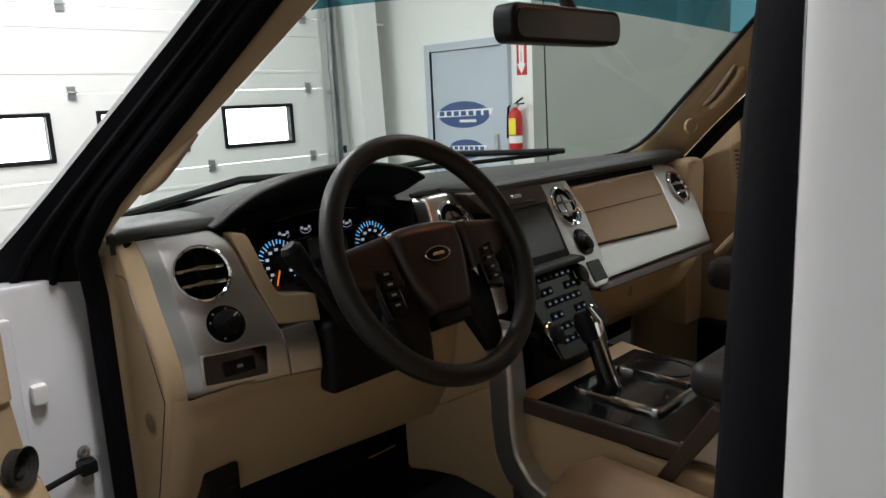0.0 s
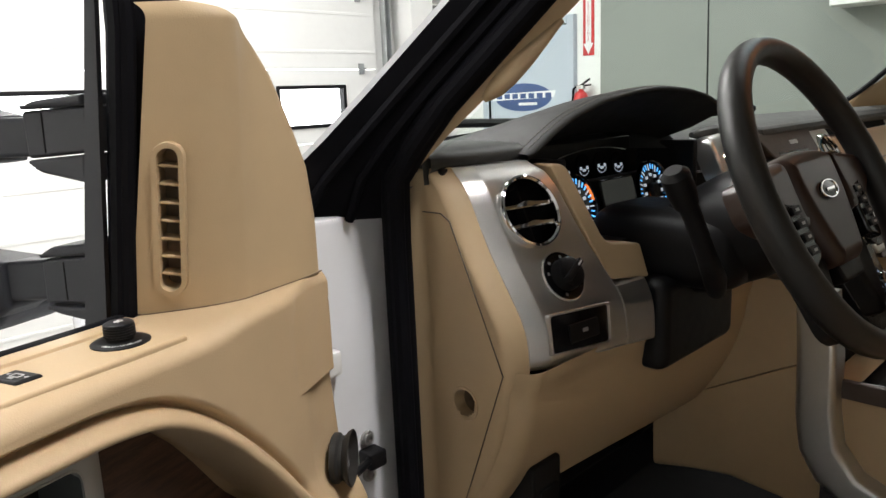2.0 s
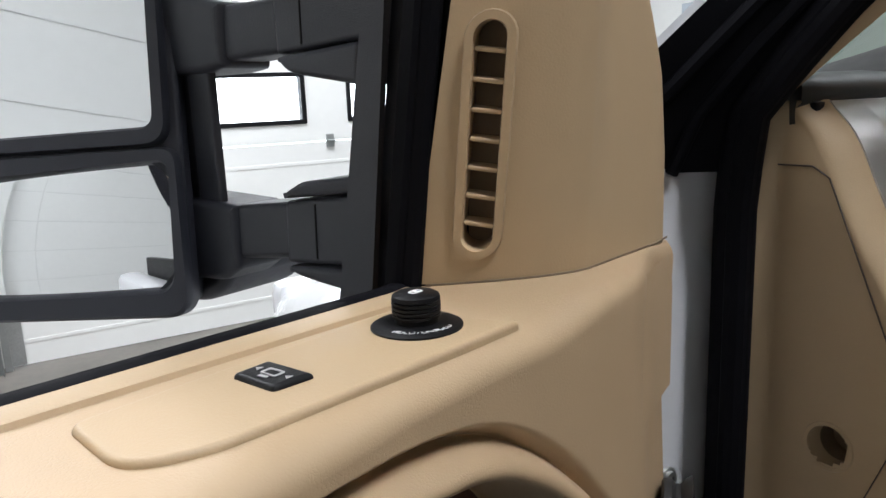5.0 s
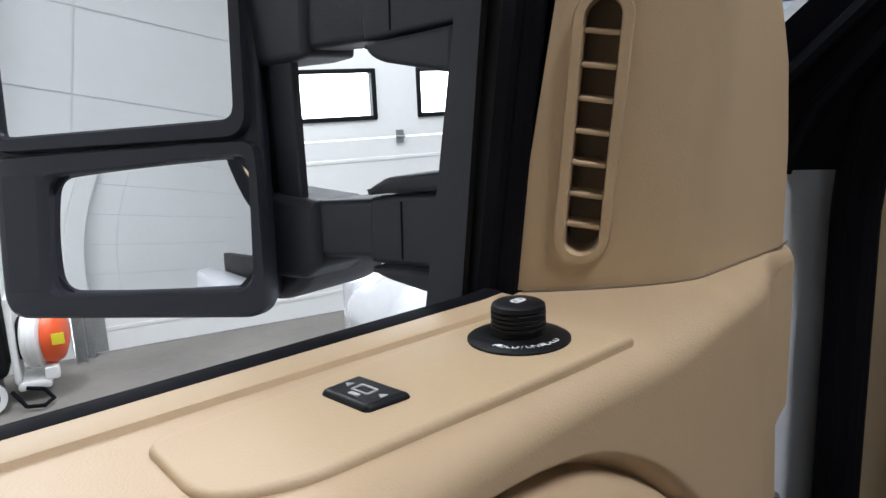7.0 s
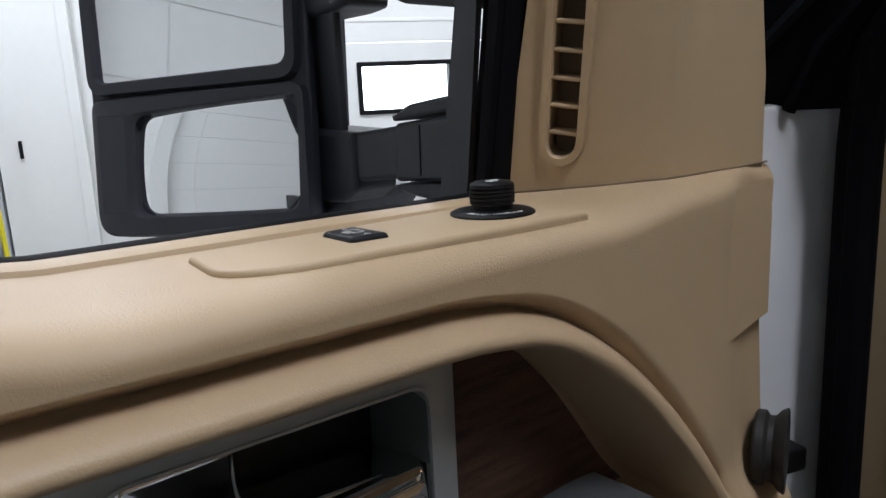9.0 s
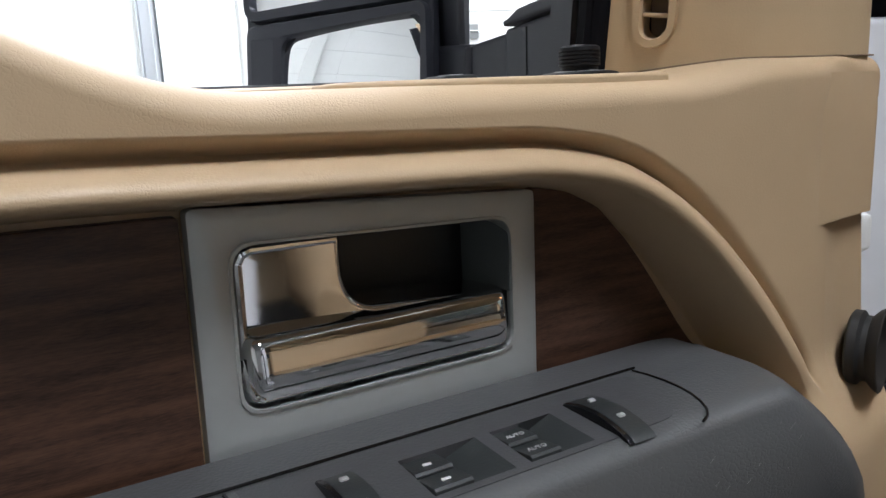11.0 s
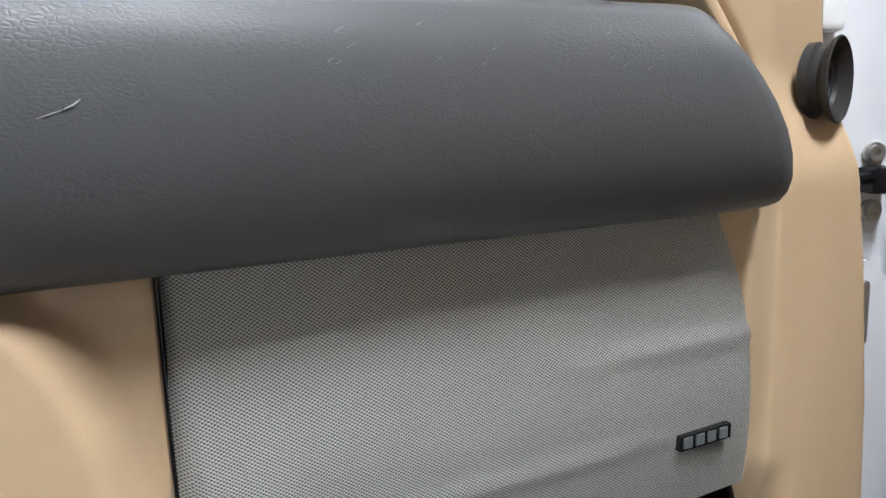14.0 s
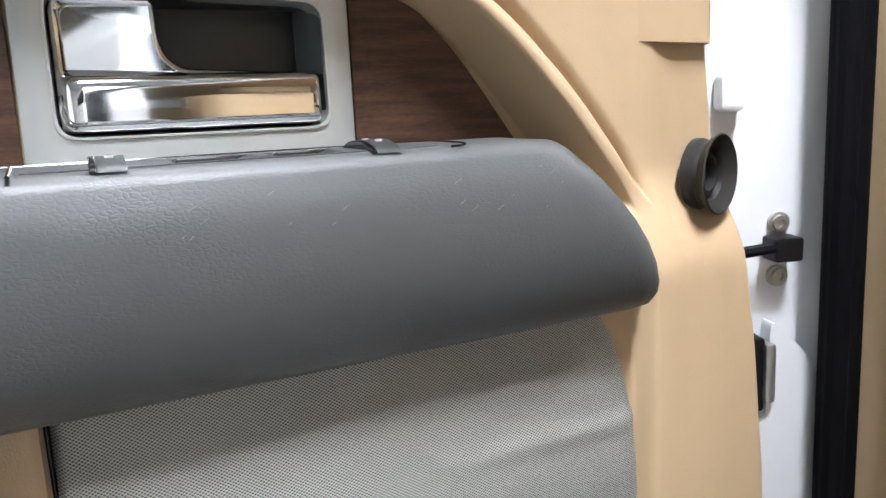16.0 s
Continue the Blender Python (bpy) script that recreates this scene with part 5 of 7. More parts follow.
# near-black box in place of the shade under the dash pad
part("shadow_gap", Geo().box(0.19, 0.56, 0.0, 0.03, 1.424, 1.44, 0.002, m=FR), M_RUBBER, dash, "dark strip for the shade above the glovebox")
vent(0.622, 1.378, 0.036, FR @ pose(0, -0.002, 0))
part("trim_strip", Geo().prism(rounded([(0.135, 1.24), (0.65, 1.237), (0.635, 1.222), (0.13, 1.226)], 0.004), 0.03, 0.0, 0.003, FR), M_BROWN, dash)
GB = Matrix(((0, 1, 0, 0), (1, 0, 0, 0), (0, 0, 1, 0), (0, 0, 0, 1)))
gl = part("lower_glovebox", Geo().prism(rounded([(0.152, 1.224), (0.138, 1.19), (0.165, 1.12), (0.235, 1.05), (0.30, 1.03), (0.33, 1.224)], [0.004, 0.02, 0.05, 0.03, 0.01, 0.004]), 0.13, 0.70, 0.012, GB), M_TAN, dash, "tan lower glovebox")
part("latch", Geo().box(0.36, 0.44, 0.139, 0.155, 1.155, 1.182, 0.005), M_TAN, gl)
part("passenger_end", Geo().box(0.66, 0.76, 0.15, 0.35, 1.0, 1.44, 0.02), M_TAN, dash)
part("stack_base", Geo().box(-0.1, 0.12, 0.06, 0.4, 0.9, 1.2, 0.02), M_BLACK, dash)
trow = []
for y in np.linspace(0.055, 0.31, 20):
    zb_ = float(np.interp(y, [0.05, 0.104, 0.19, 0.307, 0.4], [0.90, 0.918, 0.926, 0.909, 0.89]))
    zs_ = float(np.interp(y, [0.05, 0.12, 0.231, 0.40], [1.15, 1.115, 1.055, 0.98]))
    xo_ = -0.188 - 0.02 * float(smooth01((y - 0.24) / 0.14))
    trow.append([(xo_ + 0.02, y, zb_ - 0.012), (xo_ + 0.004, y, zb_ - 0.003), (xo_, y, zb_ + 0.006), (xo_ - 0.002, y, (zb_ + zs_) / 2), (xo_ - 0.001, y, zs_ - 0.002), (xo_ + 0.006, y, zs_ - 0.0005), (xo_ + 0.006, y, zs_ + 0.0005), (xo_ - 0.001, y, zs_ + 0.002), (xo_ - 0.004, y, zs_ + 0.05), (xo_ - 0.012, y, 1.25)])
part("tunnel_side", Geo().grid(trow), M_TAN, dash, "tan tunnel side with a seam", sharp=40)
lv = part("floor_vent", Geo().box(-0.262, -0.19, 0.352, 0.362, 0.935, 0.985, 0.004), M_TAN, dash, "tan louvred floor vent")
for k in range(3):
    part("louvre", Geo().box(-0.255, -0.2, 0.3495, 0.3535, 0.948 + k * 0.011, 0.953 + k * 0.011, 0.001), M_RUBBER, lv)
part("pedal", Geo().box(-0.32, -0.24, 0.30, 0.33, 0.98, 1.03, 0.008), M_RUBBER, dash)

# ---- steering wheel ----
SW = Matrix.Translation((-0.395, 0.012, 1.402)) @ pose(0, 0, 0, 90 - 27, 0, 0)
wheel = thing("steering_wheel", SW, "black leather steering wheel with brown-black hub", "steering wheel", local=True)
R = 0.167
part("rim", Geo().tube([(R * math.cos(a), R * math.sin(a), 0.006) for a in np.arange(72) * 2 * math.pi / 72], 0.0145, 16, closed=True, squash=1.15), M_WHEEL, wheel, "black leather rim")
hubp = rounded([(-0.066, 0.046), (-0.03, 0.052), (0.03, 0.052), (0.066, 0.046), (0.064, 0.0), (0.046, -0.056), (0.036, -0.078), (-0.036, -0.078), (-0.046, -0.056), (-0.064, 0.0)], [0.012, 0.02, 0.02, 0.012, 0.03, 0.03, 0.012, 0.012, 0.03, 0.03])
SWP = Matrix(((1, 0, 0, 0), (0, 0, 1, 0), (0, 1, 0, 0), (0, 0, 0, 1)))
hub = part("airbag_cover", Geo().prism([(x, z) for x, z in hubp], -0.06, 0.006, 0.016, SWP), M_HUB, wheel, "brown-black leather airbag cover")
part("emblem", Geo().lathe([(0, 0.0095), (0.0215, 0.0085), (0.023, 0.006)], pose(0, 0.002, 0) @ Matrix.Diagonal((1, 0.42, 1, 1)), 32), M_GLOSSBLK, hub, "oval emblem")
part("emblem_ring", Geo().tube([(0.023 * math.cos(a), 0.002 + 0.0097 * math.sin(a), 0.0085) for a in np.arange(36) * math.pi / 18], 0.0012, 6, closed=True), M_CHROME, hub)
part("emblem_bar", Geo().box(-0.011, 0.011, -0.0005, 0.0035, 0.009, 0.0105, 0.001), M_CHROME, hub)
for sgn in (-1, 1):
    part("spoke", Geo().prism(rounded([(sgn * 0.069, 0.045), (sgn * 0.157, 0.034), (sgn * 0.16, -0.004), (sgn * 0.125, -0.022), (sgn * 0.066, -0.03)], [0.004, 0.012, 0.012, 0.012, 0.004]), -0.03, 0.003, 0.011, SWP), M_HUB, wheel, "brown-black spoke")
    part("lower_spoke", Geo().prism(rounded([(sgn * 0.03, -0.06), (sgn * 0.075, -0.02), (sgn * 0.10, -0.06), (sgn * 0.085, -0.135), (sgn * 0.06, -0.15)], 0.01), -0.035, -0.012, 0.008, SWP), M_BLACK, wheel)
    sw = part("switch_pod", Geo().prism(rounded([(sgn * 0.082, 0.0), (sgn * 0.118, 0.006), (sgn * 0.112, -0.07), (sgn * 0.078, -0.06)], 0.008), -0.01, 0.003, 0.004, SWP), M_GLOSSBLK, wheel, "black switch pod")
    for k in range(4):
        b_ = part("button", Geo().box(sgn * 0.097 - 0.011, sgn * 0.097 + 0.011, -0.012 - k * 0.014, -0.003 - k * 0.014, 0.002, 0.006, 0.002), M_BLACK, sw)
        part("symbol", Geo().box(sgn * 0.097 - 0.004, sgn * 0.097 + 0.004, -0.009 - k * 0.014, -0.006 - k * 0.014, 0.006, 0.0064, 0), M_PRINTDIM, b_)
part("column_shroud", Geo().lathe([(0.06, -0.05), (0.065, -0.09), (0.062, -0.15), (0.05, -0.2)], pose(0, 0, 0), 28), M_BLACK, wheel)
part("bottom_trim", Geo().prism(rounded([(-0.035, -0.075), (0.035, -0.075), (0.03, -0.095), (-0.03, -0.095)], 0.006), -0.03, -0.004, 0.004, SWP), M_BLACK, wheel)
stalk = thing("turn_signal_stalk", pose(-0.5, 0.1, 1.41), "black turn signal stalk on the steering column", "stalk")
part("lever", Geo().tube([(-0.475, 0.088, 1.30), (-0.498, 0.08, 1.318), (-0.520, 0.081, 1.35), (-0.545, 0.084, 1.392), (-0.556, 0.086, 1.408)], [0.010, 0.0125, 0.0105, 0.0095, 0.0105], 14), M_BLACK, stalk)
part("end_cap", Geo().tube([(-0.555, 0.086, 1.406), (-0.563, 0.087, 1.418), (-0.574, 0.089, 1.436), (-0.577, 0.0895, 1.441)], [0.0125, 0.0145, 0.0145, 0.009], 16), M_BLACK, stalk)
part("column_cover", Geo().box(-0.468, -0.325, 0.07, 0.27, 1.288, 1.38, 0.035, 5), M_BLACK, dash, "black steering column cover")

# ---- centre console ----
con = thing("center_console", pose(0, -0.3, 0.68), "tan centre console with gloss black shifter surround", "console")
SX = Matrix(((0, -1, 0, -0.168), (1, 0, 0, 0), (0, 0, 1, 0), (0, 0, 0, 1)))
part("console_side", Geo().prism(rounded([(0.06, 1.118), (-0.235, 1.075), (-0.62, 1.10), (-0.62, 0.72), (-0.05, 0.72), (0.045, 1.03)], [0.01, 0.02, 0.02, 0.02, 0.05, 0.02]), -0.34, 0.0, 0.012, SX), M_TAN, con, "tan console body")
part("top_plate", Geo().prism(rounded([(-0.165, 0.10), (0.165, 0.10), (0.165, -0.25), (-0.165, -0.25)], 0.02), 1.08, 1.112, 0.008, Matrix(((1, 0, 0, 0), (0, 0, 1, 0), (0, 1, 0, 0), (0, 0, 0, 1)))), M_GLOSSBLK, con, "gloss black top plate")
part("wood_edge", Geo().box(-0.172, -0.160, -0.24, 0.09, 1.085, 1.113, 0.004), M_BROWN, con)
part("shifter_frame", Geo().rim(rrect(-0.097, 0.042, -0.172, -0.003, 0.02), rrect(-0.089, 0.034, -0.164, -0.011, 0.016), 1.11, 1.121, 0.003, Matrix(((1, 0, 0, 0), (0, 0, 1, 0), (0, 1, 0, 0), (0, 0, 0, 1)))), M_CHROME, con, "chrome shifter surround")
part("cup_ring", Geo().tube([(0.10 + 0.042 * math.cos(a), -0.075 + 0.056 * math.sin(a), 1.112) for a in np.arange(30) * math.pi / 15], 0.0016, 8, closed=True), M_GLOSSBLK, con)
sh = part("shift_lever", Geo().tube([(-0.035, -0.045, 1.10), (-0.037, -0.03, 1.15), (-0.04, -0.012, 1.20)], [0.019, 0.016, 0.015], 14), M_GLOSSBLK, con, "chrome and black shift lever")
part("chrome_spine", Geo().tube([(-0.037, -0.063, 1.115), (-0.038, -0.044, 1.16), (-0.041, -0.03, 1.20), (-0.041, -0.022, 1.225), (-0.04, -0.002, 1.246)], [0.004, 0.005, 0.007, 0.009, 0.006], 10), M_CHROME, sh)
part("shift_grip", Geo().tube([(-0.04, -0.014, 1.19), (-0.04, 0.002, 1.222), (-0.04, 0.01, 1.238)], [0.017, 0.023, 0.015], 16), M_BLACK, sh)
legp = [(0.10, 1.24), (0.094, 1.14), (0.092, 1.06), (0.084, 1.005), (0.06, 0.965), (0.02, 0.94), (-0.05, 0.925), (-0.13, 0.92), (-0.13, 0.955), (-0.05, 0.962), (0.005, 0.985), (0.032, 1.02), (0.04, 1.07), (0.042, 1.15), (0.052, 1.24)]
part("silver_leg", Geo().prism(legp, -0.005, 0.034, 0.009, SX), M_SILVER, con, "satin silver leg")
part("bin", Geo().box(-0.155, 0.155, -0.2, 0.02, 0.78, 0.95, 0.02), M_CARPET, con)
part("armrest_band", Geo().prism(rounded([(-0.235, 1.09), (-0.30, 1.175), (-0.75, 1.20), (-0.75, 1.12), (-0.33, 1.09)], 0.012), -0.35, 0.005, 0.01, SX), M_SILVER, con, "satin silver armrest band")
part("band_trim", Geo().prism(rounded([(-0.19, 1.03), (-0.215, 1.03), (-0.315, 1.18), (-0.285, 1.185)], 0.006), -0.35, 0.008, 0.004, SX), M_BROWN, con)
part("armrest_lid", Geo().box(-0.16, 0.17, -0.8, -0.238, 1.178, 1.236, 0.026, 5), M_CHAR, con, "charcoal padded armrest lid")

# ---- seats ----


def seat(cx, label):
    s_ = thing("front_seat", pose(cx, -0.45, 0.68), label, "seat", "front seats")
    rows = []
    for t in np.linspace(0, 1, 18):
        x = cx - 0.25 + 0.5 * t
        e = abs(t - 0.5) * 2
        row = [(x, -0.03 - 0.03 * e, 0.80)]
        for k in np.linspace(0, 1, 16):
            y = -0.03 - 0.02 * e * e - 0.60 * k
            z = 1.035 + 0.04 * float(smooth01((e - 0.45) / 0.3)) - 0.10 * (1 - min(k * 7, 1)) ** 2 - 0.03 * k - 0.05 * max(0, (e - 0.88) / 0.12) ** 2
            row.append((x, y, z))
        rows.append(row)
    part("cushion", Geo().grid(rows), M_TANSEAT, s_, "tan leather cushion")
    part("base", Geo().box(cx - 0.22, cx + 0.22, -0.6, -0.1, 0.70, 0.93, 0.02), M_BLACK, s_)
    part("backrest", Geo().box(cx - 0.24, cx + 0.24, -0.82, -0.66, 0.98, 1.58, 0.06, 4), M_TANSEAT, s_)
    part("headrest", Geo().box(cx - 0.12, cx + 0.12, -0.86, -0.76, 1.62, 1.80, 0.04, 4), M_TANSEAT, s_)


seat(-0.415, "tan leather driver seat beside the console")
seat(0.44, "tan leather passenger seat beside the console")

# ---- driver door, standing open ----
DOOR = pose(-0.86, 0.26, 0, 0, 0, 201)
door = thing("driver_door", DOOR, "open white driver door with tan inner trim panel", "truck door", local=True)


def sail_d(s):
    """Across the sail panel: nearly flat by the hinge, then turning towards the window."""
    return np.convolve(np.interp(np.pad(np.atleast_1d(s), 0)[:, None] + np.linspace(-0.008, 0.008, 9)[None, :], [-0.04, 0.006, 0.03, 0.107, 0.122, 0.137, 0.1485, 0.16, 0.2], [-0.012, -0.004, -0.003, -0.010, -0.021, -0.048, -0.0725, -0.1, -0.2]).mean(1), [1.0])


def back_d(s):
    return np.maximum(sail_d(s), -0.0745 - 0.12 * (s - 0.17))


def top_z(s):
    return 1.3765 - 0.0075 * smooth01((s - 0.11) / 0.06) + 4.5 * np.maximum(0, s - 0.36) ** 2 * np.exp(-np.maximum(0, s - 0.36) * 2)


def lip_z(s):
    return np.interp(s, [-0.05, 0.04, 0.083, 0.117, 0.155, 0.184, 0.21, 0.25, 0.36, 0.43, 0.8], [1.05, 1.158, 1.2175, 1.2605, 1.302, 1.3245, 1.337, 1.3435, 1.347, 1.3495, 1.3515])


S = np.arange(-0.036, 0.86, 0.002)
kern = np.ones(15) / 15
LZ = np.convolve(np.pad(lip_z(S), 7, mode="edge"), kern, "valid")
SLOPE = np.gradient(LZ, S)


def face_d(s, z, lz, sl):
    """How far the trim's face stands out from the door at each point."""
    base = 0.012 - 0.012 * smooth01((0.10 - s) / 0.1) + 0.022 * smooth01((1.22 - z) / 0.07)
    base = base - 0.07 * np.maximum(0, 0.05 - s) * smooth01((1.36 - z) / 0.04)
    gap = (lz - z) / np.sqrt(1 + sl * sl)
    lipw = 0.0162
    # along the window the crease lies deep between two rolls
    vn = smooth01((s - 0.11) / 0.13)
    dip = -0.0045 * (1 - vn) * np.exp(-(((gap + 0.001) / 0.0028) ** 2))
    bulge = (0.007 + 0.012 * vn) * np.sin(np.pi * np.clip(gap / (lipw * 1.15), 0, 1)) ** 0.6 * (gap > 0) * (gap < lipw * 1.15)
    deep = smooth01((gap - lipw * 0.74) / 0.0075)
    valley = -vn * (0.010 + 0.012 * (1 - smooth01(-gap / 0.008))) * (1 - deep)
    inside = base + dip + bulge * (1 - 0.5 * deep) + valley - 0.046 * deep
    low = smooth01((z - 1.19) / 0.03)
    return base * (1 - low) + inside * low


rows = []
bk, tp = back_d(S), top_z(S)
front = face_d(S, tp - 0.012, LZ, SLOPE)
for t in np.linspace(0, 1, 14):
    dd = bk + (np.maximum(front - 0.02, bk) - bk) * t
    rows.append(np.stack([S, dd, tp], 1))
for a in np.linspace(0.15, math.pi / 2, 10):
    r = np.minimum(0.02, np.maximum(front - bk, 0.0005))
    rows.append(np.stack([S, front - r + r * math.sin(a), tp - 0.012 + 0.012 * math.cos(a)], 1))
# rows that follow the lip keep its edge clean
za, zb, zc = tp - 0.012, np.minimum(LZ + 0.006, tp - 0.013), LZ - 0.05
for q in np.linspace(0, 1, 30)[1:]:
    z = za + (zb - za) * q
    rows.append(np.stack([S, face_d(S, z, LZ, SLOPE), z], 1))
for q in np.linspace(0, 1, 56)[1:]:
    z = zb + (zc - zb) * q
    rows.append(np.stack([S, face_d(S, z, LZ, SLOPE), z], 1))
for q in np.linspace(0, 1, 180)[1:]:
    z = zc + (0.80 - zc) * q
    rows.append(np.stack([S, face_d(S, z, LZ, SLOPE), z], 1))
arr = np.array(rows)
# the hinge edge flares outwards towards the bottom
shift = np.interp(arr[:, 0, 2], [0.8, 1.0, 1.09, 1.17, 1.285, 1.6], [-0.044, -0.034, -0.024, -0.011, 0.002, 0.005]) + 0.036
arr[:, :, 0] += shift[:, None] * (1 - smooth01((arr[:, :, 0] + 0.036) / 0.13))
arr[:, :, 1] -= 0.005 * (1 - np.clip((arr[:, :, 0] - arr[:, :1, 0]) / 0.005, 0, 1)) ** 2
# moulded pocket plateau behind the speaker, and the speaker's shallow well
sx, sz = arr[24:, :, 0], arr[24:, :, 2]
crest = np.interp(sz, [0.98, 1.06, 1.092, 1.117, 1.13, 1.142], [0.41, 0.414, 0.421, 0.43, 0.437, 0.452])
plate = smooth01((sx - crest + 0.021) / 0.021) * smooth01((1.1455 - sz) / 0.010)
arr[24:, :, 1] += 0.022 * plate
well = smooth01((sx - 0.077) / 0.012) * smooth01((0.3945 - sx) / 0.003) * smooth01((1.17 - sz) / 0.01)
arr[24:, :, 1] -= 0.012 * well
flare = smooth01((1.0 - sz) / 0.06) * smooth01((sx - 0.05) / 0.05)
arr[24:, :, 1] -= 0.03 * flare
cs, cz = arr[:-1, :-1, 0] + 0.001, (arr[:-1, :-1, 2] + arr[1:, :-1, 2]) / 2
keep = ~((cs > 0.2455) & (cs < 0.3765) & (cz > 1.2455) & (cz < 1.3165))
trim = part("trim_panel", Geo().grid(arr, keep=keep), M_TANSOFT, door, "tan moulded trim panel", sharp=50)
# side return of the panel towards the hinge
edge = arr[20:, 0, :]
part("panel_return", Geo().grid(np.stack([edge, edge + np.array([-0.001, -0.012, 0]), edge + np.array([0.004, -0.04, 0])], 1)), M_TAN, trim)

# corner of the trim that stands proud at the hinge edge
cg = []
for z in np.linspace(1.2885, 1.368, 20):
    ss_ = np.linspace(0.004, 0.096, 30)
    dd_ = 0.0126 - 0.012 * smooth01((0.10 - ss_) / 0.1) - 0.004 * (1 - np.minimum((ss_ - 0.004) / 0.006, 1)) ** 2 - 0.0018 * smooth01((ss_ - 0.045) / 0.05)
    tz_ = top_z(ss_)
    rd_ = np.minimum(0.02, np.maximum(dd_ - back_d(ss_), 0.0005))
    up_ = np.clip((z - (tz_ - 0.012)) / 0.012, 0, 1)
    dd_ = dd_ - rd_ * (1 - np.sqrt(1 - up_ ** 2)) - 0.0012 * smooth01((z - 1.345) / 0.02)
    cg.append([(0.0055, -0.03, z)] + [(float(a_), float(b_), z) for a_, b_ in zip(ss_, dd_)])
cg.insert(0, [(x, -0.03 if k_ == 0 else y - 0.014, z) for k_, (x, y, z) in enumerate(cg[0])])
part("trim_corner", Geo().grid(cg), M_TANSOFT, trim, sharp=50)
# groove between the trim and the sail panel
sv_ = np.linspace(0.010, 0.1475, 60)
part("panel_seam", Geo().tube([(float(s), float(back_d(np.array([s]))[0]) + 0.0007, float(top_z(np.array([s]))[0]) + 0.0004) for s in sv_], 0.00055, 6), M_TANSHADE, trim)

# sail panel with the demister vent
zs = np.linspace(1.372, 1.588, 106)


def sail_edge(z):
    return float(np.interp(z, [1.37, 1.425, 1.466, 1.502, 1.54, 1.562, 1.578, 1.588], [0.0035, 0.0035, 0.0105, 0.028, 0.047, 0.064, 0.084, 0.117]))


def sail_back(z):
    return 0.1488 - (z - 1.377) * 0.03


cols = 1 - (1 - np.linspace(0, 1, 120)) ** 1.6
arr, keep = np.zeros((106, 120, 3)), np.ones((105, 119), bool)
# the vent lies in the turned part and leans in at the top
VO, VA, VW = Vector((0.1358, -0.0480, 1.3896)), Vector((0.0025, 0.0134, 0.1018)), Vector((0.45, -0.893, 0))
LEN = VA.length
VA.normalize()
VN = VA.cross(VW).normalized()
if VN.y < 0:
    VN = -VN
HW = 0.0070
VM = Matrix(((VW.x, VN.x, VA.x, VO.x), (VW.y, VN.y, VA.y, VO.y), (VW.z, VN.z, VA.z, VO.z), (0, 0, 0, 1)))


for i, z in enumerate(zs):
    a, b = sail_edge(z), sail_back(z)
    s = a + (b - a) * cols
    roll = 0.012 * (1 - np.minimum((s - a) / 0.012, 1)) ** 2 + 0.012 * max(0, (z - 1.576) / 0.012) ** 2
    arr[i] = np.stack([s, sail_d(s) - roll + 0.13 * (z - 1.39) * smooth01((s - 0.07) / 0.06), np.full_like(s, z)], 1)
VI = VM.inverted()
for i in range(105):
    for j in range(119):
        p = VI @ Vector(arr[i, j])
        t = min(max(p.z, HW), LEN - HW)
        if math.hypot(p.x, p.z - t) < 0.0088:
            keep[i, j] = False
sailp = part("sail_panel", Geo().grid(arr, keep=keep), M_TAN, door, "tan sail panel with a slotted vent", sharp=50)
so, si = slot(0, HW, 0, LEN - HW, 0.0118, 13), slot(0, HW, 0, LEN - HW, HW, 13)
vent_ring = part("vent_ring", Geo().rim(so, si, -0.004, 0.0034, 0.0024, VM), M_TAN, sailp)
sm = slot(0, HW, 0, LEN - HW, HW + 0.0003, 13)
n_ = len(sm)
cav = Geo().add([VM @ Vector((x, h, z)) for h in (0.0005, -0.04) for x, z in sm], [(i, (i + 1) % n_, n_ + (i + 1) % n_, n_ + i) for i in range(n_)])
part("vent_cavity", cav, M_TAN, vent_ring)
# plug whose darker tan puts the duct's shade into the colour
part("vent_duct", Geo().prism(sm, -0.042, -0.015, 0.0003, VM), M_TANSHADE, vent_ring, "vent duct darkened for shade")
for k in range(7):
    zc = 0.0118 + 0.0131 * k
    part("slat", Geo().box(-0.0072, 0.0072, -0.011, 0.0004, -0.0011, 0.0011, 0.0008, 3, m=VM @ Matrix.Translation((0, 0, zc)) @ pose(0, 0, 0, 0, -8, 0)), M_TAN, vent_ring)

# ledge fittings
pad = rounded([(0.171, -0.003), (0.308, -0.016), (0.328, -0.028), (0.3225, -0.066), (0.19, -0.060)], [0.003, 0.018, 0.012, 0.006, 0.004], 7)
part("switch_pad", Geo().prism(pad, 1.362, 1.3713, 0.0022, LEDGE), M_TAN, door, "raised tan switch pad")
g = Geo()
sg_ = np.linspace(0.158, 0.80, 60)
g.grid(np.stack([np.stack([sg_, back_d(sg_) + o_, top_z(sg_) + h_], 1) for o_, h_ in ((0.013, -0.001), (0.0115, 0.002), (0.009, 0.003), (0.004, 0.0032), (-0.004, 0.0035))]))
part("ledge_rib", g, M_TAN, door)
g = Geo().grid(np.stack([np.stack([sg_, back_d(sg_) + o_, top_z(sg_) + h_], 1) for o_, h_ in ((0.0, 0.001), (-0.0005, 0.0035), (-0.003, 0.0045), (-0.01, 0.004), (-0.014, 0.001), (-0.02, -0.002), (-0.03, -0.004))]))
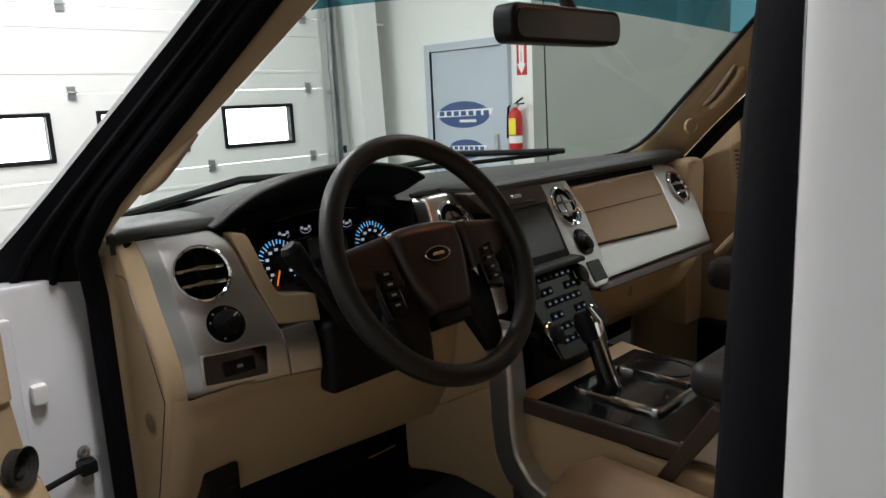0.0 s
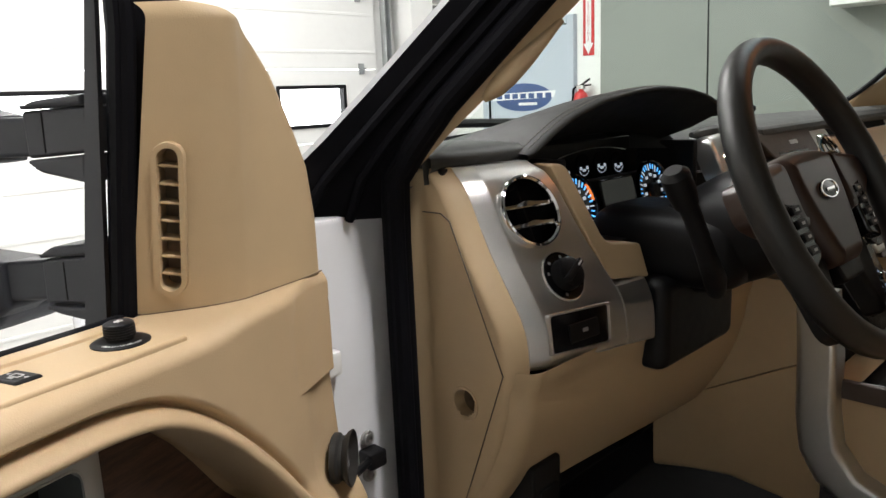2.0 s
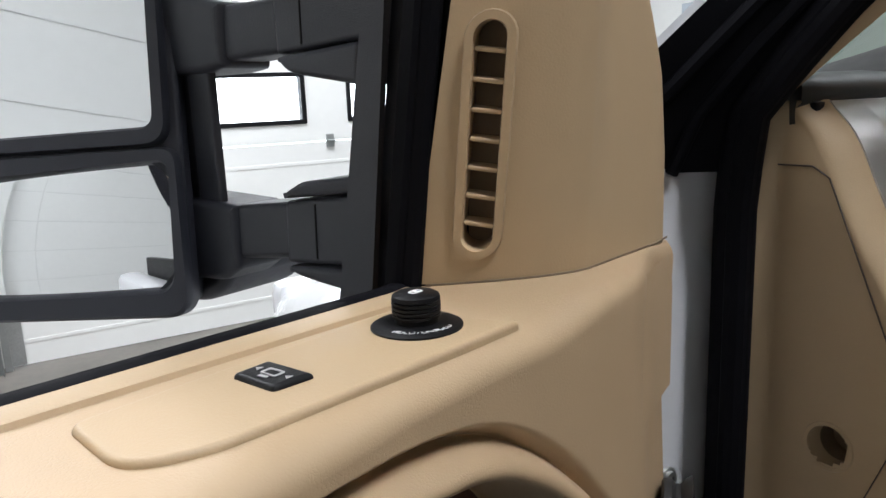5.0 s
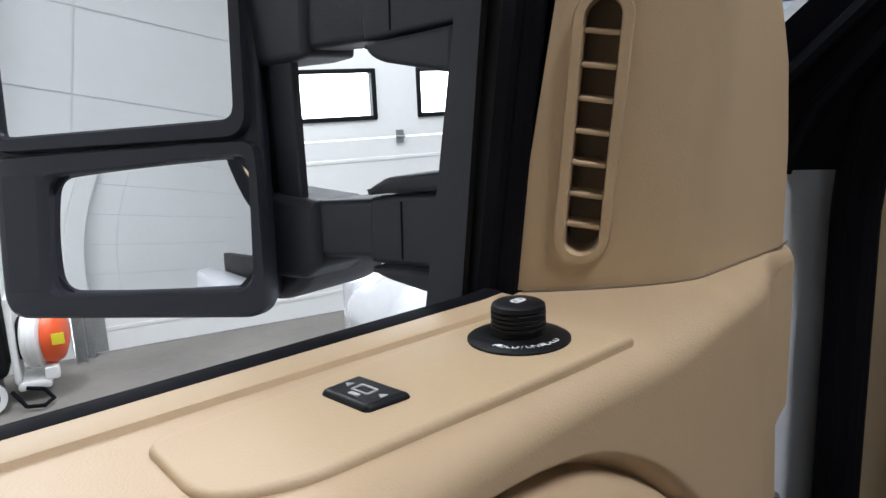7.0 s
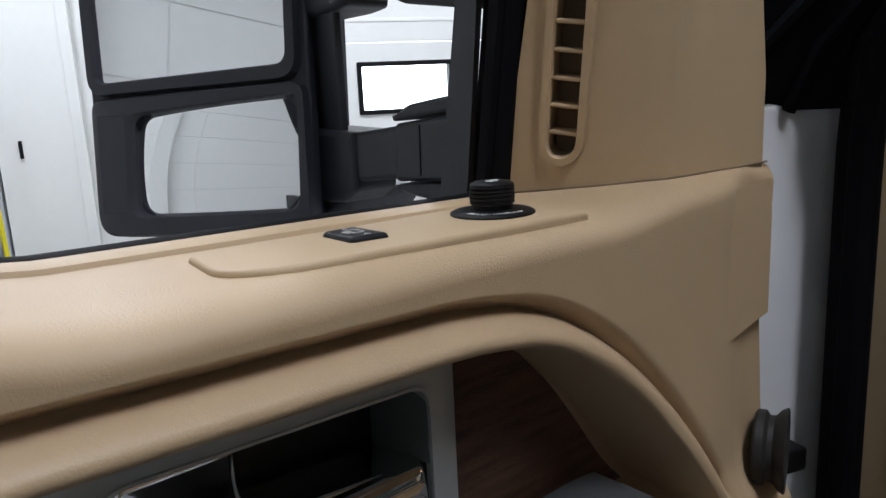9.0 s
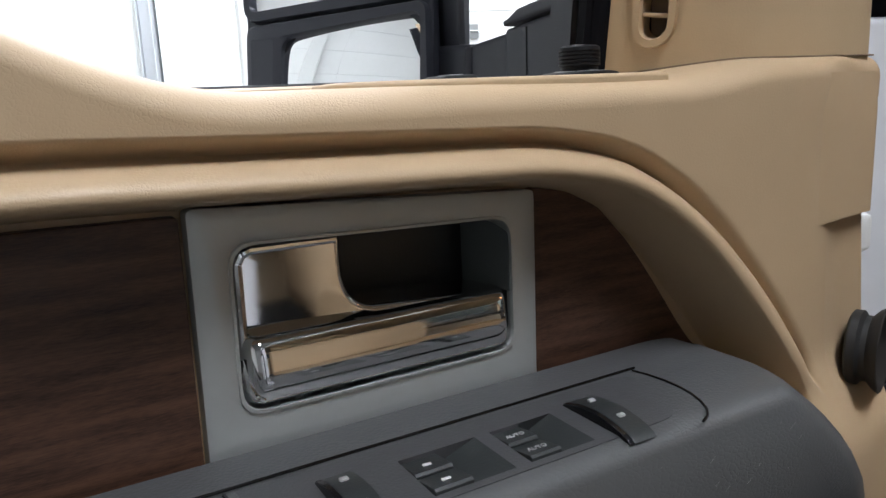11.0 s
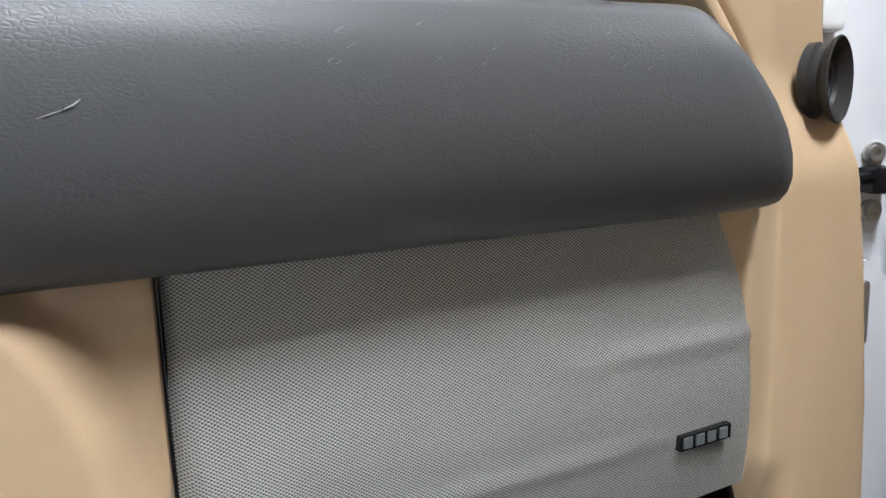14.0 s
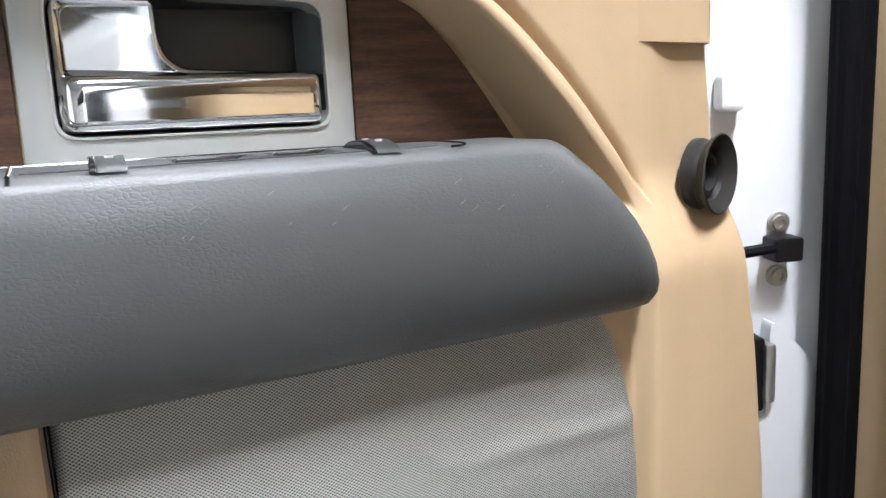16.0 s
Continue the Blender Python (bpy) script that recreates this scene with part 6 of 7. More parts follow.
part("belt_seal", g, M_RUBBER, door, "black rubber window belt seal")
KM = pose(0.198, -0.035, 1.3711) @ Matrix.Diagonal((1, 1, 0.8, 1))
kn = part("mirror_knob", Geo().lathe([(0.0185, 0), (0.0185, 0.0012), (0.017, 0.0022), (0.012, 0.003), (0, 0.003)], KM, 40), M_BLACK, door, "black mirror adjust knob")
prof = [(0.0088, 0.003), (0.0088, 0.0055)]
for k in range(4):
    prof += [(0.0098, 0.006 + k * 0.0021), (0.0098, 0.0072 + k * 0.0021), (0.0093, 0.0076 + k * 0.0021)]
prof += [(0.0098, 0.0146), (0.0094, 0.0165), (0.008, 0.0175), (0, 0.0178)]
part("knob_cap", Geo().lathe(prof, KM, 36), M_BLACK, kn)
part("symbol", Geo().rim(rrect(-0.003, 0.003, -0.002, 0.002, 0.0015), rrect(-0.0022, 0.0022, -0.0012, 0.0012, 0.001), 0.0177, 0.0181, 0.0001, KM @ LEDGE).box(-0.001, 0.001, -0.0012, 0.0012, 0.0177, 0.018, 0, m=KM), M_PRINT, kn)
# turned so that it reads towards the cabin
DIAL = KM @ pose(0, 0, 0.0026, 0, 0, 180)
for k, ch in enumerate("FOLD/UNFOLD"):
    a = -190 + k * 9.2
    letters(ch, 0.0037, DIAL @ pose(0, 0, 0, 0, 0, a + 90 + 14) @ pose(0, -0.0148, 0), M_PRINT, kn, thick=0.0001)
for a in (-80, -20, 100):
    part("mark", Geo().box(-0.001, 0.001, -0.0156, -0.0138, 0, 0.0003, 0, m=DIAL @ pose(0, 0, 0, 0, 0, a)), M_PRINT, kn)
rk = part("fold_rocker", Geo().prism(rounded([(0.2584, -0.0288), (0.2745, -0.0312), (0.2738, -0.053), (0.2582, -0.0525)], 0.0022), 1.3675, 1.3733, 0.0022, LEDGE), M_BLACK, door, "black mirror rocker switch")
RM = pose(0.2663, -0.041, 1.3732)
part("symbol", Geo().rim(rrect(-0.0025, 0.0025, -0.0038, 0.0038, 0.001), rrect(-0.0017, 0.0017, -0.003, 0.003, 0.0008), 0.0, 0.0005, 0.0001, RM @ LEDGE).box(0.0032, 0.0048, -0.002, 0.002, 0, 0.0004, 0, m=RM), M_PRINTDIM, rk)
part("arrow", Geo().prism([(-0.0015, 0.0085), (0.0015, 0.0085), (0, 0.0062)], 0, 0.0004, 0.0001, RM @ LEDGE).prism([(-0.0015, -0.0062), (0.0015, -0.0062), (0, -0.0085)], 0, 0.0004, 0.0001, RM @ LEDGE), M_PRINTDIM, rk)

# window frame


def up(s0, d0, z0=1.325, z1=1.86, n=14):
    return [(s0 - (z - 1.378) * 0.03 + 0.9 * max(0, z - 1.62) ** 2, d0 - 0.35 * max(0, z - 1.6) + 0.13 * (z - 1.385), z) for z in np.linspace(z0, z1, n)]


# near-black rubber colour also stands in for deep shade in the channel gap
part("run_channel", Geo().strip(up(0.142, -0.076), up(0.158, -0.079), 0.008).tube(up(0.150, -0.0765), 0.006, 10).strip(up(0.158, -0.079), up(0.142, -0.098), 0.005), M_RUBBER, door, "black rubber window channel")
part("channel_filler", Geo().strip(up(0.148, -0.083), up(0.118, -0.060), 0.004), M_RUBBER, door, "black rubber filler")
part("window_frame", Geo().strip(up(0.110, -0.104), up(0.138, -0.101), 0.008), M_MIRRORH, door, "black window frame")
part("door_shell", Geo().box(-0.03, 0.95, -0.19, -0.10, 0.55, 1.275, 0.03).box(-0.045, 0.02, -0.13, -0.05, 0.55, 1.37, 0.006), M_WPAINT, door, "white painted door shell")
part("inner_shell", Geo().box(0.0, 0.93, -0.10, -0.075, 0.60, 1.33, 0.004), M_BLACK, door)

# wood, bezel and release handle


def inset(g):
    """Set a mesh of the handle group back into the panel."""
    g.v = [(x, y - 0.007, z) for x, y, z in g.v]
    return g


WOODY = -0.0215
wl = rounded([(0.3885, 1.327), (0.3895, 1.20), (0.84, 1.20), (0.84, 1.333)], 0.002)
part("wood_inlay", inset(Geo().prism(wl, -0.03, WOODY, 0.0005)), M_WOOD, door, "dark brown wood grain inlay")
wr = [(0.2325, 1.322), (0.2325, 1.20), (0.105, 1.20)] + [(float(s), float(np.interp(s, [0.105, 0.13, 0.152, 0.171, 0.193, 0.213, 0.2325], [1.206, 1.231, 1.262, 1.287, 1.309, 1.3185, 1.322]))) for s in np.linspace(0.107, 0.231, 14)]
part("wood_inlay", inset(Geo().prism(wr, -0.03, WOODY, 0.0005)), M_WOOD, door, "dark brown wood grain inlay")
bo = rounded([(0.3865, 1.3295), (0.3885, 1.20), (0.235, 1.20), (0.2345, 1.3215)], 0.003, 6)
bi = rounded([(0.3725, 1.3145), (0.3735, 1.25), (0.2485, 1.25), (0.249, 1.3105)], 0.010, 6)
bez = part("handle_bezel", inset(Geo().rim(bo, bi, -0.032, -0.017, 0.0008)), M_BEZEL, door, "satin nickel handle bezel")
part("bezel_lip", inset(Geo().rim([(x + (0.0014 if x > 0.31 else -0.0014), z + (0.0014 if z > 1.28 else -0.0014)) for x, z in bi], bi, -0.02, -0.0162, 0.0006)), M_BEZEL, bez)
part("handle_cup", inset(Geo().box(0.247, 0.375, -0.062, -0.058, 1.245, 1.317, 0.002).box(0.244, 0.2488, -0.062, -0.02, 1.248, 1.314, 0.001).box(0.3732, 0.377, -0.062, -0.02, 1.248, 1.314, 0.001).box(0.247, 0.375, -0.062, -0.02, 1.3125, 1.317, 0.001).box(0.247, 0.375, -0.062, -0.02, 1.245, 1.2495, 0.001)), M_SWITCH, bez, "dark grey handle recess")
part("bezel_wall", inset(Geo().strip([(0.2492, -0.018, 1.2765), (0.2492, -0.018, 1.3105)], [(0.2545, -0.05, 1.2765), (0.2545, -0.05, 1.3105)], 0.001)), M_BEZELD, bez)
g = Geo()
hp_ = rounded([(0.3712, 1.3132), (0.3265, 1.3122), (0.3262, 1.294), (0.3235, 1.2855), (0.3165, 1.2805), (0.2505, 1.2772), (0.2502, 1.2515), (0.3716, 1.2515)], [0.008, 0.001, 0.006, 0.005, 0.006, 0.001, 0.006, 0.007], 6)
han = part("release_handle", inset(Geo().prism(hp_, -0.05, -0.0255, 0.003, Matrix(((1, 0, 0, 0), (-0.07, 1, 0, 0.023), (0, 0, 1, 0), (0, 0, 0, 1))))), M_CHROME, door, "chrome inside release handle")
bar_ = [(-0.031, 1.2835), (-0.0285, 1.2808), (-0.025, 1.2792), (-0.021, 1.2782), (-0.0182, 1.2766), (-0.0165, 1.2738), (-0.0158, 1.2705), (-0.0150, 1.266), (-0.0149, 1.261), (-0.0151, 1.2572), (-0.0154, 1.2548), (-0.0160, 1.2532), (-0.0170, 1.2522), (-0.019, 1.2518), (-0.034, 1.2516)]
rows = []
for s in np.concatenate([0.2502 + 0.004 * (1 - np.cos(np.linspace(0, 1.57, 7))), np.linspace(0.258, 0.361, 18), 0.3718 - 0.007 * (1 - np.cos(np.linspace(1.57, 0, 7)))]):
    e_ = min(1, min((s - 0.2502) / 0.004, (0.3718 - s) / 0.007))
    rr = math.sqrt(max(0, 1 - (1 - e_) ** 2))
    lean_ = float(smooth01((s - 0.312) / 0.012))
    rows.append([(float(s), -0.034 + (d + 0.034) * (0.35 + 0.65 * rr), min(z, 1.2778 + 0.006 * lean_)) for d, z in bar_])
part("pull_bar", inset(Geo().grid(rows)), M_CHROME, han, "chrome rounded pull bar", sharp=70)
part("plate_bead", inset(Geo().tube([(0.3655, -0.0158, 1.2537), (0.3688, -0.0172, 1.2552), (0.3703, -0.0195, 1.2592), (0.3702, -0.0222, 1.2655), (0.3696, -0.0238, 1.272), (0.3696, -0.0235, 1.29), (0.3694, -0.0235, 1.306), (0.3676, -0.0235, 1.3098), (0.364, -0.0235, 1.3113), (0.345, -0.0235, 1.3111), (0.3295, -0.0238, 1.3108)], [0.0012, 0.0017, 0.0019, 0.002, 0.002, 0.002, 0.002, 0.0022, 0.002, 0.0019, 0.0016], 10)), M_CHROME, han)

# armrest
rows = []
AZT, AZB = 1.2395, 1.1435
prof = [(-0.02, AZT - 0.003), (0.004, AZT - 0.002), (0.012, AZT), (0.0222, AZT - 0.0004), (0.030, AZT - 0.0006), (0.050, AZT - 0.0009), (0.0525, AZT - 0.0010)]
prof += [(0.0535 + 0.0110 * math.sin(a), AZT - 0.0118 + 0.0106 * math.cos(a)) for a in np.linspace(0.15, 1.35, 8)]
prof += [(0.0668, AZT - 0.0150), (0.0690, AZT - 0.0225), (0.0706, AZT - 0.0330), (0.0712, AZT - 0.0440), (0.0704, AZT - 0.0560), (0.0680, AZT - 0.0680), (0.0640, AZB + 0.0160), (0.0595, AZB + 0.009), (0.0540, AZB + 0.004), (0.0470, AZB + 0.001), (0.042, AZB), (0.02, AZB)]
SE = np.array([0.093, 0.094, 0.096, 0.10, 0.106, 0.114, 0.124, 0.14, 0.16, 0.19])
AS_ = np.concatenate([SE, np.linspace(0.22, 0.4117, 14), np.linspace(0.425, 0.64, 15), np.linspace(0.655, 0.80, 10)])
for s in AS_:
    row = []
    for d, z in prof:
        # the end face slants back towards the top and rounds off
        q = (z - AZB) / (AZT - AZB)
        s_min = 0.084 + 0.068 * max(q, 0) ** 1.6
        s2 = s + (s_min - 0.095) * (1 - float(smooth01((s - 0.093) / 0.19)))
        k = min(1.0, max(0.0, (s - 0.093) / 0.03))
        rr = math.sqrt(max(0, 1 - (1 - k) ** 2))
        depth = -0.02 + (d + 0.02) * (0.45 + 0.55 * rr)
        zc = z - 0.004 * (1 - rr) * q + 0.005 * (1 - rr) * (1 - q)
        row.append((s2, depth, zc))
    rows.append(row)
keep = np.ones((len(AS_) - 1, len(prof) - 1), bool)
keep[(AS_[:-1] > 0.411) & (AS_[:-1] < 0.639), 4] = False
keep[(AS_[:-1] > 0.262) & (AS_[:-1] < 0.335), 3:6] = False
g = Geo().grid(rows, keep=keep)
g.add(rows[0], [tuple(range(len(prof)))])
arm = part("armrest", g, M_ARM, door, "charcoal grained vinyl armrest", sharp=60)
g = Geo()
for (s0, d0), (s1, d1) in (((0.3915, 0.012), (0.389, 0.062)),):
    g.tube([(s0, d0, AZT), (s1, d1, AZT - 0.0004)], 0.0008, 6)
g.tube([(0.44, 0.009, AZT + 0.0003), (0.205, 0.009, AZT)], 0.0006, 6)
g.tube([(0.205 + 0.022 * (1 - math.cos(a)) * 0.9, 0.03 + 0.033 * math.sin(a) , AZT) for a in np.linspace(-0.6, 1.45, 9)], 0.0006, 6)
part("panel_seam", g, M_GLOSSBLK, arm)
WELLS = ((0.302, 0.3342, False), (0.2665, 0.2955, True))
WB, WF = 0.0245, 0.0512
pl = Geo().prism(rounded([(0.2665, 0.0125), (0.2125, 0.0125), (0.2225, 0.0535), (0.2665, 0.0545)], [0, 0.01, 0.012, 0], 6), AZT - 0.004, AZT + 0.0002, 0, LEDGE)
pl.prism([(0.388, 0.0125), (0.3342, 0.0125), (0.3342, 0.0545), (0.386, 0.0545)], AZT - 0.004, AZT + 0.0002, 0, LEDGE)
pl.prism([(0.302, 0.0125), (0.2955, 0.0125), (0.2955, 0.0545), (0.302, 0.0545)], AZT - 0.004, AZT + 0.0002, 0, LEDGE)
for s0, s1, _ in WELLS:
    pl.prism([(s1, 0.0125), (s0, 0.0125), (s0, WB), (s1, WB)], AZT - 0.004, AZT + 0.0002, 0, LEDGE)
    pl.prism([(s1, WF), (s0, WF), (s0, 0.0545), (s1, 0.0545)], AZT - 0.004, AZT + 0.0002, 0, LEDGE)
sw_plate = part("switch_plate", pl, M_ARMPL, arm, "charcoal window switch plate")
ROT = Matrix(((0, 1, 0, 0), (1, 0, 0, 0), (0, 0, 1, 0), (0, 0, 0, 1)))
for s0, s1, nm in ((0.3515, 0.3618, "window_switch"), (0.2445, 0.2555, "lock_switch")):
    arc = [(0.021, AZT - 0.001)] + [(0.021 + 0.039 * t, AZT + 0.0005 + 0.0036 * math.sin(math.pi * min(1, t * 1.04)) ** 0.8) for t in np.linspace(0.04, 0.96, 12)] + [(0.060, AZT - 0.001)]
    b_ = part(nm, Geo().prism(arc, s0, s1, 0.0008, ROT), M_SWITCH, sw_plate)
    part("switch_cheek", Geo().prism(arc, s1, s1 + 0.0022, 0.0004, ROT), M_GLOSSBLK, b_)
    for d0, h0 in ((0.0305, 0.0034), (0.047, 0.0036)):
        part("symbol", Geo().box(s0 + 0.0038, s0 + 0.0068, d0 - 0.001, d0 + 0.001, AZT + h0 - 0.002, AZT + h0 + 0.0007, 0.0002), M_PRINTDIM, b_)
for s0, s1, auto in WELLS:
    sm_ = (s0 + s1) / 2 + 0.001
    zt, zb_ = AZT + 0.0001, AZT - 0.006
    # sloping hollow beside the two rockers
    well = part("switch_well", Geo().add([(s0, WB, zt), (s0, WF, zt), (sm_, WF, zb_), (sm_, WB, zb_), (sm_, WF, zt), (sm_, WB, zt)], [(0, 1, 2, 3), (0, 3, 5), (1, 4, 2)]), M_SWITCH, sw_plate, "dark sloping switch well")
    wm = (WB + WF) / 2
    for d0, d1, h0, h1 in ((WB + 0.0003, wm - 0.0004, -0.0012, 0.0006), (wm, WF - 0.0003, -0.0008, 0.0019)):
        rk_ = [(d0, AZT - 0.006), (d0, AZT + h0), (d0 + 0.006, AZT + h0 * 0.3 + h1 * 0.5), (d1 - 0.001, AZT + h1), (d1, AZT + h1 - 0.0008), (d1, AZT - 0.006)]
        pd_ = part("rocker", Geo().prism(rk_, sm_, s1 - 0.0003, 0.0004, ROT), M_SWITCH, well, "black window rocker")
        mk = Matrix.Translation(((sm_ + s1) / 2, (d0 + d1) / 2 + 0.001, AZT + h0 * 0.2 + h1 * 0.62 + 0.0003)) @ pose(0, 0, 0, 5)
        if auto:
            letters("AUTO", 0.0030, mk @ pose(0, 0, 0, 0, 0, 180), M_PRINTDIM, pd_, thick=0.0002)
        else:
            part("symbol", Geo().box(-0.0016, 0.0016, -0.0006, 0.0006, -0.0004, 0.0002, 0, m=mk), M_PRINT, pd_)
co, ci = rrect(0.4065, 0.645, 0.0275, 0.0545, 0.009, 7), rrect(0.4125, 0.639, 0.0325, 0.0535, 0.007, 7)
n_ = len(ci)
cup = Geo()
rings = [[(x, z, AZT - 0.0007) for x, z in co]]
for q, h in ((0.35, -0.0004), (0.7, -0.0014), (0.92, -0.0040), (1.0, -0.0085)):
    rings.append([(a[0] * (1 - q) + b[0] * q, a[1] * (1 - q) + b[1] * q, AZT + h) for a, b in zip(co, ci)])
rings.append([(x * 0.96 + 0.021, z * 0.9 + 0.0043, AZT - 0.045) for x, z in ci])
cup.add([p for r_ in rings for p in r_], [(k * n_ + i, k * n_ + (i + 1) % n_, (k + 1) * n_ + (i + 1) % n_, (k + 1) * n_ + i) for k in range(len(rings) - 1) for i in range(n_)] + [tuple(range((len(rings) - 1) * n_, len(rings) * n_))])
part("pull_cup", cup, M_ARMPL, arm, "charcoal hollow pull cup", sharp=70)
part("scratch", Geo().tube([(0.4095, 0.0714, 1.2015), (0.4115, 0.0713, 1.200), (0.414, 0.0713, 1.1988)], [0.0001, 0.00025, 0.00015], 5).tube([(0.4145, 0.07135, 1.1986), (0.421, 0.0713, 1.1964)], [0.00015, 0.0001], 5), M_PRINTDIM, arm)
rs = random.Random(5)
for k in range(22):
    s0_, z0_ = 0.17 + rs.random() * 0.17, 1.2275 - rs.random() ** 2 * 0.02
    l_ = 0.0015 + rs.random() * 0.0025
    d0_ = float(np.interp(AZT - z0_, [0.0125, 0.015, 0.0225, 0.033], [0.0648, 0.0668, 0.0690, 0.0706])) + 0.0001
    part("scratch", Geo().tube([(s0_, d0_, z0_), (s0_ - l_, d0_ - 0.0002, z0_ + l_ * 0.6)], [0.00011, 0.00006], 4), M_SCUFF, arm)

# the switch panel slopes with the armrest towards the cabin
for ob in arm.children_recursive:
    if ob.name.split(".")[0] != "scratch":
        for v in ob.data.vertices:
            v.co.z -= 0.022 * max(0.0, v.co.y - 0.012)

# speaker
left, right = 0.3915, lambda z: float(np.interp(z, [0.98, 1.03, 1.075, 1.10, 1.125, 1.15], [0.087, 0.0925, 0.0968, 0.0995, 0.1055, 0.1165]))
rows = []
for z in np.linspace(0.986, 1.152, 40):
    r0 = right(z)
    row = []
    for t in np.linspace(0, 1, 60):
        s = r0 + (left - r0) * t
        bow = 0.010 * math.sin(math.pi * min(max((1.13 - z) / 0.15, 0), 1)) + 0.004 * math.sin(math.pi * t)
        ridge = 0.003 * math.exp(-((z - 1.031) / 0.0022) ** 2) * float(smooth01((s - 0.16) / 0.02))
        ridge += 0.0022 * math.exp(-((z - 1.076 - 0.03 * (s - 0.1)) / 0.004) ** 2) * (1 - float(smooth01((s - 0.14) / 0.12)))
        edge_ = 0.006 * (1 - min(1, t / 0.03)) ** 2 + 0.006 * (1 - min(1, (1 - t) / 0.02)) ** 2
        row.append((s, 0.027 + bow + ridge - edge_, z))
    rows.append(row)
sg2 = part("speaker_grille", Geo().grid(rows), M_MESH, door, "perforated silver speaker grille", sharp=60)
part("grille_edge", Geo().box(0.3905, 0.3928, 0.0, 0.027, 0.975, 1.155, 0.0008), M_GLOSSBLK, sg2)
bdg = part("badge", Geo().prism(rrect(0.1175, 0.1535, 1.022, 1.0305, 0.0008), 0.030, 0.0405, 0.0006), M_GLOSSBLK, sg2, "small black badge with silver bars")
for k in range(4):
    part("letter_bar", Geo().box(0.1205 + k * 0.0082, 0.1205 + k * 0.0082 + 0.006, 0.039, 0.0412, 1.0232, 1.0293, 0.0006), M_BEZELD, bdg)
part("lower_pocket", Geo().prism(rounded([(0.03, 0.945), (0.082, 0.990), (0.80, 0.978), (0.80, 0.80), (0.05, 0.80)], 0.006), 0.0, 0.014, 0.003), M_GLOSSBLK, door, "black map pocket")

# rubber grommet and check strap
GM = Matrix.Translation((0.0165, 0.0145, 1.2085)) @ pose(0, 0, 0, 0, 0, 20) @ pose(0, 0, 0, -90, 0, 0)
part("grommet", Geo().lathe([(0.020, -0.014), (0.0222, -0.0125), (0.0222, -0.008), (0.0195, -0.006), (0.0195, -0.003), (0.0235, 0.0005), (0.0252, 0.0035), (0.0242, 0.0042), (0.020, 0.0005), (0.0165, -0.002), (0.0155, -0.006), (0.0125, -0.006), (0.0120, -0.0035), (0.0105, -0.0035), (0.010, -0.010), (0, -0.010)], GM, 36), M_GROMMET, door, "black rubber wiring grommet")
part("check_strap", Geo().tube([(-0.02, -0.03, 1.143), (-0.05, -0.03, 1.143), (-0.11, -0.032, 1.142)], [0.0045, 0.0045, 0.0045], 8), M_BLACK, door)

# ---- towing mirror on the driver door ----
tm = thing("tow_mirror", DOOR, "black two-glass towing mirror with double arms", "mirror", local=True)
MM = Matrix(((0.529, 0.849, 0, 0.160), (-0.849, 0.529, 0, -0.270), (0, 0, 1, 0), (0, 0, 0, 1)))
SLANT = Matrix.Identity(4)
SLANT[0][2] = 0.06
# the head leans back a little
MM = MM @ pose(0, 0, 1.43, 7) @ SLANT @ pose(0, 0, -1.43)
ZTOP = 1.66
ho = rounded([(-0.014, 1.331), (0.166, 1.328), (0.164, ZTOP), (-0.026, ZTOP)], [0.018, 0.022, 0.03, 0.03], 8)
part("housing", Geo().prism(ho, -0.012, -0.002, 0.003, MM).prism([(x * 0.94 + 0.003, 1.5 + (z - 1.5) * 0.97) for x, z in ho], -0.075, -0.012, 0.004, MM), M_MIRRORH, tm, "dark grey mirror housing")
uo = rounded([(-0.012, 1.438), (0.161, 1.433), (0.161, ZTOP - 0.006), (-0.023, ZTOP - 0.006)], 0.015, 8)
ui = rounded([(-0.0037, 1.4492), (0.153, 1.4428), (0.153, ZTOP - 0.02), (-0.014, ZTOP - 0.02)], [0.010, 0.006, 0.02, 0.02], 8)
part("upper_frame", Geo().rim(uo, ui, -0.004, 0.006, 0.003, MM), M_MIRRORH, tm)
part("upper_glass", Geo().prism(ui, -0.003, 0.001, 0.0008, MM), M_MIRROR, tm, "flat mirror glass", sharp=4)
lo_ = rounded([(-0.0145, 1.332), (0.165, 1.329), (0.161, 1.431), (-0.0165, 1.437)], [0.016, 0.018, 0.010, 0.010], 8)
li = rounded([(-0.0060, 1.3495), (0.1295, 1.3448), (0.1235, 1.418), (-0.0110, 1.4285)], [0.013, 0.013, 0.010, 0.010], 8)
part("lower_frame", Geo().rim(lo_, li, -0.004, 0.006, 0.003, MM), M_MIRRORH, tm)
part("signal_block", Geo().prism(rounded([(0.134, 1.346), (0.159, 1.3445), (0.156, 1.4205), (0.128, 1.4195)], 0.004), -0.003, 0.0062, 0.002, MM), M_MIRRORH, tm)
rows = []
for v in np.linspace(0, 1, 18):
    row = []
    for u in np.linspace(0, 1, 24):
        a_ = (-0.0125 + 0.139 * u) * v + (-0.0075 + 0.1395 * u) * (1 - v)
        z = (1.348 - 0.0045 * u) + (0.082 - 0.0065 * u) * v
        row.append(tuple(MM @ Vector((a_, -0.0035 + 0.0036 * (1 - (2 * u - 1) ** 2) + 0.0022 * (1 - (2 * v - 1) ** 2), z))))
    rows.append(row)
part("lower_glass", Geo().grid(rows), M_MIRROR, tm, "convex mirror glass")
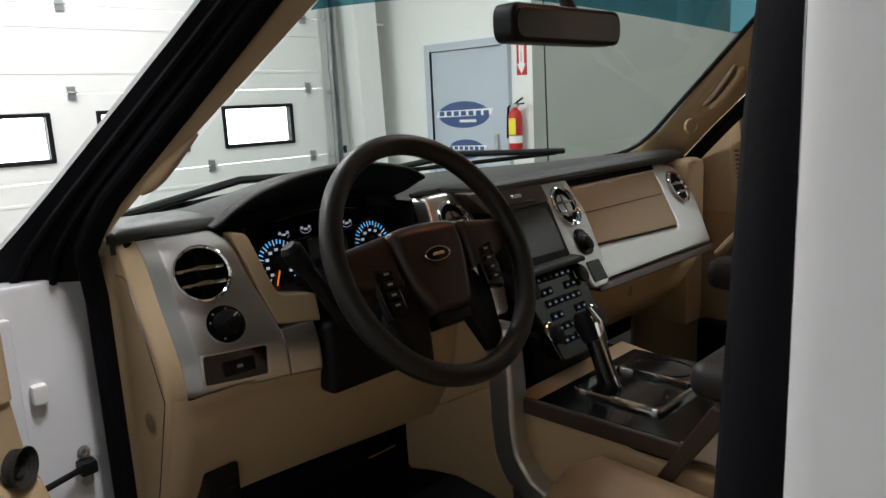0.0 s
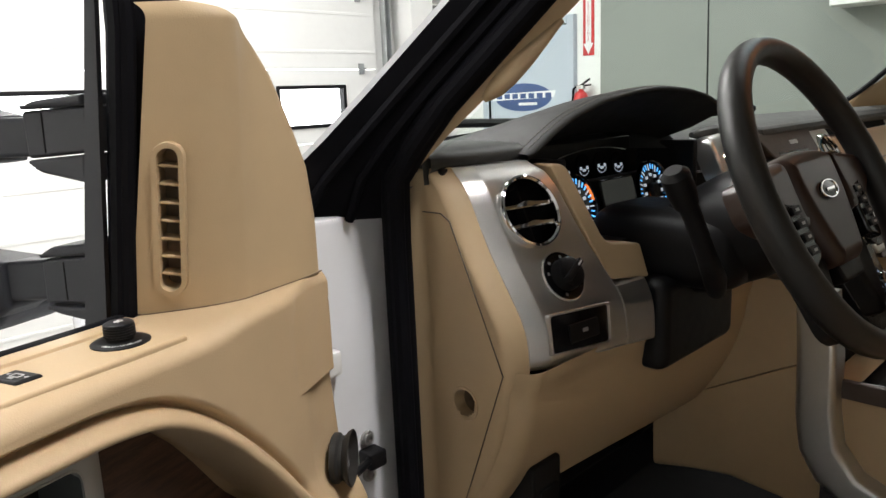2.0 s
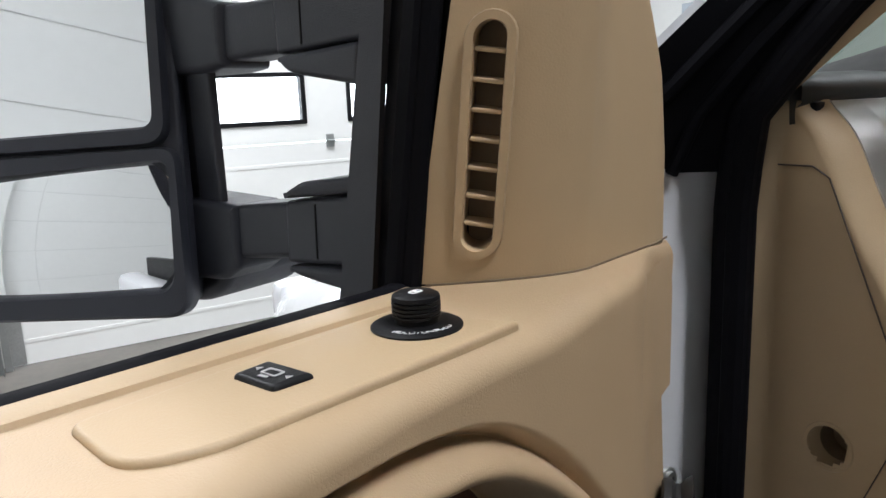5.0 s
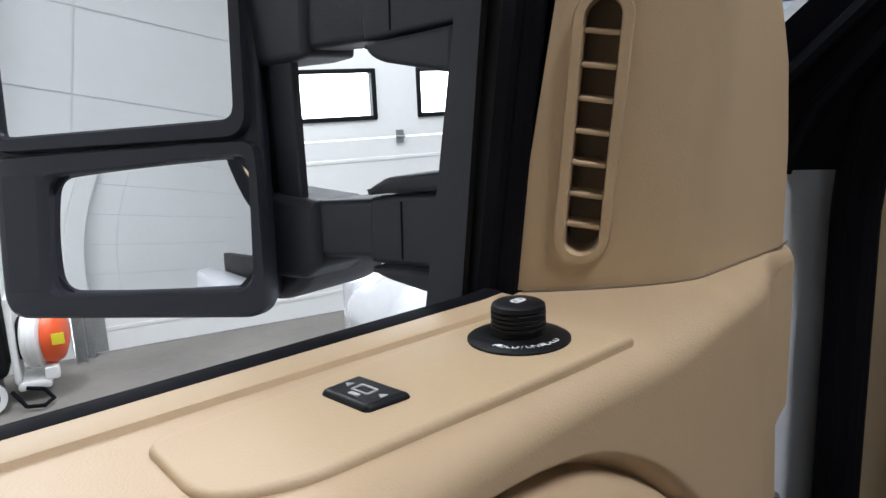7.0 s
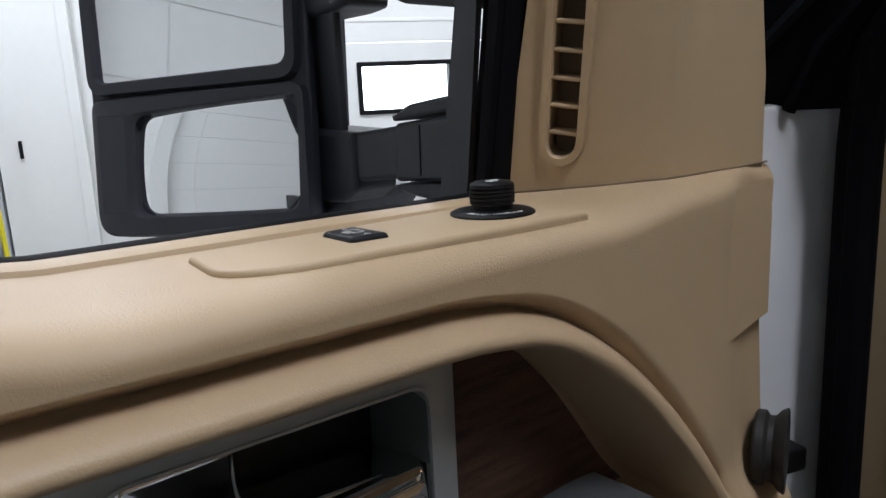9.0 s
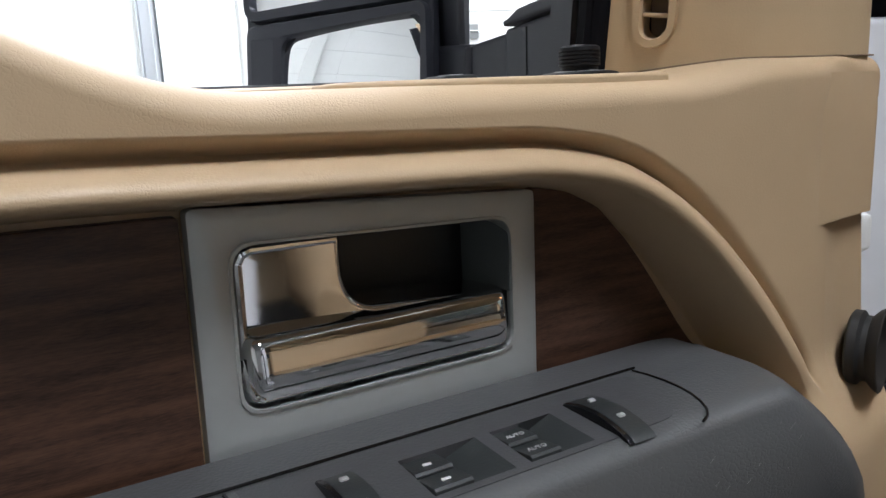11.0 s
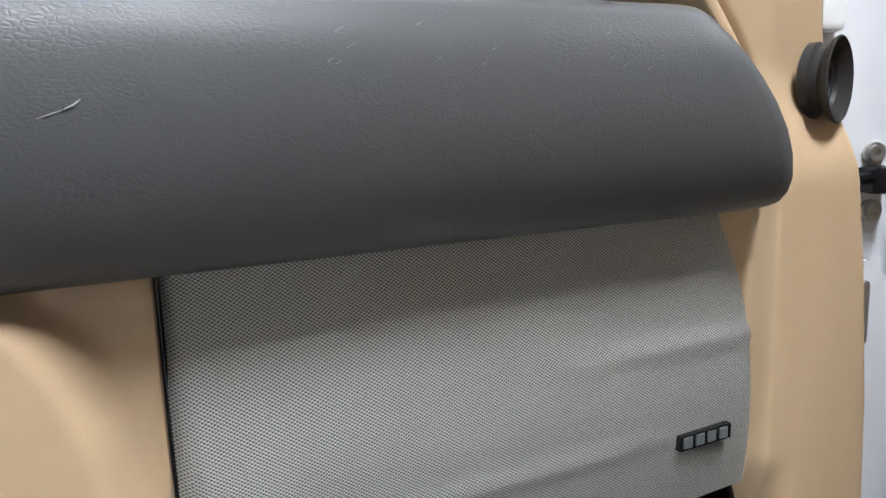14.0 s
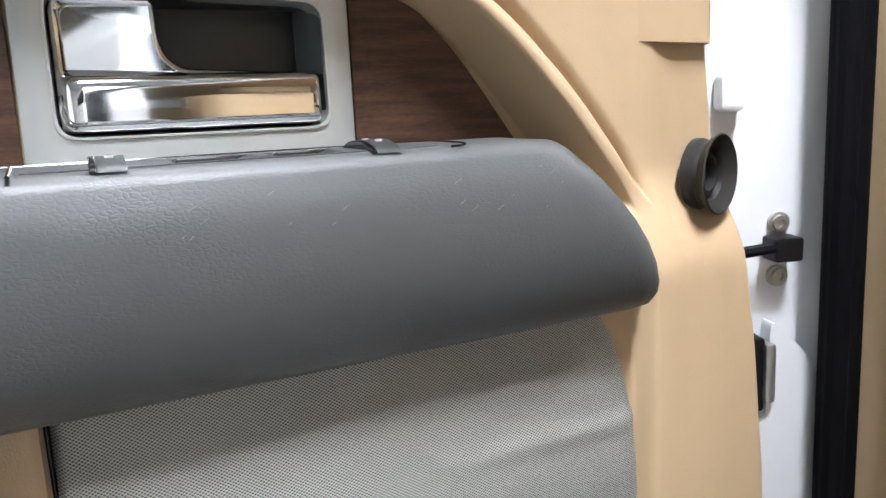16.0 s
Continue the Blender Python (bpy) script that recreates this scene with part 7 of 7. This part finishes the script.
# the arms lie across the window, seen in the plane of their rear faces
ARM = Matrix(((0, 1, 0, 0), (1, 0, 0, 0), (0, 0, 1, 0), (0, 0, 0, 1)))
UPPER = [
    ("arm_bracket", [(-0.292, 1.5295), (-0.262, 1.5275), (-0.214, 1.518), (-0.2165, 1.4815), (-0.235, 1.4795), (-0.292, 1.4790)], 0.1435, 0.108, 0.005),
    ("arm_tube", [(-0.224, 1.5165), (-0.166, 1.5160), (-0.166, 1.4865), (-0.224, 1.4850)], 0.1395, 0.112, 0.004),
    ("arm_root", [(-0.1695, 1.5205), (-0.101, 1.5228), (-0.104, 1.4895), (-0.1690, 1.4852)], 0.1435, 0.112, 0.003),
    ("arm_cover", [(-0.1690, 1.5217), (-0.1660, 1.5245), (-0.156, 1.5278), (-0.102, 1.5315), (-0.103, 1.5235)], 0.146, 0.112, 0.003),
    ("arm_cover", [(-0.1680, 1.4842), (-0.1620, 1.4780), (-0.1545, 1.4748), (-0.108, 1.4672), (-0.106, 1.4885)], 0.146, 0.112, 0.003)]
LOWER = [
    ("arm_bracket", [(-0.292, 1.4045), (-0.270, 1.4040), (-0.2183, 1.4015), (-0.2195, 1.3625), (-0.236, 1.3530), (-0.292, 1.3490)], 0.1435, 0.108, 0.005),
    ("arm_tube", [(-0.228, 1.4005), (-0.169, 1.4060), (-0.1715, 1.3728), (-0.228, 1.3672)], 0.1395, 0.112, 0.004),
    ("arm_root", [(-0.1722, 1.4068), (-0.115, 1.4128), (-0.120, 1.3742), (-0.1740, 1.3712)], 0.1435, 0.112, 0.003),
    ("arm_cover", [(-0.1718, 1.4082), (-0.1690, 1.4122), (-0.156, 1.4182), (-0.114, 1.4232), (-0.115, 1.4138)], 0.146, 0.112, 0.003),
    ("arm_cover", [(-0.1722, 1.3700), (-0.1670, 1.3660), (-0.1560, 1.3640), (-0.122, 1.3605), (-0.120, 1.3732)], 0.146, 0.112, 0.003)]
for pieces in (UPPER, LOWER):
    for nm, outline, face_s, back_s, bev in pieces:
        part(nm, Geo().prism(rounded(outline, 0.003, 4), back_s, face_s, bev, ARM), M_MIRRORH, tm)
    zm_ = sum(z for _, z in pieces[2][1]) / 4
    part("arm_seam", Geo().tube([(0.1436, -0.1475, zm_ + 0.015), (0.1436, -0.1485, zm_ - 0.015)], 0.0006, 6), M_BLACK, tm)
part("link_post", Geo().box(0.122, 0.136, -0.288, -0.256, 1.398, 1.484, 0.003).prism(rounded([(-0.258, 1.398), (-0.2355, 1.400), (-0.2355, 1.484), (-0.258, 1.484)], 0.002), 0.134, 0.139, 0.002, ARM), M_MIRRORH, tm)
part("housing_chin", Geo().prism(rounded([(-0.305, 1.330), (-0.272, 1.3315), (-0.252, 1.341), (-0.2395, 1.3535), (-0.2395, 1.36), (-0.305, 1.36)], [0.004, 0.01, 0.01, 0.006, 0.002, 0.002]), 0.07, 0.136, 0.008, ARM), M_MIRRORH, tm)
part("mount", Geo().strip([(0.142, -0.1385, 1.316), (0.142, -0.1318, 1.352), (0.142, -0.1043, 1.4975), (0.142, -0.081, 1.62)], [(0.142, -0.1128, 1.316), (0.142, -0.1085, 1.352), (0.142, -0.0894, 1.4975), (0.142, -0.073, 1.62)], 0.004), M_MIRRORH, tm, "mirror mounting base")
